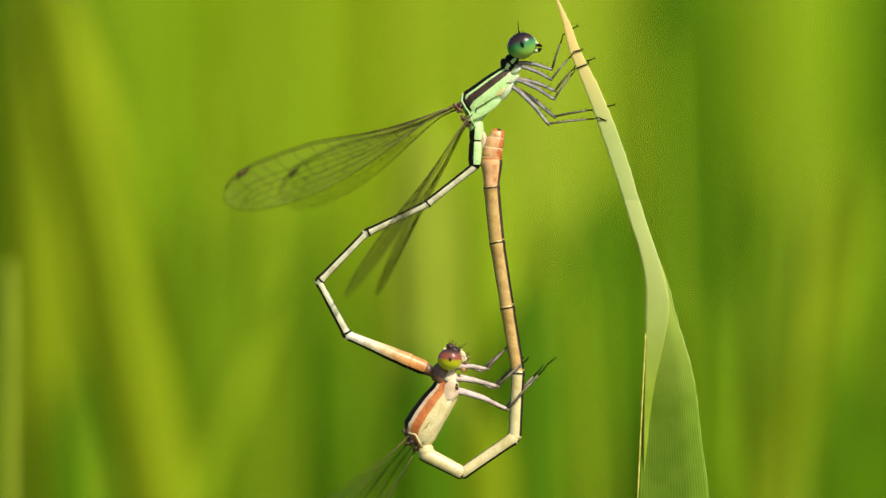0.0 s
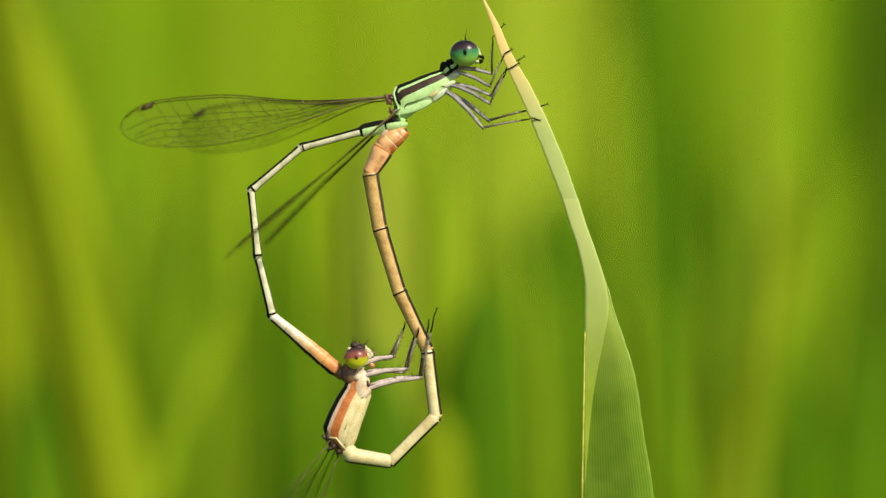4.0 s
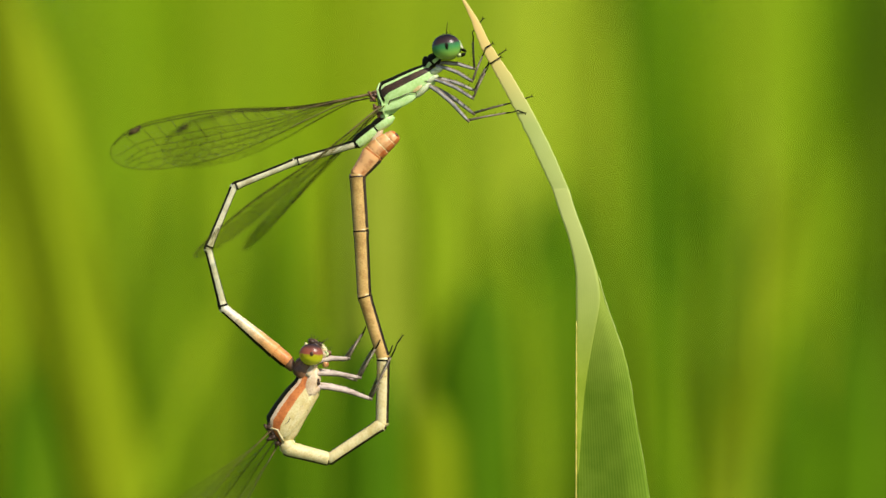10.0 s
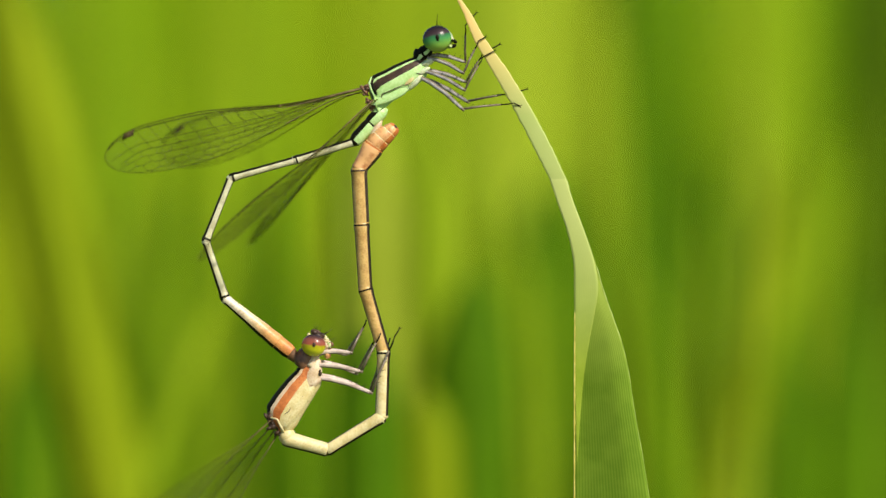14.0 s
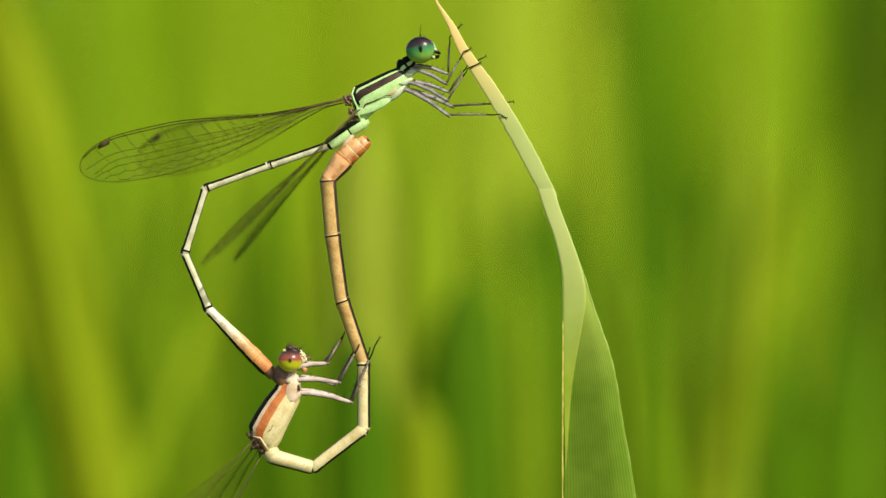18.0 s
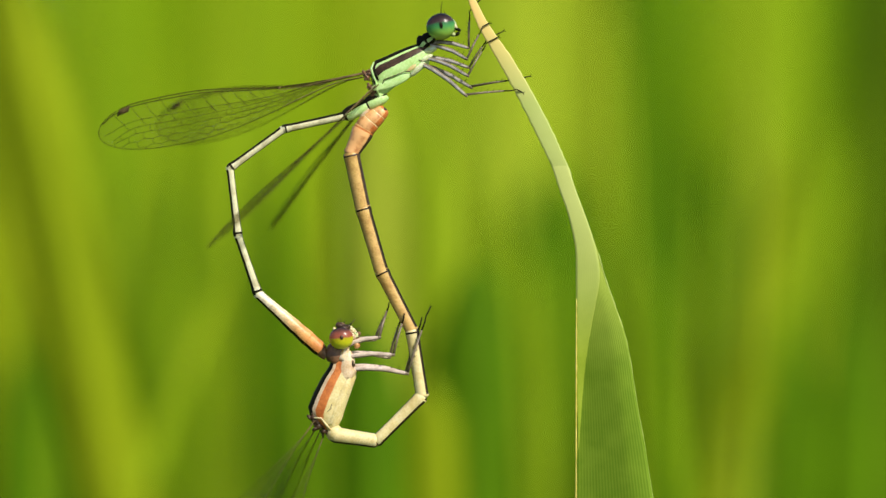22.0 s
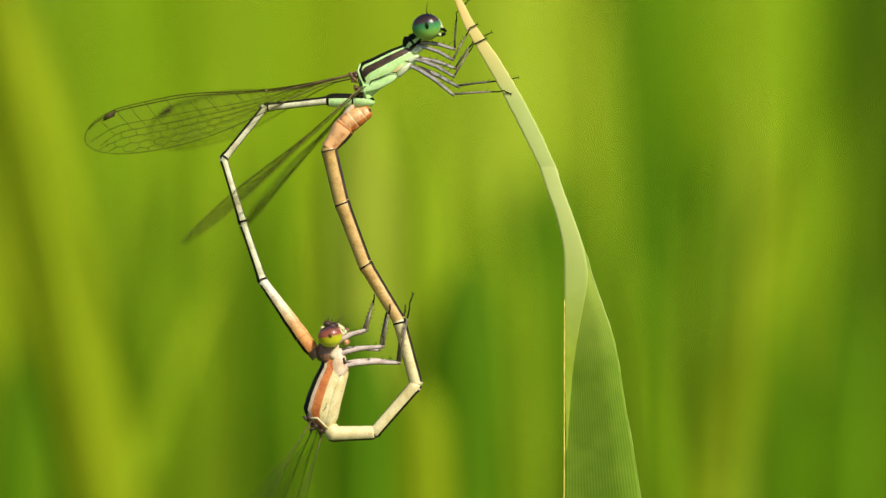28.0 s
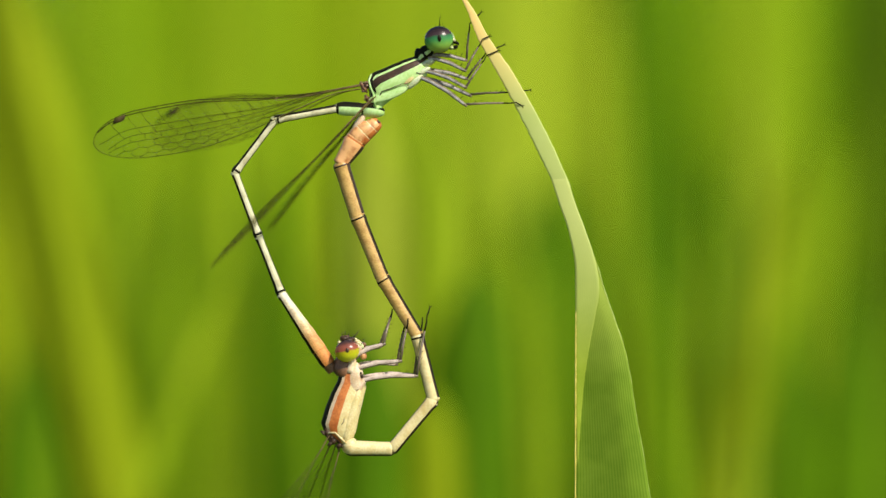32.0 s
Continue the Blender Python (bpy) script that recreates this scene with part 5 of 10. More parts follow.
    move(MOVING['ma0'], [(0, -0.35, -1.67, -136.44), (0.5, -0.28, -1.69, -143.52), (1, -0.42, -1.62, -196.28), (1.5, -0.52, -1.55, -205.53), (2, -0.51, -1.59, -175.72), (2.5, -0.46, -1.66, -150.54), (3, -0.46, -1.66, -154.02), (3.5, -0.51, -1.56, -209.12), (4, -0.54, -1.55, -198.85), (4.5, -0.51, -1.6, -178.36), (5.2, -0.51, -1.62, -155.77), (5.95, -0.52, -1.61, -213.09), (6.5, -0.5, -1.6, -194.37), (7, -0.51, -1.62, -155.77), (7.5, -0.48, -1.64, -158.46), (8, -0.52, -1.61, -213.09), (8.5, -0.51, -1.59, -209.12), (9, -0.58, -1.59, -182.26), (9.5, -0.44, -1.66, -157.85), (10, -0.44, -1.65, -174.86), (10.5, -0.48, -1.6, -217.9), (11, -0.47, -1.64, -197.68), (11.5, -0.58, -1.59, -144.51), (12, -0.41, -1.67, -167.42), (12.5, -0.51, -1.63, -206.11), (13, -0.48, -1.61, -202.62), (13.5, -0.45, -1.63, -190.79), (14, -0.4, -1.67, -166.5), (14.5, -0.44, -1.63, -184.7), (15.05, -0.46, -1.66, -207.44), (15.8, -0.4, -1.67, -166.5), (16.5, -0.48, -1.6, -148.4), (17, -0.46, -1.66, -207.44), (17.5, -0.4, -1.63, -199.17), (18, -0.48, -1.6, -180.56), (18.5, -0.49, -1.62, -155.51), (19, -0.42, -1.63, -171.66), (19.5, -0.46, -1.61, -215.75), (20, -0.44, -1.63, -186.46), (20.5, -0.43, -1.63, -152.71), (21, -0.42, -1.65, -145.5), (21.5, -0.48, -1.59, -215.3), (22, -0.44, -1.61, -186.41), (22.5, -0.45, -1.62, -157.33), (23, -0.44, -1.63, -142.91), (23.5, -0.42, -1.63, -139.5), (24, -0.39, -1.66, -220.2), (24.5, -0.41, -1.62, -184.83), (25.3, -0.45, -1.62, -157.33), (26.05, -0.46, -1.59, -214.01), (26.5, -0.44, -1.62, -190.92), (27, -0.42, -1.66, -157.98), (27.5, -0.45, -1.63, -153.44), (28, -0.46, -1.59, -214.01), (28.5, -0.48, -1.59, -191.61), (29, -0.4, -1.65, -164.23), (29.5, -0.4, -1.63, -168.51), (30, -0.45, -1.64, -220.08), (30.5, -0.45, -1.61, -186.92), (31, -0.38, -1.68, -160.73), (31.5, -0.37, -1.67, -171.55), (32, -0.44, -1.58, -215.29)])
    move(MOVING['ma1'], [(0, -2.09, -3.33, -186.51), (0.5, -2.22, -3.13, -181.87), (1, -2.72, -0.95, -202.16), (1.5, -2.69, -0.52, -200.31), (2, -2.91, -1.77, -187.4), (2.5, -2.59, -2.86, -195.78), (3, -2.64, -2.72, -195.52), (3.5, -2.61, -0.39, -206.47), (4, -2.8, -0.78, -196.4), (4.5, -2.91, -1.67, -190.89), (5.2, -2.68, -2.59, -199.2), (5.95, -2.51, -0.32, -206.92), (6.5, -2.83, -1.01, -198.18), (7, -2.68, -2.59, -199.2), (7.5, -2.72, -2.52, -199.28), (8, -2.51, -0.32, -206.92), (8.5, -2.58, -0.44, -199.66), (9, -2.98, -1.5, -193.61), (9.5, -2.63, -2.55, -200.79), (10, -2.81, -1.86, -197.22), (10.5, -2.37, -0.12, -203.23), (11, -2.69, -0.94, -194.32), (11.5, -2.53, -2.97, -204.52), (12, -2.7, -2.18, -194.7), (12.5, -2.66, -0.57, -200.09), (13, -2.69, -0.69, -193.83), (13.5, -2.79, -1.19, -193.89), (14, -2.7, -2.22, -198.25), (14.5, -2.81, -1.44, -194.12), (15.05, -2.54, -0.59, -202.94), (15.8, -2.7, -2.22, -198.25), (16.5, -2.52, -2.85, -195.4), (17, -2.54, -0.59, -202.94), (17.5, -2.66, -0.84, -196.38), (18, -2.9, -1.58, -196.23), (18.5, -2.71, -2.63, -197.59), (19, -2.77, -1.98, -191.29), (19.5, -2.41, -0.2, -202.99), (20, -2.78, -1.37, -194.49), (20.5, -2.57, -2.74, -195.56), (21, -2.43, -3.03, -187.72), (21.5, -2.45, -0.2, -205.06), (22, -2.83, -1.34, -201.29), (22.5, -2.66, -2.54, -196.02), (23, -2.37, -3.09, -193.31), (23.5, -2.25, -3.2, -184.43), (24, -2.2, -0.14, -211.84), (24.5, -2.82, -1.42, -194.6), (25.3, -2.66, -2.54, -196.02), (26.05, -2.44, -0.25, -208.17), (26.5, -2.81, -1.16, -198.73), (27, -2.67, -2.57, -199.73), (27.5, -2.57, -2.68, -197.25), (28, -2.44, -0.25, -208.17), (28.5, -2.87, -1.1, -200.76), (29, -2.72, -2.31, -197.69), (29.5, -2.76, -2.11, -190.84), (30, -2.25, -0.12, -205.49), (30.5, -2.85, -1.32, -197.35), (31, -2.64, -2.47, -194.5), (31.5, -2.76, -2.02, -198.86), (32, -2.41, -0.19, -202.41)])
    move(MOVING['ma2'], [(0, -6.02, -2.88, -199.2), (0.5, -6.2, -3, -197.53), (1, -6.4, 0.55, -192.84), (1.5, -6.44, 0.87, -171.1), (2, -6.85, -1.25, -190.2), (2.5, -6.43, -1.78, -195.52), (3, -6.49, -1.65, -195.31), (3.5, -6.16, 1.38, -176.34), (4, -6.58, 0.33, -171.15), (4.5, -6.8, -0.92, -188.6), (5.2, -6.44, -1.28, -196.64), (5.95, -6.05, 1.48, -171.83), (6.5, -6.58, 0.23, -181.27), (7, -6.44, -1.28, -196.64), (7.5, -6.48, -1.21, -198.37), (8, -6.05, 1.48, -171.83), (8.5, -6.29, 0.89, -169.83), (9, -6.81, -0.57, -197.78), (9.5, -6.33, -1.15, -200.1), (10, -6.61, -0.69, -191.94), (10.5, -6.03, 1.45, -165.17), (11, -6.5, 0.03, -186.95), (11.5, -6.13, -1.33, -199.85), (12, -6.51, -1.18, -199.27), (12.5, -6.4, 0.79, -182.4), (13, -6.53, 0.25, -169.31), (13.5, -6.64, -0.24, -195.92), (14, -6.45, -0.98, -200.21), (14.5, -6.65, -0.47, -194.4), (15.05, -6.16, 0.95, -183.87), (15.8, -6.45, -0.98, -200.21), (16.5, -6.36, -1.8, -195.2), (17, -6.16, 0.95, -183.87), (17.5, -6.5, 0.29, -171.56), (18, -6.76, -0.45, -195.43), (18.5, -6.53, -1.41, -196.29), (19, -6.67, -1.2, -192.57), (19.5, -6.07, 1.35, -165.01), (20, -6.61, -0.38, -184.77), (20.5, -6.42, -1.66, -197.21), (21, -6.39, -2.49, -190.18), (21.5, -6.03, 1.47, -173.4), (22, -6.54, 0.1, -177.5), (22.5, -6.46, -1.45, -198.23), (23, -6.23, -2.18, -196.04), (23.5, -6.2, -2.89, -188.09), (24, -5.56, 1.95, -164.97), (24.5, -6.69, -0.41, -182.44), (25.3, -6.46, -1.45, -198.23), (26.05, -5.96, 1.63, -163.55), (26.5, -6.6, 0.12, -175.39), (27, -6.44, -1.22, -193.04), (27.5, -6.36, -1.51, -192.52), (28, -5.96, 1.63, -163.55), (28.5, -6.63, 0.32, -174.6), (29, -6.53, -1.09, -192.2), (29.5, -6.66, -1.36, -188.42), (30, -5.82, 1.58, -161.76), (30.5, -6.69, -0.12, -177.95), (31, -6.5, -1.47, -194.19), (31.5, -6.55, -0.73, -189.85), (32, -6.12, 1.34, -159.71)])
    move(MOVING['ma3'], [(0, -9.98, -1.5, -178.91), (0.5, -10.23, -1.73, -166.39), (1, -10.49, 1.48, -159.93), (1.5, -10.57, 0.22, -120.61), (2, -10.94, -0.52, -140.78), (2.5, -10.46, -0.66, -150.08), (3, -10.53, -0.55, -149.47), (3.5, -10.32, 1.11, -126.31), (4, -10.69, -0.31, -115.7), (4.5, -10.96, -0.29, -144.04), (5.2, -10.44, -0.09, -140.3), (5.95, -10.16, 0.89, -118.87), (6.5, -10.75, 0.32, -118.88), (7, -10.44, -0.09, -140.3), (7.5, -10.45, 0.11, -141.03), (8, -10.16, 0.89, -118.87), (8.5, -10.4, 0.15, -107.18), (9, -10.78, 0.7, -127.09), (9.5, -10.25, 0.29, -142.51), (10, -10.7, 0.18, -146.56), (10.5, -10.07, 0.38, -108.59), (11, -10.64, 0.54, -116.71), (11.5, -10.06, 0.09, -140.67), (12, -10.45, 0.2, -142.25), (12.5, -10.57, 0.97, -134.54), (13, -10.62, -0.52, -111.6), (13.5, -10.69, 0.92, -143.27), (14, -10.39, 0.47, -147.13), (14.5, -10.72, 0.58, -144.81), (15.05, -10.29, 1.23, -127.7), (15.8, -10.39, 0.47, -147.13), (16.5, -10.39, -0.7, -137.9), (17, -10.29, 1.23, -127.7), (17.5, -10.64, -0.33, -113.15), (18, -10.82, 0.67, -142.57), (18.5, -10.58, -0.23, -145.4), (19, -10.76, -0.29, -139.12), (19.5, -10.1, 0.27, -104.37), (20, -10.74, -0.03, -125.76), (20.5, -10.44, -0.42, -140.23), (21, -10.5, -1.75, -135.33), (21.5, -10.16, 1, -111.87), (22, -10.71, -0.08, -116.79), (22.5, -10.41, -0.14, -139.13), (23, -10.24, -1.03, -139.8), (23.5, -10.29, -2.31, -135.19), (24, -9.59, 0.87, -108.1), (24.5, -10.88, -0.23, -122.9), (25.3, -10.41, -0.14, -139.13), (26.05, -9.97, 0.45, -107.76), (26.5, -10.79, -0.21, -117.6), (27, -10.53, -0.27, -140.21), (27.5, -10.44, -0.6, -135.7), (28, -9.97, 0.45, -107.76), (28.5, -10.82, -0.07, -118.13), (29, -10.64, -0.2, -136.14), (29.5, -10.83, -0.75, -134.05), (30, -9.76, 0.28, -102.81), (30.5, -10.89, -0.27, -120.55), (31, -10.56, -0.44, -140.85), (31.5, -10.68, -0.01, -145.1), (32, -10.07, -0.12, -102.08)])
    move(MOVING['ma4'], [(0, -14.27, -1.58, -106.33), (0.5, -14.41, -2.74, -114.11), (1, -14.51, 0.01, -116.86), (1.5, -12.75, -3.47, -109.18), (2, -14.25, -3.22, -107.1), (2.5, -14.17, -2.8, -106.65), (3, -14.2, -2.71, -108.1), (3.5, -12.85, -2.33, -116.54), (4, -12.53, -4.15, -107.73), (4.5, -14.43, -2.81, -101.3), (5.2, -13.74, -2.83, -107.84), (5.95, -12.22, -2.86, -117.21), (6.5, -12.82, -3.43, -109.43), (7, -13.74, -2.83, -107.84), (7.5, -13.78, -2.59, -112.44), (8, -12.22, -2.86, -117.21), (8.5, -11.67, -3.95, -115.68), (9, -13.37, -2.71, -111.99), (9.5, -13.65, -2.32, -110.74), (10, -14.27, -2.18, -109.28), (10.5, -11.44, -3.69, -108.45), (11, -12.57, -3.29, -110.93), (11.5, -13.38, -2.63, -106.17), (12, -13.84, -2.42, -107.19), (12.5, -13.58, -2.09, -112.42), (13, -12.19, -4.5, -102.41), (13.5, -14.12, -1.64, -107.93), (14, -13.99, -1.86, -106.92), (14.5, -14.23, -1.89, -106), (15.05, -12.9, -2.15, -118.01), (15.8, -13.99, -1.86, -106.92), (16.5, -13.56, -3.56, -101.31), (17, -12.9, -2.15, -118.01), (17.5, -12.33, -4.29, -102.04), (18, -14.25, -1.96, -102.04), (18.5, -14.14, -2.69, -106.63), (19, -14.01, -3.1, -103.14), (19.5, -11.16, -3.89, -109.82), (20, -13.24, -3.51, -104.96), (20.5, -13.74, -3.17, -103.9), (21, -13.55, -4.77, -96.98), (21.5, -11.76, -2.98, -110.76), (22, -12.65, -3.93, -104.61), (22.5, -13.63, -2.93, -105.06), (23, -13.5, -3.78, -101.35), (23.5, -13.32, -5.32, -97.75), (24, -10.92, -3.2, -97.22), (24.5, -13.2, -3.83, -93.64), (25.3, -13.63, -2.93, -105.06), (26.05, -11.28, -3.64, -105.72), (26.5, -12.77, -4, -101.64), (27, -13.81, -3.01, -102.09), (27.5, -13.48, -3.58, -110.63), (28, -11.28, -3.64, -105.72), (28.5, -12.84, -3.86, -102.1), (29, -13.74, -3.18, -111.76), (29.5, -13.82, -3.83, -109.23), (30, -10.71, -3.87, -104.49), (30.5, -13.06, -3.95, -103.4), (31, -13.88, -3.15, -96.78), (31.5, -14.19, -2.46, -103.1), (32, -10.98, -4.34, -101.09)])
    move(MOVING['ma5'], [(0, -15.35, -5.28, -67.65), (0.5, -15.98, -6.26, -62.48), (1, -16.25, -3.43, -81.31), (1.5, -14.02, -7.13, -77.98), (2, -15.39, -6.92, -69.36), (2.5, -15.28, -6.49, -69.92), (3, -15.4, -6.38, -70.73), (3.5, -14.57, -5.78, -83.17), (4, -13.7, -7.8, -71.49), (4.5, -15.18, -6.59, -69.63), (5.2, -14.92, -6.5, -70.46), (5.95, -13.98, -6.28, -80.89), (6.5, -14.11, -7.07, -71.94), (7, -14.92, -6.5, -70.46), (7.5, -15.25, -6.15, -71.82), (8, -13.98, -6.28, -80.89), (8.5, -13.34, -7.42, -71.78), (9, -14.8, -6.26, -70.69), (9.5, -15.02, -5.93, -73.86), (10, -15.55, -5.82, -73.84), (10.5, -12.65, -7.32, -83.09), (11, -13.95, -6.89, -71.21), (11.5, -14.45, -6.33, -70.35), (12, -14.98, -6.11, -71.02), (12.5, -15.04, -5.64, -77), (13, -13.02, -8.24, -70.81), (13.5, -15.31, -5.32, -75.14), (14, -15.11, -5.55, -75.23), (14.5, -15.29, -5.6, -74.06), (15.05, -14.71, -5.56, -75.25), (15.8, -15.11, -5.55, -75.23), (16.5, -14.31, -7.34, -70.32), (17, -14.71, -5.56, -75.25), (17.5, -13.14, -8.1, -75.06), (18, -15.05, -5.74, -80.52), (18.5, -15.26, -6.41, -74.06), (19, -14.89, -6.87, -71.29), (19.5, -12.47, -7.52, -82.58), (20, -14.24, -7.23, -72.79), (20.5, -14.67, -6.92, -72.57), (21, -14.02, -8.61, -65.34), (21.5, -13.12, -6.59, -87.21), (22, -13.63, -7.68, -75.35), (22.5, -14.63, -6.63, -73.36), (23, -14.26, -7.55, -69.23), (23.5, -13.84, -9.14, -58.56), (24, -11.4, -7.03, -96.72), (24.5, -13.45, -7.68, -81.99), (25.3, -14.63, -6.63, -73.36), (26.05, -12.32, -7.34, -89.05), (26.5, -13.54, -7.76, -76.78), (27, -14.62, -6.77, -75.46), (27.5, -14.84, -7.18, -65.54), (28, -12.32, -7.34, -89.05), (28.5, -13.66, -7.64, -77.32), (29, -15.17, -6.76, -71.46), (29.5, -15.09, -7.47, -68.01), (30, -11.66, -7.56, -89.65), (30.5, -13.96, -7.69, -74.41), (31, -14.33, -6.97, -79.16), (31.5, -15.07, -6.23, -78.15), (32, -11.73, -8.16, -88.71)])
    move(MOVING['fa0'], [(0, -0.64, -1.7, -87.61), (0.5, -0.63, -1.69, -77.25), (1, -0.61, -1.71, -77.46), (1.5, -0.61, -1.7, -77), (2, -0.61, -1.71, -80.28), (2.5, -0.59, -1.72, -81.23), (3, -0.59, -1.73, -80.67), (3.5, -0.6, -1.71, -77.58), (4, -0.61, -1.7, -79.56), (4.5, -0.61, -1.71, -79.31), (5.2, -0.59, -1.72, -73.57), (5.95, -0.6, -1.7, -74.34), (6.5, -0.6, -1.71, -74.22), (7, -0.59, -1.72, -73.57), (7.5, -0.59, -1.73, -74.18), (8, -0.6, -1.7, -74.34), (8.5, -0.61, -1.7, -74.6), (9, -0.6, -1.72, -71.21), (9.5, -0.59, -1.74, -71.49), (10, -0.59, -1.73, -74.52), (10.5, -0.62, -1.7, -73.71), (11, -0.62, -1.7, -70.66), (11.5, -0.58, -1.74, -68.24), (12, -0.59, -1.73, -71.19), (12.5, -0.6, -1.72, -73.92), (13, -0.62, -1.69, -74.26), (13.5, -0.6, -1.72, -73.18), (14, -0.61, -1.72, -73.53), (14.5, -0.59, -1.72, -72.33), (15.05, -0.61, -1.7, -74.91), (15.8, -0.61, -1.72, -73.53), (16.5, -0.59, -1.71, -74.53), (17, -0.61, -1.7, -74.91), (17.5, -0.59, -1.72, -76.75), (18, -0.6, -1.72, -79.12), (18.5, -0.58, -1.73, -80.23), (19, -0.57, -1.74, -80.22), (19.5, -0.59, -1.72, -77.08), (20, -0.6, -1.71, -73.87), (20.5, -0.56, -1.73, -77.98), (21, -0.56, -1.73, -79.62), (21.5, -0.57, -1.73, -79.34), (22, -0.57, -1.73, -78.8), (22.5, -0.6, -1.72, -74.66), (23, -0.56, -1.75, -78.02), (23.5, -0.62, -1.68, -78.3), (24, -0.6, -1.7, -76.92), (24.5, -0.57, -1.73, -82.4), (25.3, -0.6, -1.72, -74.66), (26.05, -0.62, -1.7, -73.73), (26.5, -0.62, -1.7, -76.35), (27, -0.59, -1.73, -76.09), (27.5, -0.6, -1.7, -75.26), (28, -0.62, -1.7, -73.73), (28.5, -0.59, -1.72, -75.24), (29, -0.58, -1.74, -75.91), (29.5, -0.59, -1.72, -76.34), (30, -0.63, -1.69, -73.47), (30.5, -0.59, -1.71, -77.09), (31, -0.58, -1.74, -76.91), (31.5, -0.57, -1.74, -77.79), (32, -0.6, -1.7, -77.57)])
    move(MOVING['fa1'], [(0, -0.53, -4.3, -25.38), (0.5, -0.05, -4.23, -25.96), (1, -0.04, -4.25, -23.42), (1.5, -0.02, -4.25, -22.68), (2, -0.17, -4.27, -18.05), (2.5, -0.19, -4.3, -23.62), (3, -0.16, -4.32, -24.03), (3.5, -0.04, -4.26, -24.13), (4, -0.14, -4.25, -25.2), (4.5, -0.13, -4.26, -25.56), (5.2, 0.14, -4.22, -26.83), (5.95, 0.1, -4.2, -27.43), (6.5, 0.1, -4.2, -27.31), (7, 0.14, -4.22, -26.83), (7.5, 0.12, -4.24, -26.82), (8, 0.1, -4.2, -27.43), (8.5, 0.08, -4.19, -28.11), (9, 0.24, -4.19, -30.62), (9.5, 0.24, -4.21, -30.38), (10, 0.11, -4.26, -26.47), (10.5, 0.11, -4.19, -27.43), (11, 0.23, -4.13, -30.74), (11.5, 0.39, -4.18, -34.32), (12, 0.26, -4.21, -32.48), (12.5, 0.12, -4.21, -27.69), (13, 0.08, -4.17, -27.51), (13.5, 0.16, -4.22, -27.88), (14, 0.13, -4.22, -26.8), (14.5, 0.2, -4.2, -27.87), (15.05, 0.07, -4.22, -27), (15.8, 0.13, -4.22, -26.8), (16.5, 0.1, -4.22, -25.35), (17, 0.07, -4.22, -27), (17.5, 0, -4.24, -25.78), (18, -0.1, -4.32, -25.78), (18.5, -0.13, -4.33, -24.36), (19, -0.12, -4.3, -24.93), (19.5, 0, -4.26, -26.38), (20, 0.12, -4.22, -25.11), (20.5, -0.01, -4.3, -25.98), (21, -0.09, -4.28, -26.01), (21.5, -0.09, -4.28, -26.02), (22, -0.06, -4.28, -25.6), (22.5, 0.09, -4.23, -25.8), (23, -0.02, -4.3, -25.47), (23.5, -0.09, -4.21, -26.7), (24, -0.02, -4.23, -25.88), (24.5, -0.23, -4.29, -18.84), (25.3, 0.09, -4.23, -25.8), (26.05, 0.11, -4.21, -26.65), (26.5, 0, -4.23, -26.44), (27, 0.05, -4.29, -25.82), (27.5, 0.06, -4.22, -25.9), (28, 0.11, -4.21, -26.65), (28.5, 0.08, -4.26, -25.74), (29, 0.06, -4.29, -25.93), (29.5, 0.03, -4.28, -25.49), (30, 0.11, -4.18, -25.91), (30.5, 0, -4.27, -25.62), (31, 0.01, -4.29, -25.65), (31.5, -0.02, -4.3, -25.74), (32, -0.03, -4.24, -26)])
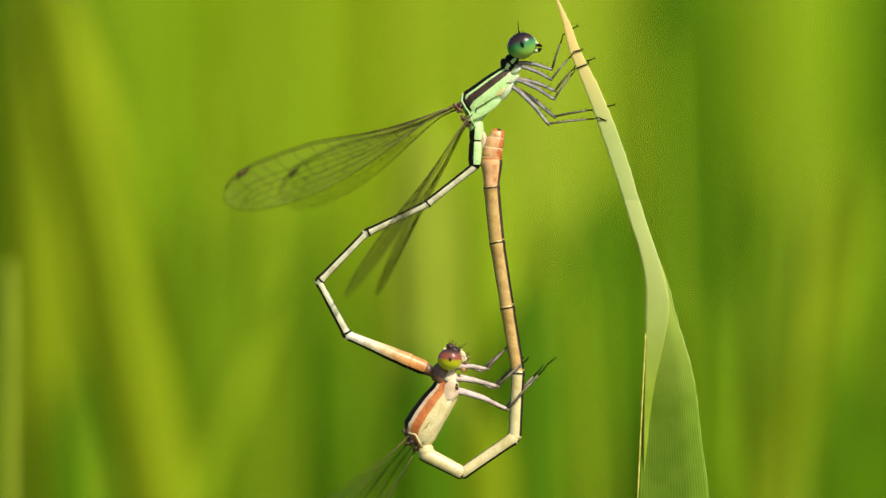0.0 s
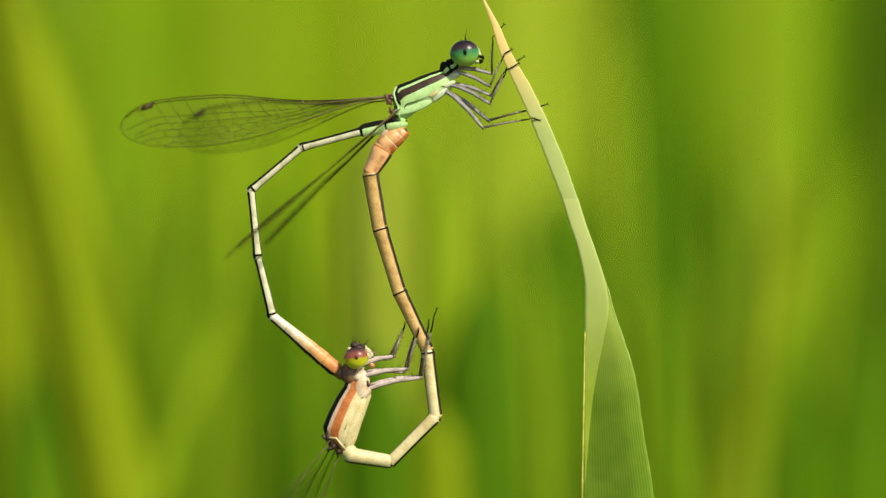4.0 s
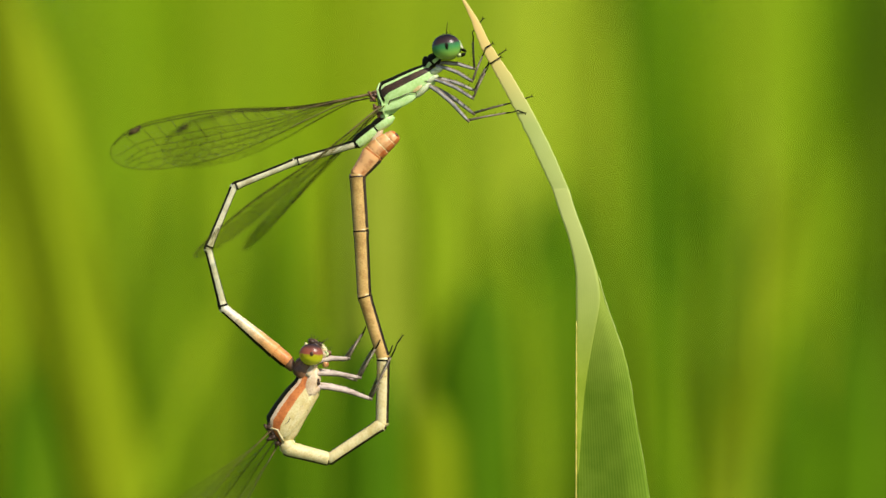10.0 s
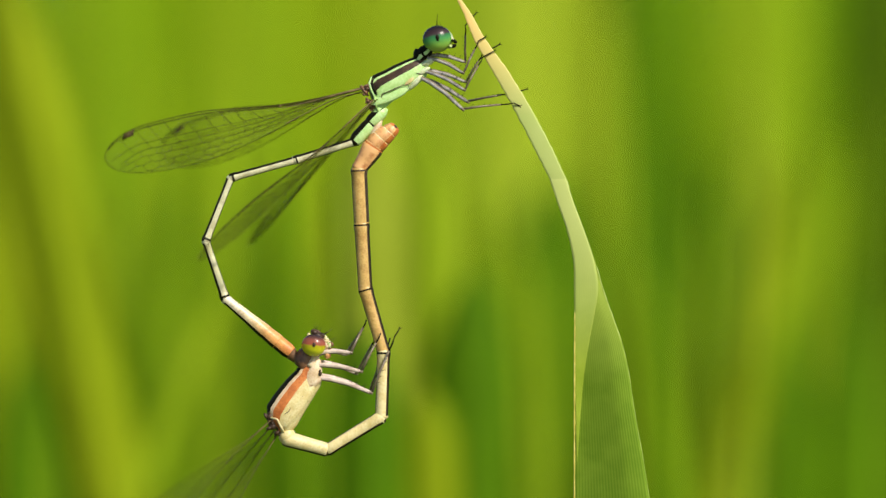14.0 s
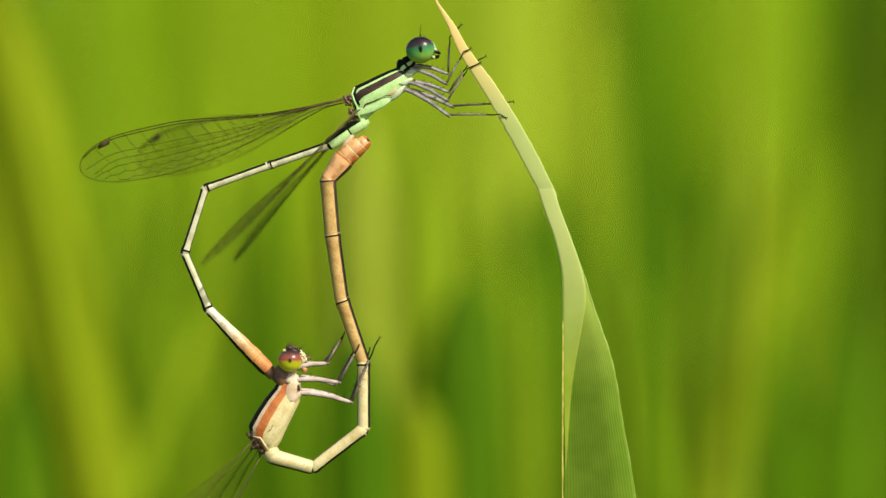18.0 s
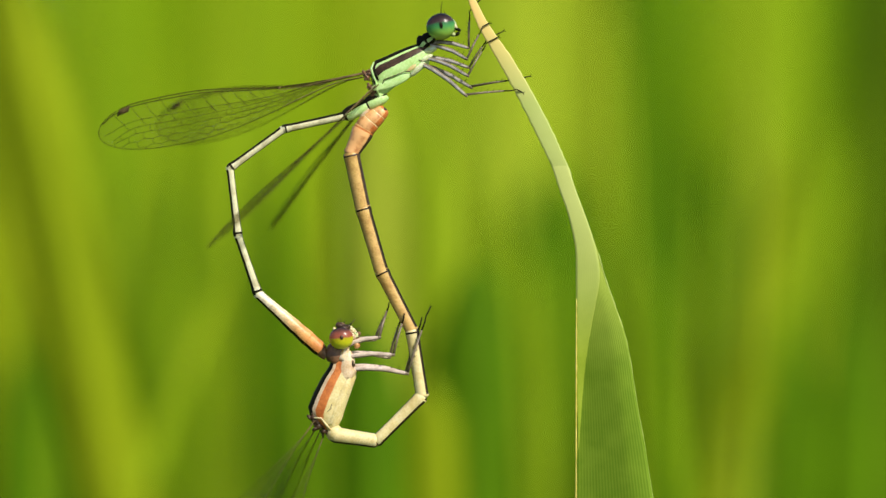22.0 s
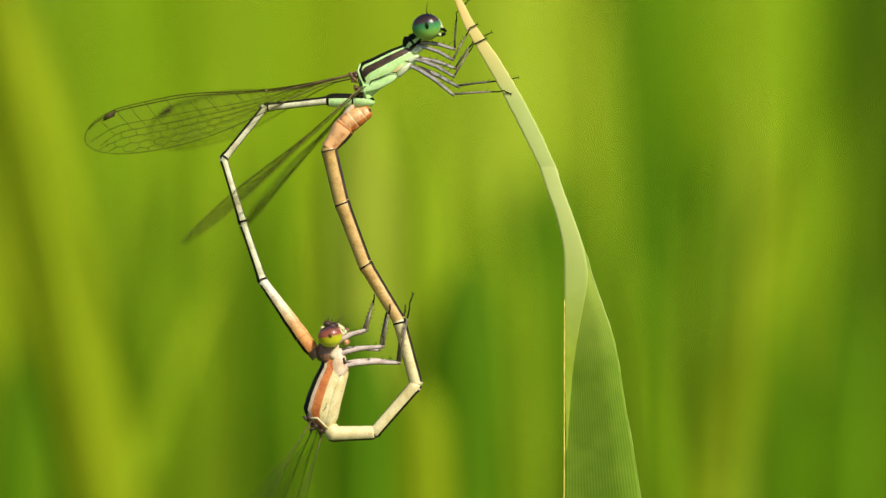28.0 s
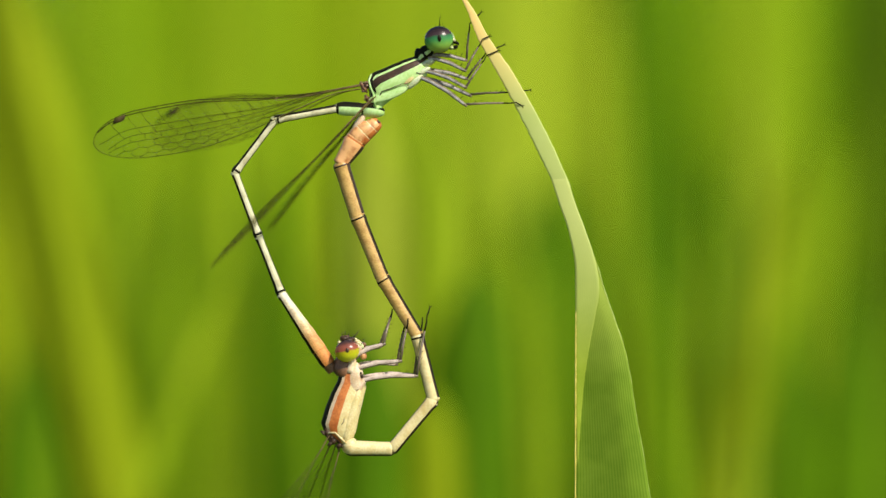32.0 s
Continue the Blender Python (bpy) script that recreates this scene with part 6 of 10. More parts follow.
    move(MOVING['fa2'], [(0, 3.12, -6.03, 27.24), (0.5, 3.58, -6, 31.22), (1, 3.66, -5.86, 36.31), (1.5, 3.73, -5.82, 41.31), (2, 3.67, -5.52, 26.04), (2.5, 3.48, -5.91, 35.15), (3, 3.51, -5.96, 29.07), (3.5, 3.67, -5.92, 29.33), (4, 3.52, -5.97, 26.68), (4.5, 3.5, -6, 27.08), (5.2, 3.71, -6.02, 29.38), (5.95, 3.68, -6.06, 29.32), (6.5, 3.67, -6.05, 29.56), (7, 3.71, -6.02, 29.38), (7.5, 3.69, -6.05, 27.68), (8, 3.68, -6.06, 29.32), (8.5, 3.61, -6.07, 30.05), (9, 3.7, -6.24, 33.06), (9.5, 3.7, -6.24, 31.62), (10, 3.71, -6.06, 28.58), (10.5, 3.68, -6.04, 30), (11, 3.69, -6.19, 32.47), (11.5, 3.72, -6.45, 35.86), (12, 3.66, -6.37, 33.92), (12.5, 3.67, -6.07, 29.83), (13, 3.64, -6.03, 30.4), (13.5, 3.7, -6.09, 30.72), (14, 3.71, -6.02, 29.82), (14.5, 3.74, -6.08, 29.74), (15.05, 3.65, -6.04, 29.35), (15.8, 3.71, -6.02, 29.82), (16.5, 3.73, -5.94, 29.17), (17, 3.65, -6.04, 29.35), (17.5, 3.66, -6.01, 29.21), (18, 3.55, -6.08, 26.62), (18.5, 3.56, -6, 26.74), (19, 3.56, -6.02, 27.47), (19.5, 3.64, -6.07, 29.88), (20, 3.78, -5.93, 29.84), (20.5, 3.6, -6.06, 29.63), (21, 3.56, -6.06, 28.61), (21.5, 3.55, -6.06, 28.57), (22, 3.6, -6.04, 28.58), (22.5, 3.72, -5.99, 30.59), (23, 3.61, -6.03, 29.56), (23.5, 3.5, -6.02, 29.26), (24, 3.62, -5.99, 30.14), (24.5, 3.59, -5.59, 22.56), (25.3, 3.72, -5.99, 30.59), (26.05, 3.74, -6.03, 29.42), (26.5, 3.64, -6.04, 28.64), (27, 3.67, -6.04, 28.59), (27.5, 3.68, -5.98, 28.72), (28, 3.74, -6.03, 29.42), (28.5, 3.75, -6.02, 28.92), (29, 3.69, -6.05, 28.93), (29.5, 3.68, -6.02, 28.92), (30, 3.76, -5.95, 29.06), (30.5, 3.67, -6.03, 28.26), (31, 3.64, -6.03, 28.22), (31.5, 3.63, -6.06, 27.5), (32, 3.62, -6.03, 28.01)])
    move(MOVING['fa3'], [(0, 6.84, -4.11, 39.44), (0.5, 7.24, -3.78, 40.01), (1, 7.04, -3.38, 36.31), (1.5, 6.95, -3, 32.57), (2, 7.44, -3.68, 42.14), (2.5, 6.91, -3.5, 35.15), (3, 7.18, -3.92, 41.73), (3.5, 7.34, -3.86, 41.88), (4, 7.28, -4.08, 45.09), (4.5, 7.22, -4.09, 44.75), (5.2, 7.33, -3.99, 47.85), (5.95, 7.31, -4.02, 46.31), (6.5, 7.3, -3.99, 47.21), (7, 7.33, -3.99, 47.85), (7.5, 7.39, -4.11, 46.73), (8, 7.31, -4.02, 46.31), (8.5, 7.19, -4, 47.4), (9, 7.19, -3.97, 48.06), (9.5, 7.25, -4.06, 47.3), (10, 7.39, -4.05, 46.74), (10.5, 7.31, -3.95, 46.94), (11, 7.19, -3.95, 48.89), (11.5, 7.11, -4.01, 49.39), (12, 7.12, -4.05, 47.05), (12.5, 7.28, -4, 46.46), (13, 7.23, -3.91, 47.51), (13.5, 7.27, -3.97, 47.47), (14, 7.3, -3.96, 47.83), (14.5, 7.34, -4.02, 47.97), (15.05, 7.25, -4.01, 47.2), (15.8, 7.3, -3.96, 47.83), (16.5, 7.36, -3.92, 47.21), (17, 7.25, -4.01, 47.2), (17.5, 7.33, -3.96, 46), (18, 7.31, -4.2, 45.45), (18.5, 7.34, -4.1, 45.32), (19, 7.29, -4.08, 45.98), (19.5, 7.28, -3.98, 46.37), (20, 7.41, -3.85, 48.22), (20.5, 7.23, -4, 45.38), (21, 7.25, -4.05, 45.23), (21.5, 7.23, -4.06, 45.12), (22, 7.29, -4.03, 46.71), (22.5, 7.3, -3.87, 47.75), (23, 7.24, -3.97, 47.22), (23.5, 7.16, -3.97, 46.44), (24, 7.24, -3.89, 47.2), (24.5, 7.45, -3.99, 45.65), (25.3, 7.3, -3.87, 47.75), (26.05, 7.39, -3.97, 45.72), (26.5, 7.32, -4.03, 45.61), (27, 7.34, -4.03, 46.5), (27.5, 7.32, -3.98, 47.81), (28, 7.39, -3.97, 45.72), (28.5, 7.43, -3.99, 46.38), (29, 7.37, -4.02, 45.7), (29.5, 7.36, -3.98, 44.42), (30, 7.41, -3.92, 46.66), (30.5, 7.38, -4.03, 45.73), (31, 7.34, -4.05, 45.13), (31.5, 7.36, -4.11, 44.76), (32, 7.35, -4.04, 44.95)])
    move(MOVING['fa4'], [(0, 10.09, -1.44, 38.95), (0.5, 10.52, -1.03, 39.42), (1, 10.42, -0.9, 37.11), (1.5, 10.55, -0.69, 40.35), (2, 10.57, -0.85, 38.77), (2.5, 10.34, -1.08, 35.57), (3, 10.33, -1.11, 35.68), (3.5, 10.47, -1.05, 34.85), (4, 10.24, -1.11, 36.35), (4.5, 10.19, -1.15, 36.78), (5.2, 10.1, -0.92, 32.02), (5.95, 10.18, -1.02, 31.02), (6.5, 10.12, -0.94, 31.66), (7, 10.1, -0.92, 32.02), (7.5, 10.23, -1.09, 31.32), (8, 10.18, -1.02, 31.02), (8.5, 9.98, -0.96, 33.56), (9, 9.96, -0.89, 33.26), (9.5, 10.05, -1.03, 32.82), (10, 10.25, -1.02, 32.71), (10.5, 10.15, -0.91, 33.47), (11, 9.91, -0.84, 34.09), (11.5, 9.81, -0.86, 35.68), (12, 9.94, -1.02, 33.7), (12.5, 10.14, -1, 32.44), (13, 10.05, -0.85, 35.4), (13.5, 10.07, -0.92, 34.51), (14, 10.07, -0.9, 35.03), (14.5, 10.11, -0.94, 33.07), (15.05, 10.09, -0.95, 33.62), (15.8, 10.07, -0.9, 35.03), (16.5, 10.2, -0.85, 36.21), (17, 10.09, -0.95, 33.62), (17.5, 10.27, -0.91, 36.29), (18, 10.27, -1.18, 34.62), (18.5, 10.33, -1.08, 35.04), (19, 10.23, -1.03, 35.5), (19.5, 10.2, -0.91, 35.57), (20, 10.21, -0.72, 36.93), (20.5, 10.19, -1, 35.18), (21, 10.24, -1.04, 35.23), (21.5, 10.2, -1.07, 32.68), (22, 10.19, -0.95, 36), (22.5, 10.11, -0.78, 36.49), (23, 10.09, -0.89, 35.95), (23.5, 10.06, -0.92, 34), (24, 10.1, -0.81, 34.39), (24.5, 10.39, -0.98, 34.58), (25.3, 10.11, -0.78, 36.49), (26.05, 10.33, -0.96, 34.9), (26.5, 10.27, -1.02, 35.63), (27, 10.22, -1, 35.91), (27.5, 10.1, -0.91, 36.27), (28, 10.33, -0.96, 34.9), (28.5, 10.34, -0.93, 36.96), (29, 10.3, -1.01, 35.7), (29.5, 10.37, -1.03, 35.17), (30, 10.28, -0.88, 34.88), (30.5, 10.33, -1.01, 35.7), (31, 10.31, -1.06, 34.14), (31.5, 10.36, -1.14, 32.99), (32, 10.35, -1.05, 35.84)])
    move(MOVING['fa5'], [(0, 13.33, 1.18, 35.47), (0.5, 13.74, 1.62, 37.41), (1, 13.73, 1.61, 27.98), (1.5, 13.74, 2.02, 31.98), (2, 13.81, 1.75, 34.06), (2.5, 13.72, 1.33, 33.44), (3, 13.72, 1.32, 32.09), (3.5, 13.88, 1.32, 24.02), (4, 13.59, 1.36, 29.33), (4.5, 13.52, 1.34, 30.57), (5.2, 13.59, 1.26, 35.93), (5.95, 13.71, 1.1, 26.52), (6.5, 13.62, 1.21, 34), (7, 13.59, 1.26, 35.93), (7.5, 13.76, 1.05, 33.55), (8, 13.71, 1.1, 26.52), (8.5, 13.4, 1.3, 31.26), (9, 13.39, 1.37, 31.39), (9.5, 13.52, 1.21, 32.77), (10, 13.73, 1.22, 33.56), (10.5, 13.58, 1.36, 28.7), (11, 13.3, 1.45, 33.21), (11.5, 13.13, 1.53, 35.98), (12, 13.35, 1.26, 34.6), (12.5, 13.6, 1.21, 28.25), (13, 13.42, 1.55, 33.56), (13.5, 13.47, 1.42, 33.79), (14, 13.45, 1.46, 34.51), (14.5, 13.58, 1.31, 34.31), (15.05, 13.51, 1.32, 25.78), (15.8, 13.45, 1.46, 34.51), (16.5, 13.53, 1.59, 34.46), (17, 13.51, 1.32, 25.78), (17.5, 13.64, 1.56, 31.56), (18, 13.7, 1.18, 31.47), (18.5, 13.76, 1.33, 32.66), (19, 13.63, 1.39, 32.87), (19.5, 13.58, 1.5, 27.31), (20, 13.52, 1.77, 32.02), (20.5, 13.59, 1.39, 33.63), (21, 13.65, 1.37, 32.8), (21.5, 13.68, 1.16, 24.48), (22, 13.56, 1.5, 31.66), (22.5, 13.42, 1.67, 34.59), (23, 13.45, 1.54, 33.93), (23.5, 13.5, 1.4, 33.26), (24, 13.51, 1.53, 26.79), (24.5, 13.82, 1.38, 30.9), (25.3, 13.42, 1.67, 34.59), (26.05, 13.73, 1.42, 27.78), (26.5, 13.65, 1.41, 34.08), (27, 13.58, 1.43, 34.51), (27.5, 13.41, 1.52, 36.24), (28, 13.73, 1.42, 27.78), (28.5, 13.67, 1.57, 34.53), (29, 13.68, 1.42, 35.97), (29.5, 13.79, 1.37, 34.88), (30, 13.67, 1.48, 28.65), (30.5, 13.71, 1.43, 33.87), (31, 13.76, 1.27, 35.36), (31.5, 13.85, 1.13, 33.8), (32, 13.74, 1.4, 31.18)])
    move(MOVING['fa6'], [(0, 16.16, 3.19, 29.54), (0.5, 16.5, 3.73, 27.57), (1, 16.79, 3.24, -6.86), (1.5, 16.71, 3.87, -6.47), (2, 16.7, 3.71, -3.82), (2.5, 16.63, 3.25, 11.57), (3, 16.68, 3.18, 15.25), (3.5, 17.04, 2.73, -19.02), (4, 16.64, 3.07, -9.72), (4.5, 16.52, 3.11, -5.88), (5.2, 16.38, 3.28, 0.45), (5.95, 16.78, 2.63, -22.87), (6.5, 16.47, 3.13, -10.92), (7, 16.38, 3.28, 0.45), (7.5, 16.64, 2.97, 4.4), (8, 16.78, 2.63, -22.87), (8.5, 16.34, 3.09, -14.37), (9, 16.33, 3.16, -12.55), (9.5, 16.41, 3.07, -0.33), (10, 16.59, 3.12, -8.39), (10.5, 16.6, 3.01, -19.67), (11, 16.17, 3.33, -11.29), (11.5, 15.9, 3.54, 0.09), (12, 16.19, 3.22, 1.48), (12.5, 16.62, 2.83, -18.78), (13, 16.3, 3.47, -12.03), (13.5, 16.32, 3.32, -12.2), (14, 16.28, 3.41, -2.63), (14.5, 16.42, 3.25, -7.38), (15.05, 16.62, 2.83, -21.31), (15.8, 16.28, 3.41, -2.63), (16.5, 16.37, 3.54, 3.44), (17, 16.62, 2.83, -21.31), (17.5, 16.6, 3.38, -11.87), (18, 16.64, 2.98, -13.23), (18.5, 16.68, 3.21, -4.21), (19, 16.53, 3.27, -3.9), (19.5, 16.64, 3.09, -18.89), (20, 16.44, 3.59, -9.21), (20.5, 16.46, 3.31, 3.35), (21, 16.58, 3.26, 6.7), (21.5, 16.81, 2.58, -21.11), (22, 16.51, 3.32, -9.12), (22.5, 16.25, 3.63, 0.89), (23, 16.32, 3.47, 8.37), (23.5, 16.41, 3.31, 17.33), (24, 16.59, 3.08, -23.44), (24.5, 16.8, 3.17, -4.08), (25.3, 16.25, 3.63, 0.89), (26.05, 16.81, 3.04, -23.07), (26.5, 16.55, 3.37, -11.51), (27, 16.45, 3.41, -5.03), (27.5, 16.2, 3.56, 1.17), (28, 16.81, 3.04, -23.07), (28.5, 16.55, 3.55, -11.65), (29, 16.5, 3.47, -3.71), (29.5, 16.65, 3.37, -2.6), (30, 16.7, 3.14, -22.83), (30.5, 16.62, 3.38, -12.27), (31, 16.61, 3.3, -1.42), (31.5, 16.75, 3.07, -9.19), (32, 16.73, 3.21, -20.22)])
    move(MOVING['fa7'], [(0, 17.78, 4.1, 19.96), (0.5, 18.15, 4.59, 27.18), (1, 18.64, 3.01, -20.55), (1.5, 18.55, 3.65, -22.04), (2, 18.55, 3.59, -16.95), (2.5, 18.45, 3.63, 1.22), (3, 18.48, 3.67, 3.49), (3.5, 18.79, 2.13, -33.68), (4, 18.47, 2.75, -25.89), (4.5, 18.37, 2.92, -19.69), (5.2, 18.23, 3.3, -10.78), (5.95, 18.49, 1.92, -36.48), (6.5, 18.29, 2.79, -25.44), (7, 18.23, 3.3, -10.78), (7.5, 18.49, 3.1, -6.84), (8, 18.49, 1.92, -36.48), (8.5, 18.14, 2.62, -30.29), (9, 18.14, 2.76, -25.95), (9.5, 18.27, 3.06, -10.98), (10, 18.43, 2.85, -16.18), (10.5, 18.35, 2.39, -33.34), (11, 18.0, 2.97, -26.65), (11.5, 17.76, 3.55, -11.42), (12, 18.04, 3.26, -9.14), (12.5, 18.38, 2.23, -30.99), (13, 18.12, 3.08, -26.88), (13.5, 18.14, 2.93, -22.6), (14, 18.13, 3.32, -11.03), (14.5, 18.26, 3.02, -19.37), (15.05, 18.35, 2.15, -35.95), (15.8, 18.13, 3.32, -11.03), (16.5, 18.22, 3.65, -6.42), (17, 18.35, 2.15, -35.95), (17.5, 18.41, 3.0, -25.25), (18, 18.45, 2.56, -20.05), (18.5, 18.53, 3.07, -7.75), (19, 18.38, 3.14, -13.67), (19.5, 18.4, 2.48, -34.19), (20, 18.27, 3.3, -22.13), (20.5, 18.32, 3.41, -3.32), (21, 18.42, 3.48, -0.44), (21.5, 18.54, 1.91, -34.39), (22, 18.34, 3.02, -21.28), (22.5, 18.11, 3.65, -8.14), (23, 18.16, 3.74, 2.41), (23.5, 18.19, 3.86, 6.92), (24, 18.29, 2.35, -37.03), (24.5, 18.65, 3.03, -17.27), (25.3, 18.11, 3.65, -8.14), (26.05, 18.52, 2.31, -37.63), (26.5, 18.37, 3.0, -24.46), (27, 18.31, 3.24, -13.1), (27.5, 18.06, 3.6, -10.6), (28, 18.52, 2.31, -37.63), (28.5, 18.36, 3.18, -23.91), (29, 18.36, 3.35, -11.93), (29.5, 18.51, 3.29, -11.97), (30, 18.41, 2.42, -38.43), (30.5, 18.43, 2.98, -25.29), (31, 18.47, 3.25, -7.39), (31.5, 18.59, 2.77, -18.75), (32, 18.48, 2.57, -32.62)])
    move_wing(MOVING['mw0'], [(0, -0.07, 0, -206.14, -25.8, 8), (0.5, -0.07, 0, -203.35, -23.8, 8), (1, -0.07, 0, -206.47, -21.7, 8), (1.5, -0.07, 0, -209.28, -19.6, 8), (2, -0.07, 0, -208.21, -17.5, 8), (2.5, -0.07, 0, -206.53, -17.3, 8), (3, -0.07, 0, -206.42, -17.2, 8), (3.5, -0.07, 0, -206.88, -16.4, 8), (4, -0.07, 0, -208.31, -15.6, 8), (4.5, -0.07, 0, -207.39, -15.8, 8), (5.2, -0.07, 0, -206.75, -16.1, 8), (5.95, -0.07, 0, -206.18, -16.5, 8), (6.5, -0.07, 0, -206.58, -16.7, 8), (7, -0.07, 0, -206.52, -17, 8), (7.5, -0.07, 0, -205.72, -14.1, 8), (8, -0.07, 0, -205.6, -11.2, 8), (8.5, -0.07, 0, -205.85, -15.8, 8), (9, -0.07, 0, -203.97, -20.3, 8), (9.5, -0.07, 0, -204.56, -18.4, 8), (10, -0.07, 0, -204.1, -16.4, 8), (10.5, -0.07, 0, -205.4, -18.7, 8), (11, -0.07, 0, -203.15, -20.9, 8), (11.5, -0.07, 0, -202.32, -18.9, 8), (12, -0.07, 0, -204.43, -17, 8), (12.5, -0.07, 0, -204.53, -16.4, 8), (13, -0.07, 0, -204.63, -15.7, 8), (13.5, -0.07, 0, -204.55, -16, 8), (14, -0.07, 0, -203.49, -16.2, 8), (14.5, -0.07, 0, -203.39, -16.5, 8), (15.05, -0.07, 0, -203.4, -16.8, 8), (15.8, -0.07, 0, -203.27, -17.2, 8), (16.5, -0.07, 0, -203.2, -17.6, 8), (17, -0.07, 0, -203.16, -17.9, 8), (17.5, -0.07, 0, -204.37, -11.8, 8), (18, -0.07, 0, -203.91, -5.7, 8), (18.5, -0.07, 0, -203.64, -7.9, 8), (19, -0.07, 0, -203.01, -10, 8), (19.5, -0.07, 0, -205.14, -12.4, 8), (20, -0.07, 0, -203.78, -14.7, 8), (20.5, -0.07, 0, -204.17, -11.2, 8), (21, -0.07, 0, -202.91, -7.6, 8), (21.5, -0.07, 0, -204.3, -8.6, 8), (22, -0.07, 0, -203.93, -9.6, 8), (22.5, -0.07, 0, -203.72, -10.4, 8), (23, -0.07, 0, -202.22, -11.1, 8), (23.5, -0.07, 0, -199.82, -12.7, 8), (24, -0.07, 0, -204.84, -14.3, 8), (24.5, -0.07, 0, -203.05, -13.7, 8), (25.3, -0.07, 0, -203.36, -12.8, 8), (26.05, -0.07, 0, -203.75, -11.9, 8), (26.5, -0.07, 0, -202.74, -11.4, 8), (27, -0.07, 0, -202.32, -10.8, 8), (27.5, -0.07, 0, -201.94, -8.9, 8), (28, -0.07, 0, -204.45, -6.9, 8), (28.5, -0.07, 0, -204.3, -6.3, 8), (29, -0.07, 0, -202.93, -5.7, 8), (29.5, -0.07, 0, -201.69, -10.4, 8), (30, -0.07, 0, -203, -15, 8), (30.5, -0.07, 0, -203.17, -10.7, 8), (31, -0.07, 0, -202.54, -6.4, 8), (31.5, -0.07, 0, -202.39, -6.1, 8), (32, -0.07, 0, -204, -5.7, 8)])
    move_wing(MOVING['mw1'], [(0, -0.07, 0, -203.01, 42.3, 8), (0.5, -0.07, 0, -200.25, 40.3, 8), (1, -0.07, 0, -203.41, 38.4, 8), (1.5, -0.07, 0, -204.51, 37.2, 8), (2, -0.07, 0, -205.74, 36, 8), (2.5, -0.07, 0, -204.69, 35.7, 8), (3, -0.07, 0, -204.47, 35.3, 8), (3.5, -0.07, 0, -204.64, 35.9, 8), (4, -0.07, 0, -206.85, 36.6, 8), (4.5, -0.07, 0, -206.29, 36.5, 8), (5.2, -0.07, 0, -207.06, 36.5, 8), (5.95, -0.07, 0, -205.46, 36.4, 8), (6.5, -0.07, 0, -206.46, 36.4, 8), (7, -0.07, 0, -206.44, 36.3, 8), (7.5, -0.07, 0, -205.85, 36, 8), (8, -0.07, 0, -205.13, 35.7, 8), (8.5, -0.07, 0, -206.42, 37, 8), (9, -0.07, 0, -204.72, 38.3, 8), (9.5, -0.07, 0, -204.44, 36.8, 8), (10, -0.07, 0, -204.14, 35.4, 8), (10.5, -0.07, 0, -204.9, 37.5, 8), (11, -0.07, 0, -203.79, 39.6, 8), (11.5, -0.07, 0, -203.17, 37.7, 8), (12, -0.07, 0, -204.65, 35.8, 8), (12.5, -0.07, 0, -204.54, 35.5, 8), (13, -0.07, 0, -205.45, 35.3, 8), (13.5, -0.07, 0, -204.96, 35.8, 8), (14, -0.07, 0, -203.7, 36.2, 8), (14.5, -0.07, 0, -203.5, 36.5, 8), (15.05, -0.07, 0, -203.67, 36.8, 8), (15.8, -0.07, 0, -203.36, 37.2, 8), (16.5, -0.07, 0, -203.39, 37.6, 8), (17, -0.07, 0, -203.3, 37.9, 8), (17.5, -0.07, 0, -204.66, 36.1, 8), (18, -0.07, 0, -203.86, 34.2, 8), (18.5, -0.07, 0, -203.65, 34.7, 8), (19, -0.07, 0, -203.01, 35.1, 8), (19.5, -0.07, 0, -205.86, 36, 8), (20, -0.07, 0, -204.53, 36.9, 8), (20.5, -0.07, 0, -204.87, 35, 8), (21, -0.07, 0, -203.76, 33.2, 8), (21.5, -0.07, 0, -204.42, 34.2, 8), (22, -0.07, 0, -204.45, 35.2, 8), (22.5, -0.07, 0, -204.64, 34.9, 8), (23, -0.07, 0, -203.24, 34.5, 8), (23.5, -0.07, 0, -200.84, 35.7, 8), (24, -0.07, 0, -205.76, 37, 8), (24.5, -0.07, 0, -203.78, 36.8, 8), (25.3, -0.07, 0, -204.06, 36.4, 8), (26.05, -0.07, 0, -203.94, 36, 8), (26.5, -0.07, 0, -203.64, 35.8, 8), (27, -0.07, 0, -202.88, 35.6, 8), (27.5, -0.07, 0, -202.83, 36, 8), (28, -0.07, 0, -204.24, 36.3, 8), (28.5, -0.07, 0, -204.57, 36.4, 8), (29, -0.07, 0, -203.25, 36.5, 8), (29.5, -0.07, 0, -202.28, 37.2, 8), (30, -0.07, 0, -204.28, 37.9, 8), (30.5, -0.07, 0, -204.36, 36, 8), (31, -0.07, 0, -203.26, 34.1, 8), (31.5, -0.07, 0, -202.81, 34.7, 8), (32, -0.07, 0, -205.09, 35.2, 8)])
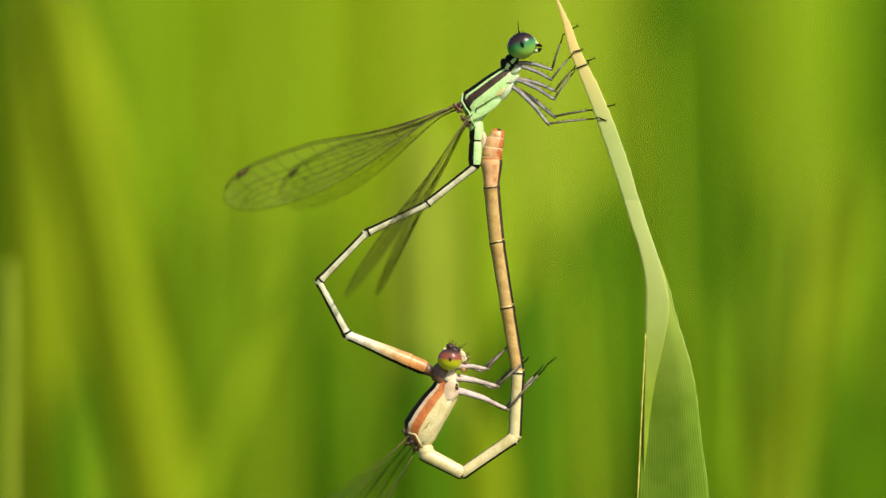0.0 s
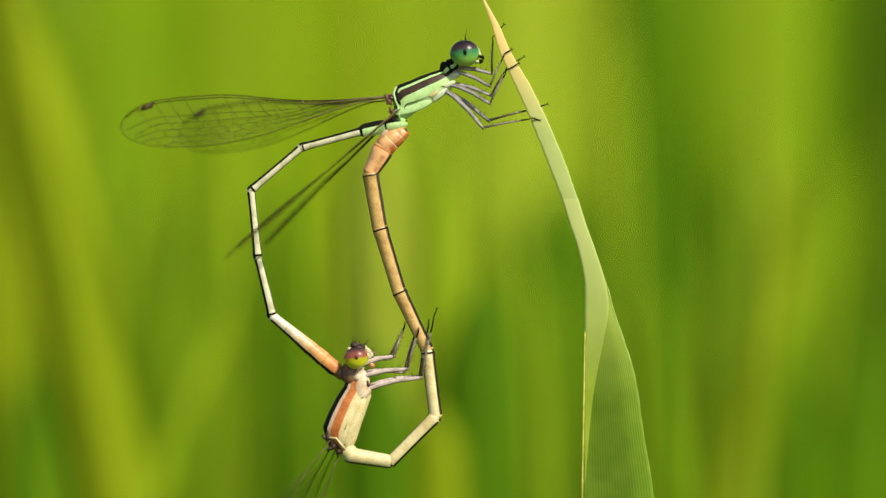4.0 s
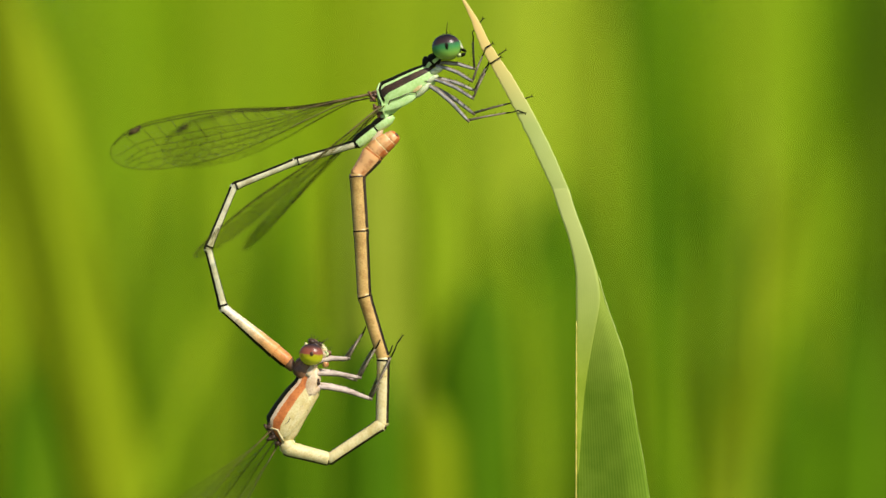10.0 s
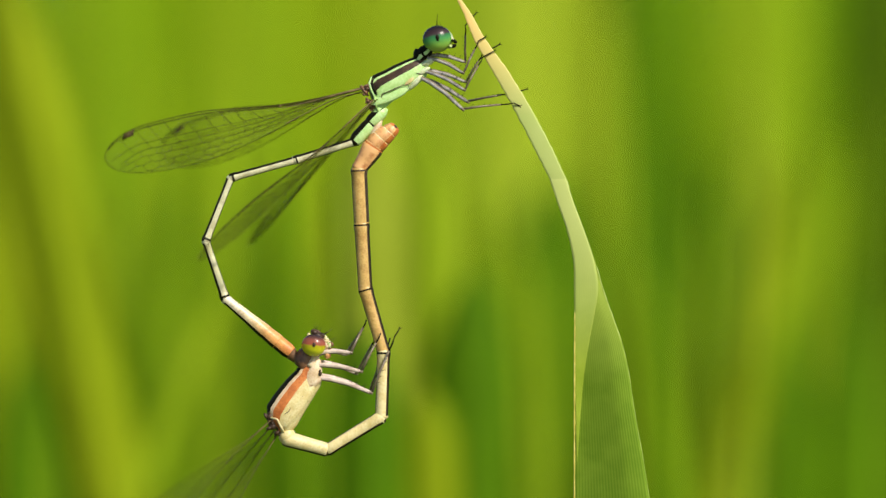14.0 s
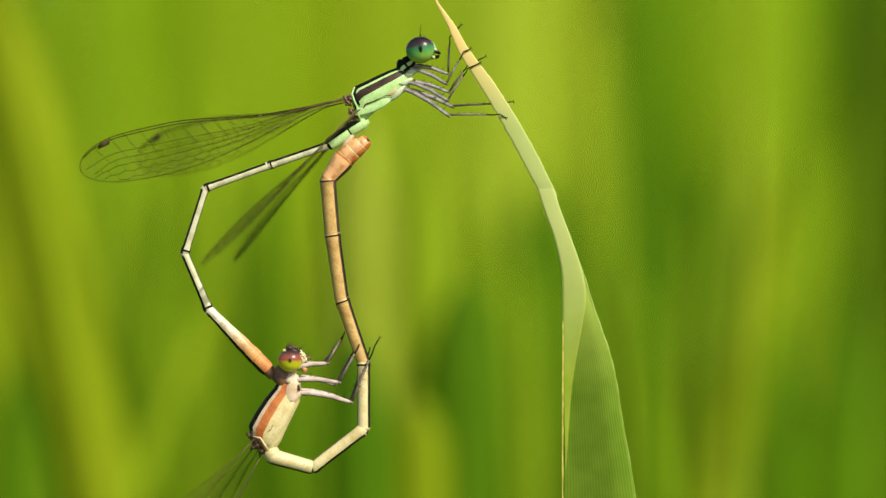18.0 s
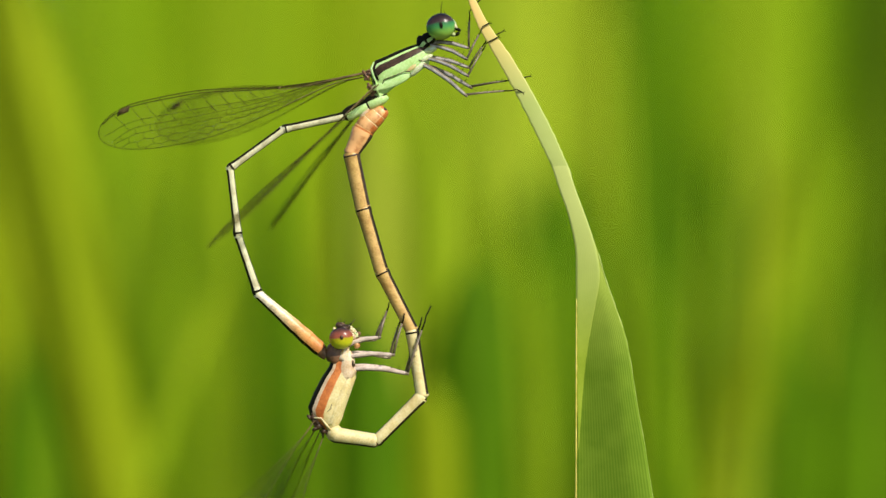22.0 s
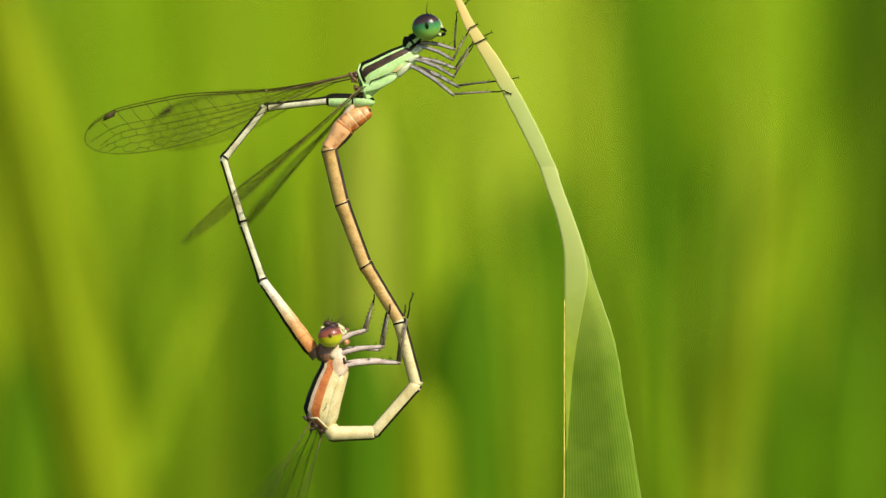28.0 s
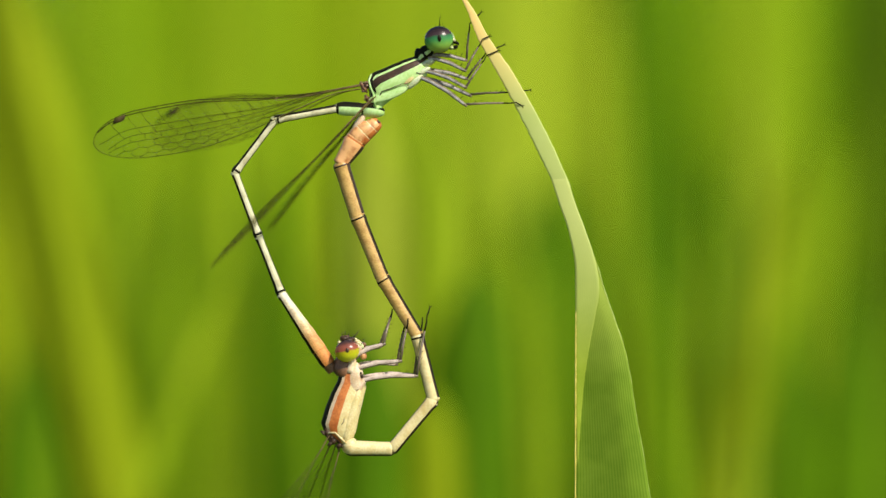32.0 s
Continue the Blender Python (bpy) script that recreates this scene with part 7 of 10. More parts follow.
    move_wing(MOVING['mw2'], [(0, 0, -0.86, -169.9, -32.1, 75.4), (0.5, 0, -0.86, -173.68, -31.5, 77.7), (1, 0, -0.86, -172.5, -30.9, 79.9), (1.5, 0, -0.86, -171.57, -29.6, 81.5), (2, 0, -0.86, -173.73, -28.3, 83), (2.5, 0, -0.86, -174.85, -24.9, 78.9), (3, 0, -0.86, -178.06, -21.5, 74.9), (3.5, 0, -0.86, -178.13, -25.1, 79.9), (4, 0, -0.86, -170.67, -28.8, 85), (4.5, 0, -0.86, -171.71, -28.2, 83.1), (5.2, 0, -0.86, -175.59, -27.4, 80.5), (5.95, 0, -0.86, -177.83, -26.6, 77.7), (6.5, 0, -0.86, -173.97, -26, 75.6), (7, 0, -0.86, -176.32, -25.4, 73.8), (7.5, 0, -0.86, -175.63, -24.9, 74.6), (8, 0, -0.86, -177.79, -24.3, 75.4), (8.5, 0, -0.86, -171.21, -26.2, 80.6), (9, 0, -0.86, -170.68, -28.1, 86), (9.5, 0, -0.86, -173.36, -25.8, 77.6), (10, 0, -0.86, -175.56, -23.4, 69.6), (10.5, 0, -0.86, -175.82, -25.2, 70.9), (11, 0, -0.86, -174.13, -27, 72.2), (11.5, 0, -0.86, -173.09, -25.4, 72.2), (12, 0, -0.86, -175.24, -23.8, 72.2), (12.5, 0, -0.86, -175.42, -26.2, 76), (13, 0, -0.86, -169.6, -28.6, 79.9), (13.5, 0, -0.86, -171.83, -26.9, 74.7), (14, 0, -0.86, -173.91, -25.1, 69.6), (14.5, 0, -0.86, -175.61, -24.9, 69.5), (15.05, 0, -0.86, -174.92, -24.7, 69.4), (15.8, 0, -0.86, -173.66, -24.5, 69.3), (16.5, 0, -0.86, -175.1, -24.2, 69.1), (17, 0, -0.86, -174.65, -24, 69.1), (17.5, 0, -0.86, -169.96, -28.3, 73.4), (18, 0, -0.86, -170.23, -32.6, 77.9), (18.5, 0, -0.86, -172.21, -27, 76.4), (19, 0, -0.86, -172.57, -21.3, 74.9), (19.5, 0, -0.86, -170.76, -24.5, 78.9), (20, 0, -0.86, -169.49, -27.6, 83), (20.5, 0, -0.86, -173.69, -22.9, 73.2), (21, 0, -0.86, -175.96, -18.2, 64.1), (21.5, 0, -0.86, -173.88, -22.2, 72.3), (22, 0, -0.86, -169.55, -26.2, 81), (22.5, 0, -0.86, -174.78, -22.3, 69.7), (23, 0, -0.86, -176.62, -18.4, 59.6), (23.5, 0, -0.86, -175.62, -24, 71.1), (24, 0, -0.86, -167.45, -29.6, 84), (24.5, 0, -0.86, -169.02, -28.8, 82.8), (25.3, 0, -0.86, -174.09, -27.6, 80.9), (26.05, 0, -0.86, -172.79, -26.5, 79.1), (26.5, 0, -0.86, -168.77, -25.8, 78.1), (27, 0, -0.86, -169.42, -25, 76.9), (27.5, 0, -0.86, -171.32, -24.6, 76.2), (28, 0, -0.86, -173.84, -24.1, 75.4), (28.5, 0, -0.86, -171.01, -22.6, 73.8), (29, 0, -0.86, -172.06, -21.1, 72.2), (29.5, 0, -0.86, -171.9, -25, 74.5), (30, 0, -0.86, -168.45, -28.8, 76.9), (30.5, 0, -0.86, -168.88, -22.9, 72.9), (31, 0, -0.86, -174.74, -17.1, 69.1), (31.5, 0, -0.86, -174.74, -21.4, 75.9), (32, 0, -0.86, -166.31, -25.8, 83)])
    move_wing(MOVING['mw3'], [(0, 0, -0.86, -164.31, 41.5, 77.9), (0.5, 0, -0.86, -167.68, 41.7, 79.2), (1, 0, -0.86, -166.11, 42, 80.6), (1.5, 0, -0.86, -164.77, 42.7, 81.5), (2, 0, -0.86, -166.53, 43.4, 82.3), (2.5, 0, -0.86, -166.55, 42.6, 79.9), (3, 0, -0.86, -168.67, 41.8, 77.6), (3.5, 0, -0.86, -168.77, 43.2, 80.5), (4, 0, -0.86, -168.34, 44.5, 83.5), (4.5, 0, -0.86, -168.75, 44.8, 82.4), (5.2, 0, -0.86, -171.74, 45.3, 80.9), (5.95, 0, -0.86, -173.03, 45.7, 79.2), (6.5, 0, -0.86, -168.48, 46.1, 78.1), (7, 0, -0.86, -170.2, 46.4, 76.9), (7.5, 0, -0.86, -168.98, 46.8, 77.4), (8, 0, -0.86, -170.61, 47.2, 77.9), (8.5, 0, -0.86, -169.39, 47.2, 81), (9, 0, -0.86, -168.22, 47.3, 84.1), (9.5, 0, -0.86, -169.28, 44.1, 79.3), (10, 0, -0.86, -171, 40.9, 74.5), (10.5, 0, -0.86, -171.19, 44.2, 75.3), (11, 0, -0.86, -169.42, 47.5, 76.1), (11.5, 0, -0.86, -168.35, 46, 76.1), (12, 0, -0.86, -170.48, 44.4, 76.1), (12.5, 0, -0.86, -172.69, 46.2, 78.3), (13, 0, -0.86, -168.89, 48, 80.6), (13.5, 0, -0.86, -169.62, 46, 77.5), (14, 0, -0.86, -170.19, 44, 74.5), (14.5, 0, -0.86, -171.54, 44.4, 74.5), (15.05, 0, -0.86, -170.44, 44.7, 74.4), (15.8, 0, -0.86, -168.66, 45.2, 74.4), (16.5, 0, -0.86, -169.59, 45.7, 74.3), (17, 0, -0.86, -167.36, 46, 74.2), (17.5, 0, -0.86, -164.94, 44.3, 76.8), (18, 0, -0.86, -167.46, 42.7, 79.4), (18.5, 0, -0.86, -170.68, 40.8, 78.4), (19, 0, -0.86, -172.27, 38.8, 77.6), (19.5, 0, -0.86, -163.39, 44.4, 79.9), (20, 0, -0.86, -163.55, 49.9, 82.3), (20.5, 0, -0.86, -169.32, 49.8, 76.9), (21, 0, -0.86, -169.33, 49.7, 71.5), (21.5, 0, -0.86, -167.24, 49.3, 76.2), (22, 0, -0.86, -162.9, 49, 81.1), (22.5, 0, -0.86, -168.16, 46.4, 75), (23, 0, -0.86, -170.03, 43.9, 68.9), (23.5, 0, -0.86, -169.67, 47.3, 75.8), (24, 0, -0.86, -162.14, 50.7, 83), (24.5, 0, -0.86, -161.4, 49.9, 82.3), (25.3, 0, -0.86, -168.39, 48.7, 81.1), (26.05, 0, -0.86, -168.88, 47.5, 80.1), (26.5, 0, -0.86, -165.94, 46.8, 79.5), (27, 0, -0.86, -166.29, 46, 78.8), (27.5, 0, -0.86, -167.1, 45.9, 78.3), (28, 0, -0.86, -168.53, 45.9, 77.9), (28.5, 0, -0.86, -165.67, 45.6, 76.9), (29, 0, -0.86, -166.7, 45.3, 76.1), (29.5, 0, -0.86, -168.89, 49.3, 77.4), (30, 0, -0.86, -167.8, 53.4, 78.8), (30.5, 0, -0.86, -166.16, 48, 76.5), (31, 0, -0.86, -169.94, 42.6, 74.2), (31.5, 0, -0.86, -171.17, 47.3, 78.3), (32, 0, -0.86, -163.98, 51.9, 82.3)])
    move(MOVING['ml0a'], [(0, 4.22, -0.7, -64.31), (0.5, 4.22, -0.7, -62.99), (1, 4.22, -0.7, -62.89), (1.5, 4.22, -0.7, -53.88), (2, 4.22, -0.7, -53.48), (2.5, 4.22, -0.7, -53.46), (3, 4.22, -0.7, -56.5), (3.5, 4.22, -0.7, -55.36), (4, 4.22, -0.7, -51.82), (4.5, 4.22, -0.7, -54.25), (5.2, 4.22, -0.7, -55.96), (5.95, 4.22, -0.7, -55.28), (6.5, 4.22, -0.7, -54.09), (7, 4.22, -0.7, -56.25), (7.5, 4.22, -0.7, -55.28), (8, 4.22, -0.7, -54.77), (8.5, 4.22, -0.7, -53.47), (9, 4.22, -0.7, -55.62), (9.5, 4.22, -0.7, -54.94), (10, 4.22, -0.7, -55.32), (10.5, 4.22, -0.7, -53.32), (11, 4.22, -0.7, -54.94), (11.5, 4.22, -0.7, -56.56), (12, 4.22, -0.7, -56.35), (12.5, 4.22, -0.7, -58.08), (13, 4.22, -0.7, -53.05), (13.5, 4.22, -0.7, -56.39), (14, 4.22, -0.7, -57.24), (14.5, 4.22, -0.7, -56.87), (15.05, 4.22, -0.7, -57.9), (15.8, 4.22, -0.7, -57.74), (16.5, 4.22, -0.7, -55.09), (17, 4.22, -0.7, -59.08), (17.5, 4.22, -0.7, -52.38), (18, 4.22, -0.7, -56.53), (18.5, 4.22, -0.7, -56.07), (19, 4.22, -0.7, -55.88), (19.5, 4.22, -0.7, -53.71), (20, 4.22, -0.7, -53.73), (20.5, 4.22, -0.7, -54.68), (21, 4.22, -0.7, -53.67), (21.5, 4.22, -0.7, -56.42), (22, 4.22, -0.7, -52.69), (22.5, 4.22, -0.7, -56.53), (23, 4.22, -0.7, -54.67), (23.5, 4.22, -0.7, -54.46), (24, 4.22, -0.7, -54.73), (24.5, 4.22, -0.7, -52.36), (25.3, 4.22, -0.7, -56.61), (26.05, 4.22, -0.7, -54.99), (26.5, 4.22, -0.7, -54.02), (27, 4.22, -0.7, -54.43), (27.5, 4.22, -0.7, -55.96), (28, 4.22, -0.7, -54.07), (28.5, 4.22, -0.7, -52.28), (29, 4.22, -0.7, -54.02), (29.5, 4.22, -0.7, -53.33), (30, 4.22, -0.7, -53.4), (30.5, 4.22, -0.7, -53), (31, 4.22, -0.7, -51.74), (31.5, 4.22, -0.7, -53.41), (32, 4.22, -0.7, -50.03)])
    move(MOVING['ml0b'], [(0, 5.25, -2.83, 6.17), (0.5, 5.29, -2.81, 7.49), (1, 5.3, -2.81, 16.2), (1.5, 5.61, -2.61, 30.98), (2, 5.63, -2.6, 29.92), (2.5, 5.63, -2.6, 32.5), (3, 5.52, -2.67, 26.64), (3.5, 5.56, -2.65, 28.71), (4, 5.68, -2.56, 34.47), (4.5, 5.6, -2.62, 32.81), (5.2, 5.54, -2.66, 32.58), (5.95, 5.57, -2.64, 35.01), (6.5, 5.61, -2.62, 37.45), (7, 5.53, -2.67, 35.34), (7.5, 5.57, -2.64, 34.8), (8, 5.58, -2.63, 35.25), (8.5, 5.63, -2.6, 39.71), (9, 5.56, -2.65, 38.56), (9.5, 5.58, -2.64, 34.94), (10, 5.57, -2.65, 34.59), (10.5, 5.63, -2.6, 33.59), (11, 5.58, -2.64, 39.41), (11.5, 5.52, -2.67, 36.22), (12, 5.53, -2.67, 31.1), (12.5, 5.47, -2.71, 28.9), (13, 5.64, -2.59, 33.78), (13.5, 5.53, -2.67, 30), (14, 5.5, -2.69, 29.28), (14.5, 5.51, -2.68, 29.81), (15.05, 5.48, -2.7, 28.78), (15.8, 5.48, -2.7, 29.15), (16.5, 5.57, -2.64, 32.25), (17, 5.43, -2.73, 32.36), (17.5, 5.66, -2.57, 29.98), (18, 5.52, -2.67, 26.88), (18.5, 5.54, -2.66, 26.62), (19, 5.55, -2.66, 28.06), (19.5, 5.62, -2.61, 31.08), (20, 5.62, -2.61, 32.81), (20.5, 5.59, -2.63, 27.42), (21, 5.62, -2.61, 28.71), (21.5, 5.53, -2.67, 27.51), (22, 5.65, -2.58, 30.65), (22.5, 5.52, -2.67, 29.41), (23, 5.59, -2.63, 28.74), (23.5, 5.59, -2.63, 28.25), (24, 5.59, -2.63, 29.41), (24.5, 5.66, -2.57, 26.25), (25.3, 5.52, -2.68, 23.02), (26.05, 5.58, -2.64, 26.62), (26.5, 5.61, -2.61, 28.68), (27, 5.6, -2.62, 25.62), (27.5, 5.54, -2.66, 30.3), (28, 5.61, -2.62, 27.72), (28.5, 5.67, -2.57, 28.75), (29, 5.61, -2.61, 26.16), (29.5, 5.63, -2.6, 27.07), (30, 5.63, -2.6, 31.62), (30.5, 5.64, -2.59, 27.81), (31, 5.68, -2.56, 24.77), (31.5, 5.63, -2.6, 23.13), (32, 5.74, -2.51, 28.39)])
    move(MOVING['fl0a'], [(0, 4.95, -0.49, -58.71), (0.5, 4.95, -0.49, -47.74), (1, 4.95, -0.49, -50.79), (1.5, 4.95, -0.49, -48.97), (2, 4.95, -0.49, -42.63), (2.5, 4.95, -0.49, -52.44), (3, 4.95, -0.49, -50.79), (3.5, 4.95, -0.49, -45.67), (4, 4.95, -0.49, -51.42), (4.5, 4.95, -0.49, -52.8), (5.2, 4.95, -0.49, -52.51), (5.95, 4.95, -0.49, -51.39), (6.5, 4.95, -0.49, -52.74), (7, 4.95, -0.49, -52.51), (7.5, 4.95, -0.49, -49.44), (8, 4.95, -0.49, -51.39), (8.5, 4.95, -0.49, -56.05), (9, 4.95, -0.49, -56.67), (9.5, 4.95, -0.49, -54.59), (10, 4.95, -0.49, -49.36), (10.5, 4.95, -0.49, -52.09), (11, 4.95, -0.49, -57.24), (11.5, 4.95, -0.49, -60.33), (12, 4.95, -0.49, -58.16), (12.5, 4.95, -0.49, -52.61), (13, 4.95, -0.49, -54.69), (13.5, 4.95, -0.49, -53.8), (14, 4.95, -0.49, -53.2), (14.5, 4.95, -0.49, -52.25), (15.05, 4.95, -0.49, -54.18), (15.8, 4.95, -0.49, -53.2), (16.5, 4.95, -0.49, -50.71), (17, 4.95, -0.49, -54.18), (17.5, 4.95, -0.49, -50.51), (18, 4.95, -0.49, -50.72), (18.5, 4.95, -0.49, -49.59), (19, 4.95, -0.49, -51.81), (19.5, 4.95, -0.49, -52.49), (20, 4.95, -0.49, -49.97), (20.5, 4.95, -0.49, -52.94), (21, 4.95, -0.49, -52.25), (21.5, 4.95, -0.49, -53), (22, 4.95, -0.49, -52.6), (22.5, 4.95, -0.49, -52.9), (23, 4.95, -0.49, -54.46), (23.5, 4.95, -0.49, -56.14), (24, 4.95, -0.49, -54.22), (24.5, 4.95, -0.49, -45.9), (25.3, 4.95, -0.49, -52.9), (26.05, 4.95, -0.49, -48.3), (26.5, 4.95, -0.49, -50.53), (27, 4.95, -0.49, -50.78), (27.5, 4.95, -0.49, -52.61), (28, 4.95, -0.49, -48.3), (28.5, 4.95, -0.49, -47.74), (29, 4.95, -0.49, -49.03), (29.5, 4.95, -0.49, -47.59), (30, 4.95, -0.49, -48.44), (30.5, 4.95, -0.49, -48.63), (31, 4.95, -0.49, -49.29), (31.5, 4.95, -0.49, -47.99), (32, 4.95, -0.49, -48.67)])
    move(MOVING['fl0b'], [(0, 6.09, -2.36, -13.09), (0.5, 6.42, -2.11, -8.24), (1, 6.33, -2.18, 4.13), (1.5, 6.39, -2.14, 12.66), (2, 6.56, -1.97, -1.24), (2.5, 6.28, -2.22, 7.98), (3, 6.33, -2.18, 2.52), (3.5, 6.48, -2.05, 0.64), (4, 6.31, -2.2, 0.53), (4.5, 6.27, -2.23, 0.89), (5.2, 6.28, -2.22, 5.21), (5.95, 6.32, -2.2, 2.9), (6.5, 6.27, -2.23, 4.87), (7, 6.28, -2.22, 5.21), (7.5, 6.37, -2.15, -0.52), (8, 6.32, -2.2, 2.9), (8.5, 6.17, -2.3, 6.79), (9, 6.15, -2.32, 8.25), (9.5, 6.22, -2.27, 4.15), (10, 6.38, -2.15, 0.92), (10.5, 6.29, -2.22, 5.47), (11, 6.13, -2.33, 9.34), (11.5, 6.03, -2.39, 9.82), (12, 6.1, -2.35, 6.46), (12.5, 6.28, -2.23, 4.09), (13, 6.21, -2.27, 8.23), (13.5, 6.24, -2.25, 6.21), (14, 6.26, -2.24, 6.27), (14.5, 6.29, -2.22, 4.34), (15.05, 6.23, -2.26, 5.24), (15.8, 6.26, -2.24, 6.27), (16.5, 6.34, -2.18, 5.5), (17, 6.23, -2.26, 5.24), (17.5, 6.34, -2.18, 3.72), (18, 6.34, -2.18, -2.71), (18.5, 6.37, -2.15, -0.95), (19, 6.3, -2.21, 1.43), (19.5, 6.28, -2.22, 4.68), (20, 6.36, -2.16, 7.32), (20.5, 6.27, -2.23, 3.82), (21, 6.29, -2.22, 2.07), (21.5, 6.27, -2.24, 2.12), (22, 6.28, -2.23, 3.53), (22.5, 6.27, -2.23, 8.41), (23, 6.22, -2.27, 6.46), (23.5, 6.17, -2.31, 6.93), (24, 6.23, -2.26, 8.35), (24.5, 6.47, -2.06, -0.27), (25.3, 6.27, -2.23, 8.41), (26.05, 6.41, -2.12, 1.77), (26.5, 6.34, -2.18, 1.68), (27, 6.33, -2.18, 2.2), (27.5, 6.28, -2.23, 5.38), (28, 6.41, -2.12, 1.77), (28.5, 6.42, -2.11, 1.25), (29, 6.38, -2.14, 0.99), (29.5, 6.43, -2.1, 0.31), (30, 6.4, -2.13, 3.61), (30.5, 6.4, -2.13, 0.43), (31, 6.38, -2.15, 0.03), (31.5, 6.41, -2.11, -2.64), (32, 6.4, -2.13, -0.26)])
    move(MOVING['ml1a'], [(0, 4.33, -0.52, -52.28), (0.5, 4.33, -0.52, -48.3), (1, 4.33, -0.52, -49.19), (1.5, 4.33, -0.52, -39.32), (2, 4.33, -0.52, -39.04), (2.5, 4.33, -0.52, -37.33), (3, 4.33, -0.52, -41.55), (3.5, 4.33, -0.52, -40.86), (4, 4.33, -0.52, -35.87), (4.5, 4.33, -0.52, -38.81), (5.2, 4.33, -0.52, -40.47), (5.95, 4.33, -0.52, -39.19), (6.5, 4.33, -0.52, -37.43), (7, 4.33, -0.52, -39.84), (7.5, 4.33, -0.52, -39.26), (8, 4.33, -0.52, -38.92), (8.5, 4.33, -0.52, -36.17), (9, 4.33, -0.52, -38.68), (9.5, 4.33, -0.52, -39.01), (10, 4.33, -0.52, -39.59), (10.5, 4.33, -0.52, -38.2), (11, 4.33, -0.52, -37.55), (11.5, 4.33, -0.52, -40.59), (12, 4.33, -0.52, -41.89), (12.5, 4.33, -0.52, -44.71), (13, 4.33, -0.52, -38.22), (13.5, 4.33, -0.52, -42.73), (14, 4.33, -0.52, -43.55), (14.5, 4.33, -0.52, -42.92), (15.05, 4.33, -0.52, -44.07), (15.8, 4.33, -0.52, -43.7), (16.5, 4.33, -0.52, -40.29), (17, 4.33, -0.52, -43.91), (17.5, 4.33, -0.52, -39.12), (18, 4.33, -0.52, -44.54), (18.5, 4.33, -0.52, -43.89), (19, 4.33, -0.52, -42.74), (19.5, 4.33, -0.52, -40.05), (20, 4.33, -0.52, -39.41), (20.5, 4.33, -0.52, -41.97), (21, 4.33, -0.52, -40.03), (21.5, 4.33, -0.52, -43.37), (22, 4.33, -0.52, -39.1), (22.5, 4.33, -0.52, -42.6), (23, 4.33, -0.52, -40.83), (23.5, 4.33, -0.52, -38.98), (24, 4.33, -0.52, -40.75), (24.5, 4.33, -0.52, -40.19), (25.3, 4.33, -0.52, -45.14), (26.05, 4.33, -0.52, -42.71), (26.5, 4.33, -0.52, -41.28), (27, 4.33, -0.52, -42.65), (27.5, 4.33, -0.52, -41.82), (28, 4.33, -0.52, -41.32), (28.5, 4.33, -0.52, -39.28), (29, 4.33, -0.52, -41.96), (29.5, 4.33, -0.52, -40.73), (30, 4.33, -0.52, -39.52), (30.5, 4.33, -0.52, -40.53), (31, 4.33, -0.52, -40.29), (31.5, 4.33, -0.52, -42.29), (32, 4.33, -0.52, -37.66)])
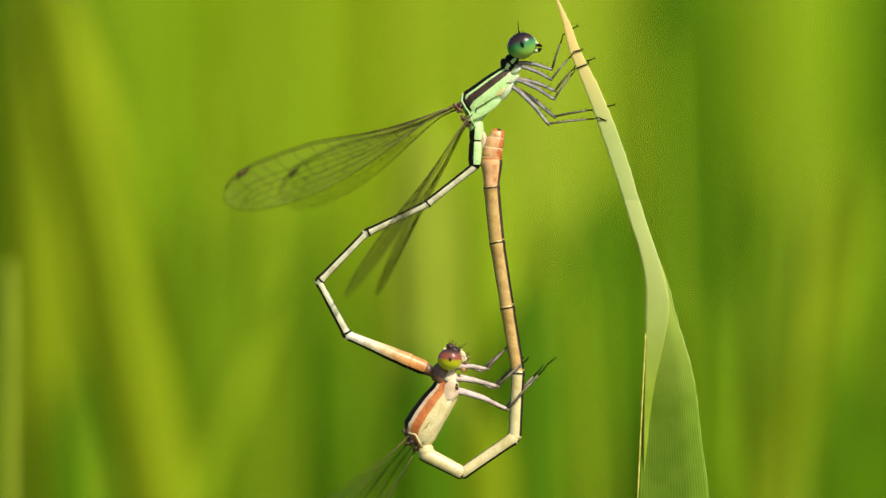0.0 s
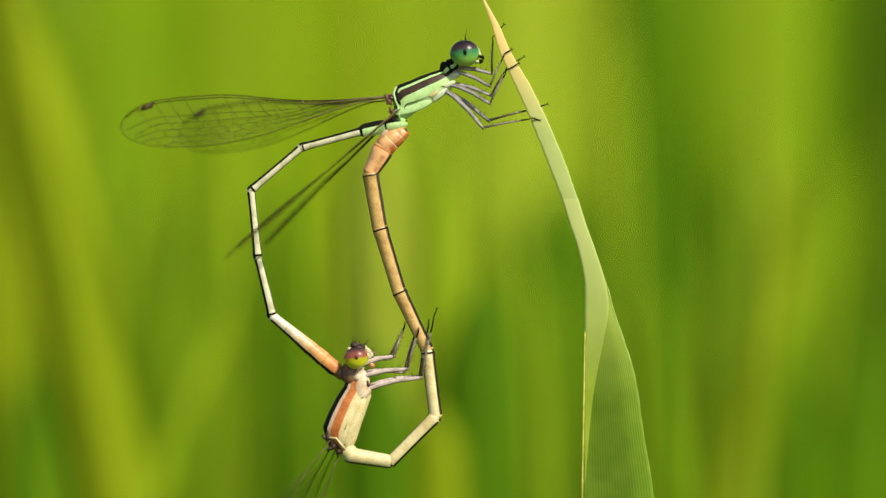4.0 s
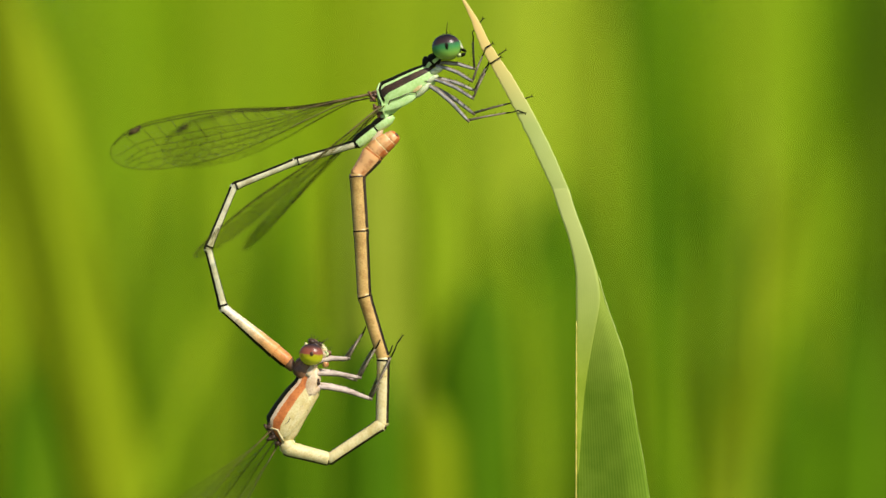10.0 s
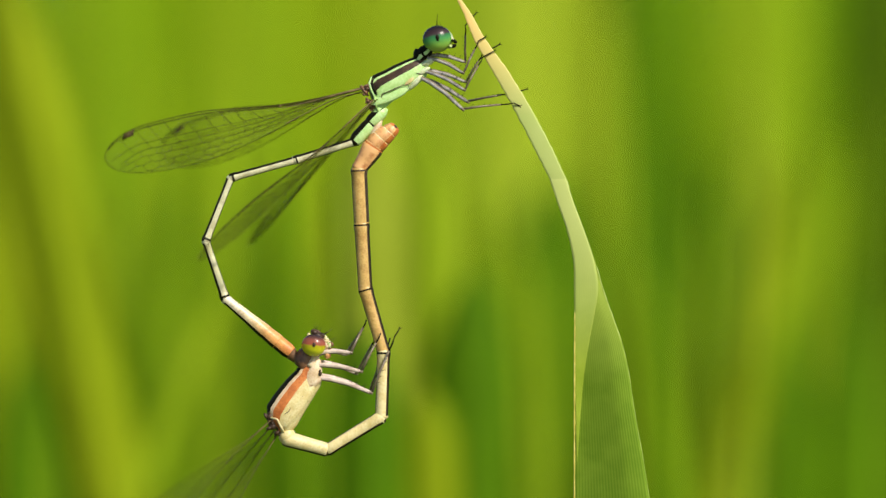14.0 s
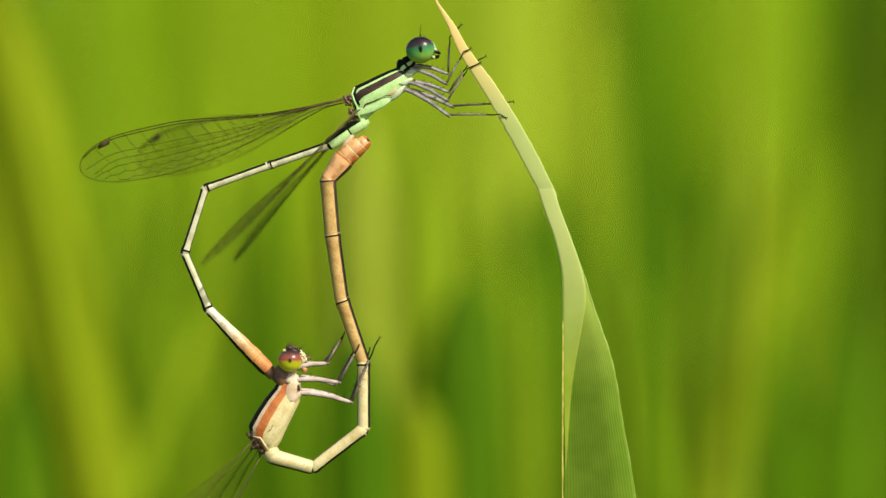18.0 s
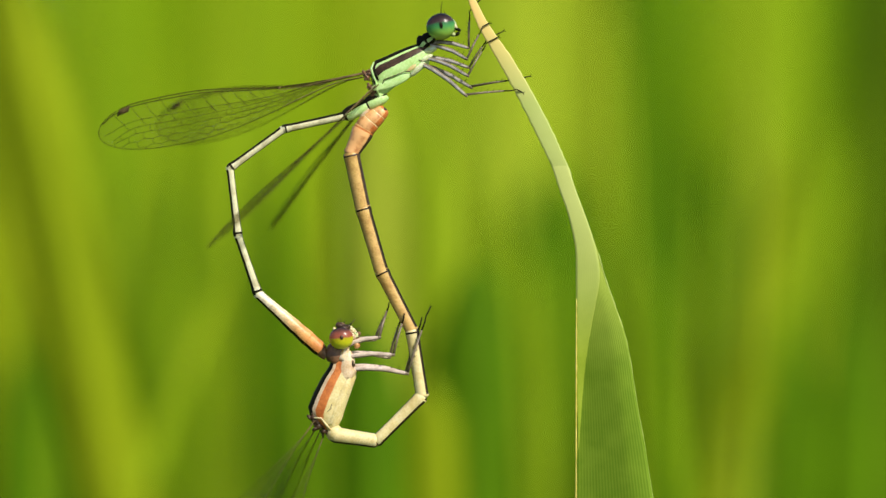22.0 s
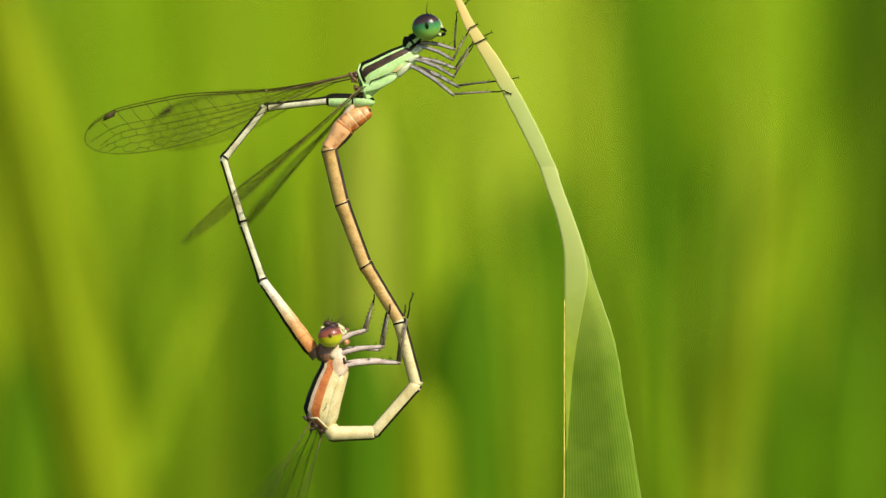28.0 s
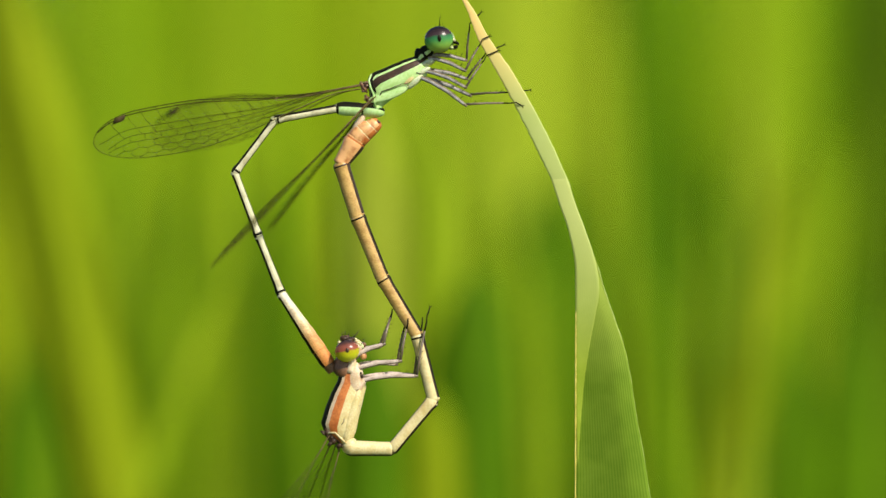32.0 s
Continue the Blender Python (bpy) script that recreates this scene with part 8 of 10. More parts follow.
    move(MOVING['ml1b'], [(0, 5.76, -2.36, 27.84), (0.5, 5.88, -2.26, 26.15), (1, 5.85, -2.28, 38.53), (1.5, 6.13, -2, 55.07), (2, 6.14, -1.99, 53.6), (2.5, 6.18, -1.93, 55.08), (3, 6.08, -2.07, 49.33), (3.5, 6.09, -2.04, 52.42), (4, 6.22, -1.89, 57.59), (4.5, 6.15, -1.98, 56.72), (5.2, 6.1, -2.03, 56.93), (5.95, 6.14, -1.99, 59.49), (6.5, 6.18, -1.94, 61.94), (7, 6.12, -2.01, 59.97), (7.5, 6.14, -1.99, 59.27), (8, 6.14, -1.98, 59.97), (8.5, 6.21, -1.89, 64.25), (9, 6.15, -1.98, 63.93), (9.5, 6.14, -1.99, 59.47), (10, 6.13, -2, 59.35), (10.5, 6.16, -1.96, 57.92), (11, 6.18, -1.94, 64.33), (11.5, 6.1, -2.04, 61.98), (12, 6.07, -2.08, 56.15), (12.5, 5.99, -2.16, 54.77), (13, 6.16, -1.96, 58.45), (13.5, 6.04, -2.1, 55.49), (14, 6.02, -2.12, 54.71), (14.5, 6.04, -2.11, 55.06), (15.05, 6.01, -2.14, 54.07), (15.8, 6.02, -2.13, 54.32), (16.5, 6.11, -2.03, 56.99), (17, 6.01, -2.14, 58.16), (17.5, 6.14, -1.99, 54.71), (18, 5.99, -2.15, 52.9), (18.5, 6.01, -2.14, 52.24), (19, 6.04, -2.1, 53.19), (19.5, 6.12, -2.02, 56.19), (20, 6.13, -2, 57.89), (20.5, 6.06, -2.08, 52.44), (21, 6.12, -2.02, 52.91), (21.5, 6.03, -2.12, 52.69), (22, 6.14, -1.99, 55.37), (22.5, 6.05, -2.1, 54.42), (23, 6.09, -2.04, 53.02), (23.5, 6.14, -1.99, 50.26), (24, 6.1, -2.04, 53.81), (24.5, 6.11, -2.02, 50.83), (25.3, 5.98, -2.17, 48.27), (26.05, 6.04, -2.1, 51.87), (26.5, 6.08, -2.06, 53.94), (27, 6.05, -2.1, 50.89), (27.5, 6.07, -2.07, 55.26), (28, 6.08, -2.06, 52.64), (28.5, 6.14, -1.99, 53.29), (29, 6.06, -2.08, 51.23), (29.5, 6.1, -2.04, 51.73), (30, 6.13, -2, 56.6), (30.5, 6.1, -2.03, 52.77), (31, 6.11, -2.03, 49.47), (31.5, 6.06, -2.09, 48.03), (32, 6.18, -1.94, 52.9)])
    move(MOVING['fl1a'], [(0, 5.08, -0.44, -66.89), (0.5, 5.08, -0.44, -55.17), (1, 5.08, -0.44, -58.82), (1.5, 5.08, -0.44, -56.6), (2, 5.08, -0.44, -48.56), (2.5, 5.08, -0.44, -59.85), (3, 5.08, -0.44, -56.81), (3.5, 5.08, -0.44, -50.91), (4, 5.08, -0.44, -56.95), (4.5, 5.08, -0.44, -58.55), (5.2, 5.08, -0.44, -58.88), (5.95, 5.08, -0.44, -57.31), (6.5, 5.08, -0.44, -59.11), (7, 5.08, -0.44, -58.88), (7.5, 5.08, -0.44, -54.45), (8, 5.08, -0.44, -57.31), (8.5, 5.08, -0.44, -63.11), (9, 5.08, -0.44, -64.03), (9.5, 5.08, -0.44, -61), (10, 5.08, -0.44, -54.67), (10.5, 5.08, -0.44, -58.52), (11, 5.08, -0.44, -64.82), (11.5, 5.08, -0.44, -68.35), (12, 5.08, -0.44, -65.4), (12.5, 5.08, -0.44, -58.86), (13, 5.08, -0.44, -61.85), (13.5, 5.08, -0.44, -60.51), (14, 5.08, -0.44, -59.84), (14.5, 5.08, -0.44, -58.43), (15.05, 5.08, -0.44, -60.77), (15.8, 5.08, -0.44, -59.84), (16.5, 5.08, -0.44, -57), (17, 5.08, -0.44, -60.77), (17.5, 5.08, -0.44, -56.52), (18, 5.08, -0.44, -55.44), (18.5, 5.08, -0.44, -54.63), (19, 5.08, -0.44, -57.49), (19.5, 5.08, -0.44, -58.84), (20, 5.08, -0.44, -56.46), (20.5, 5.08, -0.44, -59.23), (21, 5.08, -0.44, -58.15), (21.5, 5.08, -0.44, -58.99), (22, 5.08, -0.44, -58.74), (22.5, 5.08, -0.44, -59.9), (23, 5.08, -0.44, -61.3), (23.5, 5.08, -0.44, -63.28), (24, 5.08, -0.44, -61.36), (24.5, 5.08, -0.44, -50.75), (25.3, 5.08, -0.44, -59.9), (26.05, 5.08, -0.44, -53.76), (26.5, 5.08, -0.44, -56.18), (27, 5.08, -0.44, -56.5), (27.5, 5.08, -0.44, -59.03), (28, 5.08, -0.44, -53.76), (28.5, 5.08, -0.44, -53), (29, 5.08, -0.44, -54.4), (29.5, 5.08, -0.44, -52.79), (30, 5.08, -0.44, -54.2), (30.5, 5.08, -0.44, -53.85), (31, 5.08, -0.44, -54.52), (31.5, 5.08, -0.44, -52.56), (32, 5.08, -0.44, -53.8)])
    move(MOVING['fl1b'], [(0, 5.8, -2.13, -17.37), (0.5, 6.13, -1.95, -10.85), (1, 6.03, -2.01, 1.94), (1.5, 6.09, -1.97, 11.23), (2, 6.3, -1.82, -5.37), (2.5, 6, -2.03, 3.82), (3, 6.09, -1.98, -3.96), (3.5, 6.24, -1.86, -5.45), (4, 6.08, -1.98, -7.01), (4.5, 6.04, -2.01, -6.7), (5.2, 6.03, -2.01, -2.33), (5.95, 6.07, -1.98, -4.52), (6.5, 6.03, -2.01, -2.63), (7, 6.03, -2.01, -2.33), (7.5, 6.15, -1.93, -8.33), (8, 6.07, -1.98, -4.52), (8.5, 5.91, -2.08, -0.97), (9, 5.89, -2.09, 0.44), (9.5, 5.97, -2.04, -3.72), (10, 6.14, -1.94, -6.63), (10.5, 6.04, -2, -1.8), (11, 5.86, -2.1, 1.42), (11.5, 5.76, -2.15, 1.38), (12, 5.85, -2.11, -1.58), (12.5, 6.03, -2.01, -3.35), (13, 5.95, -2.06, 0.82), (13.5, 5.99, -2.04, -1.31), (14, 6.01, -2.03, -1.23), (14.5, 6.04, -2, -3.31), (15.05, 5.98, -2.04, -2.41), (15.8, 6.01, -2.03, -1.23), (16.5, 6.08, -1.98, -1.63), (17, 5.98, -2.04, -2.41), (17.5, 6.1, -1.97, -3.39), (18, 6.12, -1.95, -10.81), (18.5, 6.15, -1.94, -8.55), (19, 6.07, -1.99, -6.2), (19.5, 6.03, -2.01, -2.64), (20, 6.1, -1.97, 0.35), (20.5, 6.02, -2.02, -3.49), (21, 6.05, -2, -5.37), (21.5, 6.03, -2.01, -5.4), (22, 6.04, -2.01, -4.03), (22.5, 6, -2.03, 1.24), (23, 5.96, -2.05, -1.07), (23.5, 5.91, -2.08, -0.65), (24, 5.96, -2.05, 1.08), (24.5, 6.24, -1.86, -7.35), (25.3, 6, -2.03, 1.24), (26.05, 6.17, -1.92, -5.28), (26.5, 6.1, -1.96, -5.66), (27, 6.1, -1.97, -5.28), (27.5, 6.03, -2.01, -2.14), (28, 6.17, -1.92, -5.28), (28.5, 6.19, -1.91, -5.95), (29, 6.15, -1.93, -6.28), (29.5, 6.19, -1.9, -6.62), (30, 6.16, -1.93, -3.36), (30.5, 6.17, -1.92, -6.9), (31, 6.15, -1.93, -7.32), (31.5, 6.2, -1.9, -10.24), (32, 6.17, -1.92, -7.54)])
    move(MOVING['ml2a'], [(0, 3.51, -1.19, -69.8), (0.5, 3.51, -1.19, -69.77), (1, 3.51, -1.19, -67.1), (1.5, 3.51, -1.19, -56.9), (2, 3.51, -1.19, -56.73), (2.5, 3.51, -1.19, -57.27), (3, 3.51, -1.19, -60.24), (3.5, 3.51, -1.19, -58.55), (4, 3.51, -1.19, -55.43), (4.5, 3.51, -1.19, -57.39), (5.2, 3.51, -1.19, -58.85), (5.95, 3.51, -1.19, -58.17), (6.5, 3.51, -1.19, -57.08), (7, 3.51, -1.19, -59.08), (7.5, 3.51, -1.19, -58.18), (8, 3.51, -1.19, -57.55), (8.5, 3.51, -1.19, -56.55), (9, 3.51, -1.19, -58.22), (9.5, 3.51, -1.19, -57.8), (10, 3.51, -1.19, -58.05), (10.5, 3.51, -1.19, -56.26), (11, 3.51, -1.19, -57.82), (11.5, 3.51, -1.19, -58.82), (12, 3.51, -1.19, -58.79), (12.5, 3.51, -1.19, -59.93), (13, 3.51, -1.19, -55.79), (13.5, 3.51, -1.19, -58.51), (14, 3.51, -1.19, -59.4), (14.5, 3.51, -1.19, -59.15), (15.05, 3.51, -1.19, -60.13), (15.8, 3.51, -1.19, -60.06), (16.5, 3.51, -1.19, -57.76), (17, 3.51, -1.19, -61.14), (17.5, 3.51, -1.19, -55), (18, 3.51, -1.19, -58.18), (18.5, 3.51, -1.19, -58.01), (19, 3.51, -1.19, -58.21), (19.5, 3.51, -1.19, -56.11), (20, 3.51, -1.19, -56.2), (20.5, 3.51, -1.19, -57.07), (21, 3.51, -1.19, -56.61), (21.5, 3.51, -1.19, -58.69), (22, 3.51, -1.19, -55.33), (22.5, 3.51, -1.19, -58.96), (23, 3.51, -1.19, -57.55), (23.5, 3.51, -1.19, -58.55), (24, 3.51, -1.19, -57.54), (24.5, 3.51, -1.19, -55.07), (25.3, 3.51, -1.19, -58.82), (26.05, 3.51, -1.19, -57.2), (26.5, 3.51, -1.19, -56.26), (27, 3.51, -1.19, -56.63), (27.5, 3.51, -1.19, -58.44), (28, 3.51, -1.19, -56.53), (28.5, 3.51, -1.19, -55.01), (29, 3.51, -1.19, -56.37), (29.5, 3.51, -1.19, -55.97), (30, 3.51, -1.19, -55.89), (30.5, 3.51, -1.19, -55.44), (31, 3.51, -1.19, -54.38), (31.5, 3.51, -1.19, -55.92), (32, 3.51, -1.19, -52.81)])
    move(MOVING['ml2b'], [(0, 4.48, -3.83, 10.22), (0.5, 4.48, -3.83, 13.79), (1, 4.6, -3.78, 17.95), (1.5, 5.04, -3.54, 27.89), (2, 5.05, -3.54, 27.24), (2.5, 5.03, -3.55, 30.58), (3, 4.9, -3.63, 25.77), (3.5, 4.97, -3.59, 26.47), (4, 5.1, -3.5, 31.56), (4.5, 5.02, -3.56, 29.82), (5.2, 4.96, -3.6, 29.56), (5.95, 4.99, -3.58, 31.56), (6.5, 5.04, -3.55, 33.59), (7, 4.95, -3.6, 31.97), (7.5, 4.99, -3.58, 31.39), (8, 5.02, -3.56, 31.46), (8.5, 5.06, -3.54, 35.53), (9, 4.99, -3.58, 34.2), (9.5, 5.01, -3.57, 31.39), (10, 5, -3.57, 30.93), (10.5, 5.07, -3.53, 29.95), (11, 5.01, -3.57, 35.26), (11.5, 4.96, -3.59, 31.83), (12, 4.96, -3.59, 27.6), (12.5, 4.92, -3.62, 25.13), (13, 5.09, -3.51, 29.75), (13.5, 4.98, -3.59, 26.17), (14, 4.94, -3.61, 25.74), (14.5, 4.95, -3.6, 26.32), (15.05, 4.91, -3.63, 25.55), (15.8, 4.91, -3.63, 25.98), (16.5, 5.01, -3.57, 28.71), (17, 4.86, -3.65, 28.72), (17.5, 5.12, -3.49, 26.07), (18, 4.99, -3.58, 22.76), (18.5, 5, -3.57, 22.83), (19, 4.99, -3.58, 24.63), (19.5, 5.08, -3.52, 26.99), (20, 5.07, -3.53, 28.61), (20.5, 5.04, -3.55, 23.91), (21, 5.06, -3.54, 25.68), (21.5, 4.97, -3.59, 24.18), (22, 5.11, -3.5, 26.76), (22.5, 4.96, -3.6, 26.13), (23, 5.02, -3.56, 25.83), (23.5, 4.97, -3.59, 27.44), (24, 5.02, -3.56, 26.34), (24.5, 5.12, -3.49, 22.86), (25.3, 4.96, -3.59, 20.06), (26.05, 5.03, -3.55, 23), (26.5, 5.07, -3.53, 24.68), (27, 5.05, -3.54, 21.98), (27.5, 4.98, -3.59, 26.87), (28, 5.06, -3.53, 24.16), (28.5, 5.12, -3.49, 25.13), (29, 5.06, -3.53, 22.58), (29.5, 5.08, -3.52, 23.7), (30, 5.08, -3.52, 27.54), (30.5, 5.1, -3.5, 24), (31, 5.15, -3.47, 21.31), (31.5, 5.08, -3.52, 19.95), (32, 5.21, -3.43, 24.42)])
    move(MOVING['fl2a'], [(0, 4.27, -0.73, -66.51), (0.5, 4.27, -0.73, -60.12), (1, 4.27, -0.73, -62.96), (1.5, 4.27, -0.73, -62.51), (2, 4.27, -0.73, -54.7), (2.5, 4.27, -0.73, -62.28), (3, 4.27, -0.73, -58.7), (3.5, 4.27, -0.73, -55.35), (4, 4.27, -0.73, -58.07), (4.5, 4.27, -0.73, -65.05), (5.2, 4.27, -0.73, -63.63), (5.95, 4.27, -0.73, -64.19), (6.5, 4.27, -0.73, -64.54), (7, 4.27, -0.73, -63.63), (7.5, 4.27, -0.73, -61.87), (8, 4.27, -0.73, -64.19), (8.5, 4.27, -0.73, -66.99), (9, 4.27, -0.73, -66.64), (9.5, 4.27, -0.73, -65.02), (10, 4.27, -0.73, -61.91), (10.5, 4.27, -0.73, -64.61), (11, 4.27, -0.73, -67.07), (11.5, 4.27, -0.73, -68.49), (12, 4.27, -0.73, -67.72), (12.5, 4.27, -0.73, -64.71), (13, 4.27, -0.73, -66.11), (13.5, 4.27, -0.73, -64.67), (14, 4.27, -0.73, -63.9), (14.5, 4.27, -0.73, -63.49), (15.05, 4.27, -0.73, -65.63), (15.8, 4.27, -0.73, -63.9), (16.5, 4.27, -0.73, -62.87), (17, 4.27, -0.73, -65.63), (17.5, 4.27, -0.73, -63.9), (18, 4.27, -0.73, -63.59), (18.5, 4.27, -0.73, -62.67), (19, 4.27, -0.73, -64.15), (19.5, 4.27, -0.73, -65.17), (20, 4.27, -0.73, -62.32), (20.5, 4.27, -0.73, -64.83), (21, 4.27, -0.73, -64.95), (21.5, 4.27, -0.73, -65.97), (22, 4.27, -0.73, -64.85), (22.5, 4.27, -0.73, -64.09), (23, 4.27, -0.73, -65.39), (23.5, 4.27, -0.73, -67.38), (24, 4.27, -0.73, -66.02), (24.5, 4.27, -0.73, -61.1), (25.3, 4.27, -0.73, -64.09), (26.05, 4.27, -0.73, -62.79), (26.5, 4.27, -0.73, -63.93), (27, 4.27, -0.73, -63.18), (27.5, 4.27, -0.73, -63.97), (28, 4.27, -0.73, -62.79), (28.5, 4.27, -0.73, -61.82), (29, 4.27, -0.73, -62.23), (29.5, 4.27, -0.73, -62.04), (30, 4.27, -0.73, -62.51), (30.5, 4.27, -0.73, -62.67), (31, 4.27, -0.73, -62.63), (31.5, 4.27, -0.73, -62.2), (32, 4.27, -0.73, -63.41)])
    move(MOVING['fl2b'], [(0, 5.47, -3.48, -17.58), (0.5, 5.77, -3.33, -9.26), (1, 5.64, -3.4, 3.03), (1.5, 5.66, -3.39, 13.2), (2, 6.01, -3.17, 1.54), (2.5, 5.67, -3.38, 10.49), (3, 5.83, -3.29, 6.11), (3.5, 5.98, -3.19, 5.29), (4, 5.86, -3.27, 3.61), (4.5, 5.54, -3.44, 1.37), (5.2, 5.61, -3.41, 4.16), (5.95, 5.58, -3.42, 4.13), (6.5, 5.56, -3.43, 4.93), (7, 5.61, -3.41, 4.16), (7.5, 5.69, -3.37, -0.1), (8, 5.58, -3.42, 4.13), (8.5, 5.45, -3.49, 6.56), (9, 5.46, -3.48, 6.43), (9.5, 5.54, -3.44, 2.77), (10, 5.69, -3.37, 1.27), (10.5, 5.56, -3.43, 6.52), (11, 5.44, -3.49, 7.68), (11.5, 5.37, -3.51, 6.56), (12, 5.41, -3.5, 4.46), (12.5, 5.56, -3.44, 4.43), (13, 5.49, -3.47, 8.18), (13.5, 5.56, -3.44, 4.92), (14, 5.59, -3.42, 4.61), (14.5, 5.61, -3.41, 3.59), (15.05, 5.51, -3.46, 5.24), (15.8, 5.59, -3.42, 4.61), (16.5, 5.64, -3.39, 5.2), (17, 5.51, -3.46, 5.24), (17.5, 5.59, -3.42, 5.5), (18, 5.61, -3.41, -1.28), (18.5, 5.65, -3.39, 0.1), (19, 5.58, -3.42, 2.04), (19.5, 5.53, -3.45, 6.14), (20, 5.67, -3.38, 7.2), (20.5, 5.55, -3.44, 3.53), (21, 5.54, -3.44, 3.12), (21.5, 5.5, -3.46, 4.11), (22, 5.55, -3.44, 4.38), (22.5, 5.59, -3.42, 7.02), (23, 5.52, -3.45, 5.4), (23.5, 5.43, -3.49, 6.87), (24, 5.49, -3.47, 8.79), (24.5, 5.72, -3.35, 2.96), (25.3, 5.59, -3.42, 7.02), (26.05, 5.65, -3.39, 4.79), (26.5, 5.59, -3.42, 3.5), (27, 5.63, -3.4, 2.58), (27.5, 5.59, -3.42, 4.74), (28, 5.65, -3.39, 4.79), (28.5, 5.69, -3.37, 3.41), (29, 5.67, -3.38, 1.89), (29.5, 5.68, -3.37, 2.33), (30, 5.66, -3.39, 6.15), (30.5, 5.65, -3.39, 2.75), (31, 5.65, -3.39, 1.19), (31.5, 5.67, -3.38, -0.38), (32, 5.62, -3.41, 3.28)])
    move(MOVING['ml3a'], [(0, 3.54, -1.13, -58.62), (0.5, 3.54, -1.13, -58.64), (1, 3.54, -1.13, -56.37), (1.5, 3.54, -1.13, -46.4), (2, 3.54, -1.13, -46.16), (2.5, 3.54, -1.13, -46.79), (3, 3.54, -1.13, -49.66), (3.5, 3.54, -1.13, -48.02), (4, 3.54, -1.13, -44.97), (4.5, 3.54, -1.13, -46.97), (5.2, 3.54, -1.13, -48.5), (5.95, 3.54, -1.13, -47.87), (6.5, 3.54, -1.13, -46.81), (7, 3.54, -1.13, -48.81), (7.5, 3.54, -1.13, -47.87), (8, 3.54, -1.13, -47.25), (8.5, 3.54, -1.13, -46.32), (9, 3.54, -1.13, -48.03), (9.5, 3.54, -1.13, -47.49), (10, 3.54, -1.13, -47.75), (10.5, 3.54, -1.13, -45.84), (11, 3.54, -1.13, -47.62), (11.5, 3.54, -1.13, -48.62), (12, 3.54, -1.13, -48.43), (12.5, 3.54, -1.13, -49.6), (13, 3.54, -1.13, -45.39), (13.5, 3.54, -1.13, -48.13), (14, 3.54, -1.13, -49.02), (14.5, 3.54, -1.13, -48.77), (15.05, 3.54, -1.13, -49.76), (15.8, 3.54, -1.13, -49.69), (16.5, 3.54, -1.13, -47.38), (17, 3.54, -1.13, -50.93), (17.5, 3.54, -1.13, -44.39), (18, 3.54, -1.13, -47.7), (18.5, 3.54, -1.13, -47.48), (19, 3.54, -1.13, -47.71), (19.5, 3.54, -1.13, -45.64), (20, 3.54, -1.13, -45.8), (20.5, 3.54, -1.13, -46.48), (21, 3.54, -1.13, -46), (21.5, 3.54, -1.13, -48.2), (22, 3.54, -1.13, -44.77), (22.5, 3.54, -1.13, -48.54), (23, 3.54, -1.13, -47), (23.5, 3.54, -1.13, -47.93), (24, 3.54, -1.13, -47.03), (24.5, 3.54, -1.13, -44.24), (25.3, 3.54, -1.13, -48.11), (26.05, 3.54, -1.13, -46.59), (26.5, 3.54, -1.13, -45.69), (27, 3.54, -1.13, -45.92), (27.5, 3.54, -1.13, -48.03), (28, 3.54, -1.13, -45.91), (28.5, 3.54, -1.13, -44.33), (29, 3.54, -1.13, -45.66), (29.5, 3.54, -1.13, -45.26), (30, 3.54, -1.13, -45.43), (30.5, 3.54, -1.13, -44.75), (31, 3.54, -1.13, -43.39), (31.5, 3.54, -1.13, -44.95), (32, 3.54, -1.13, -41.94)])
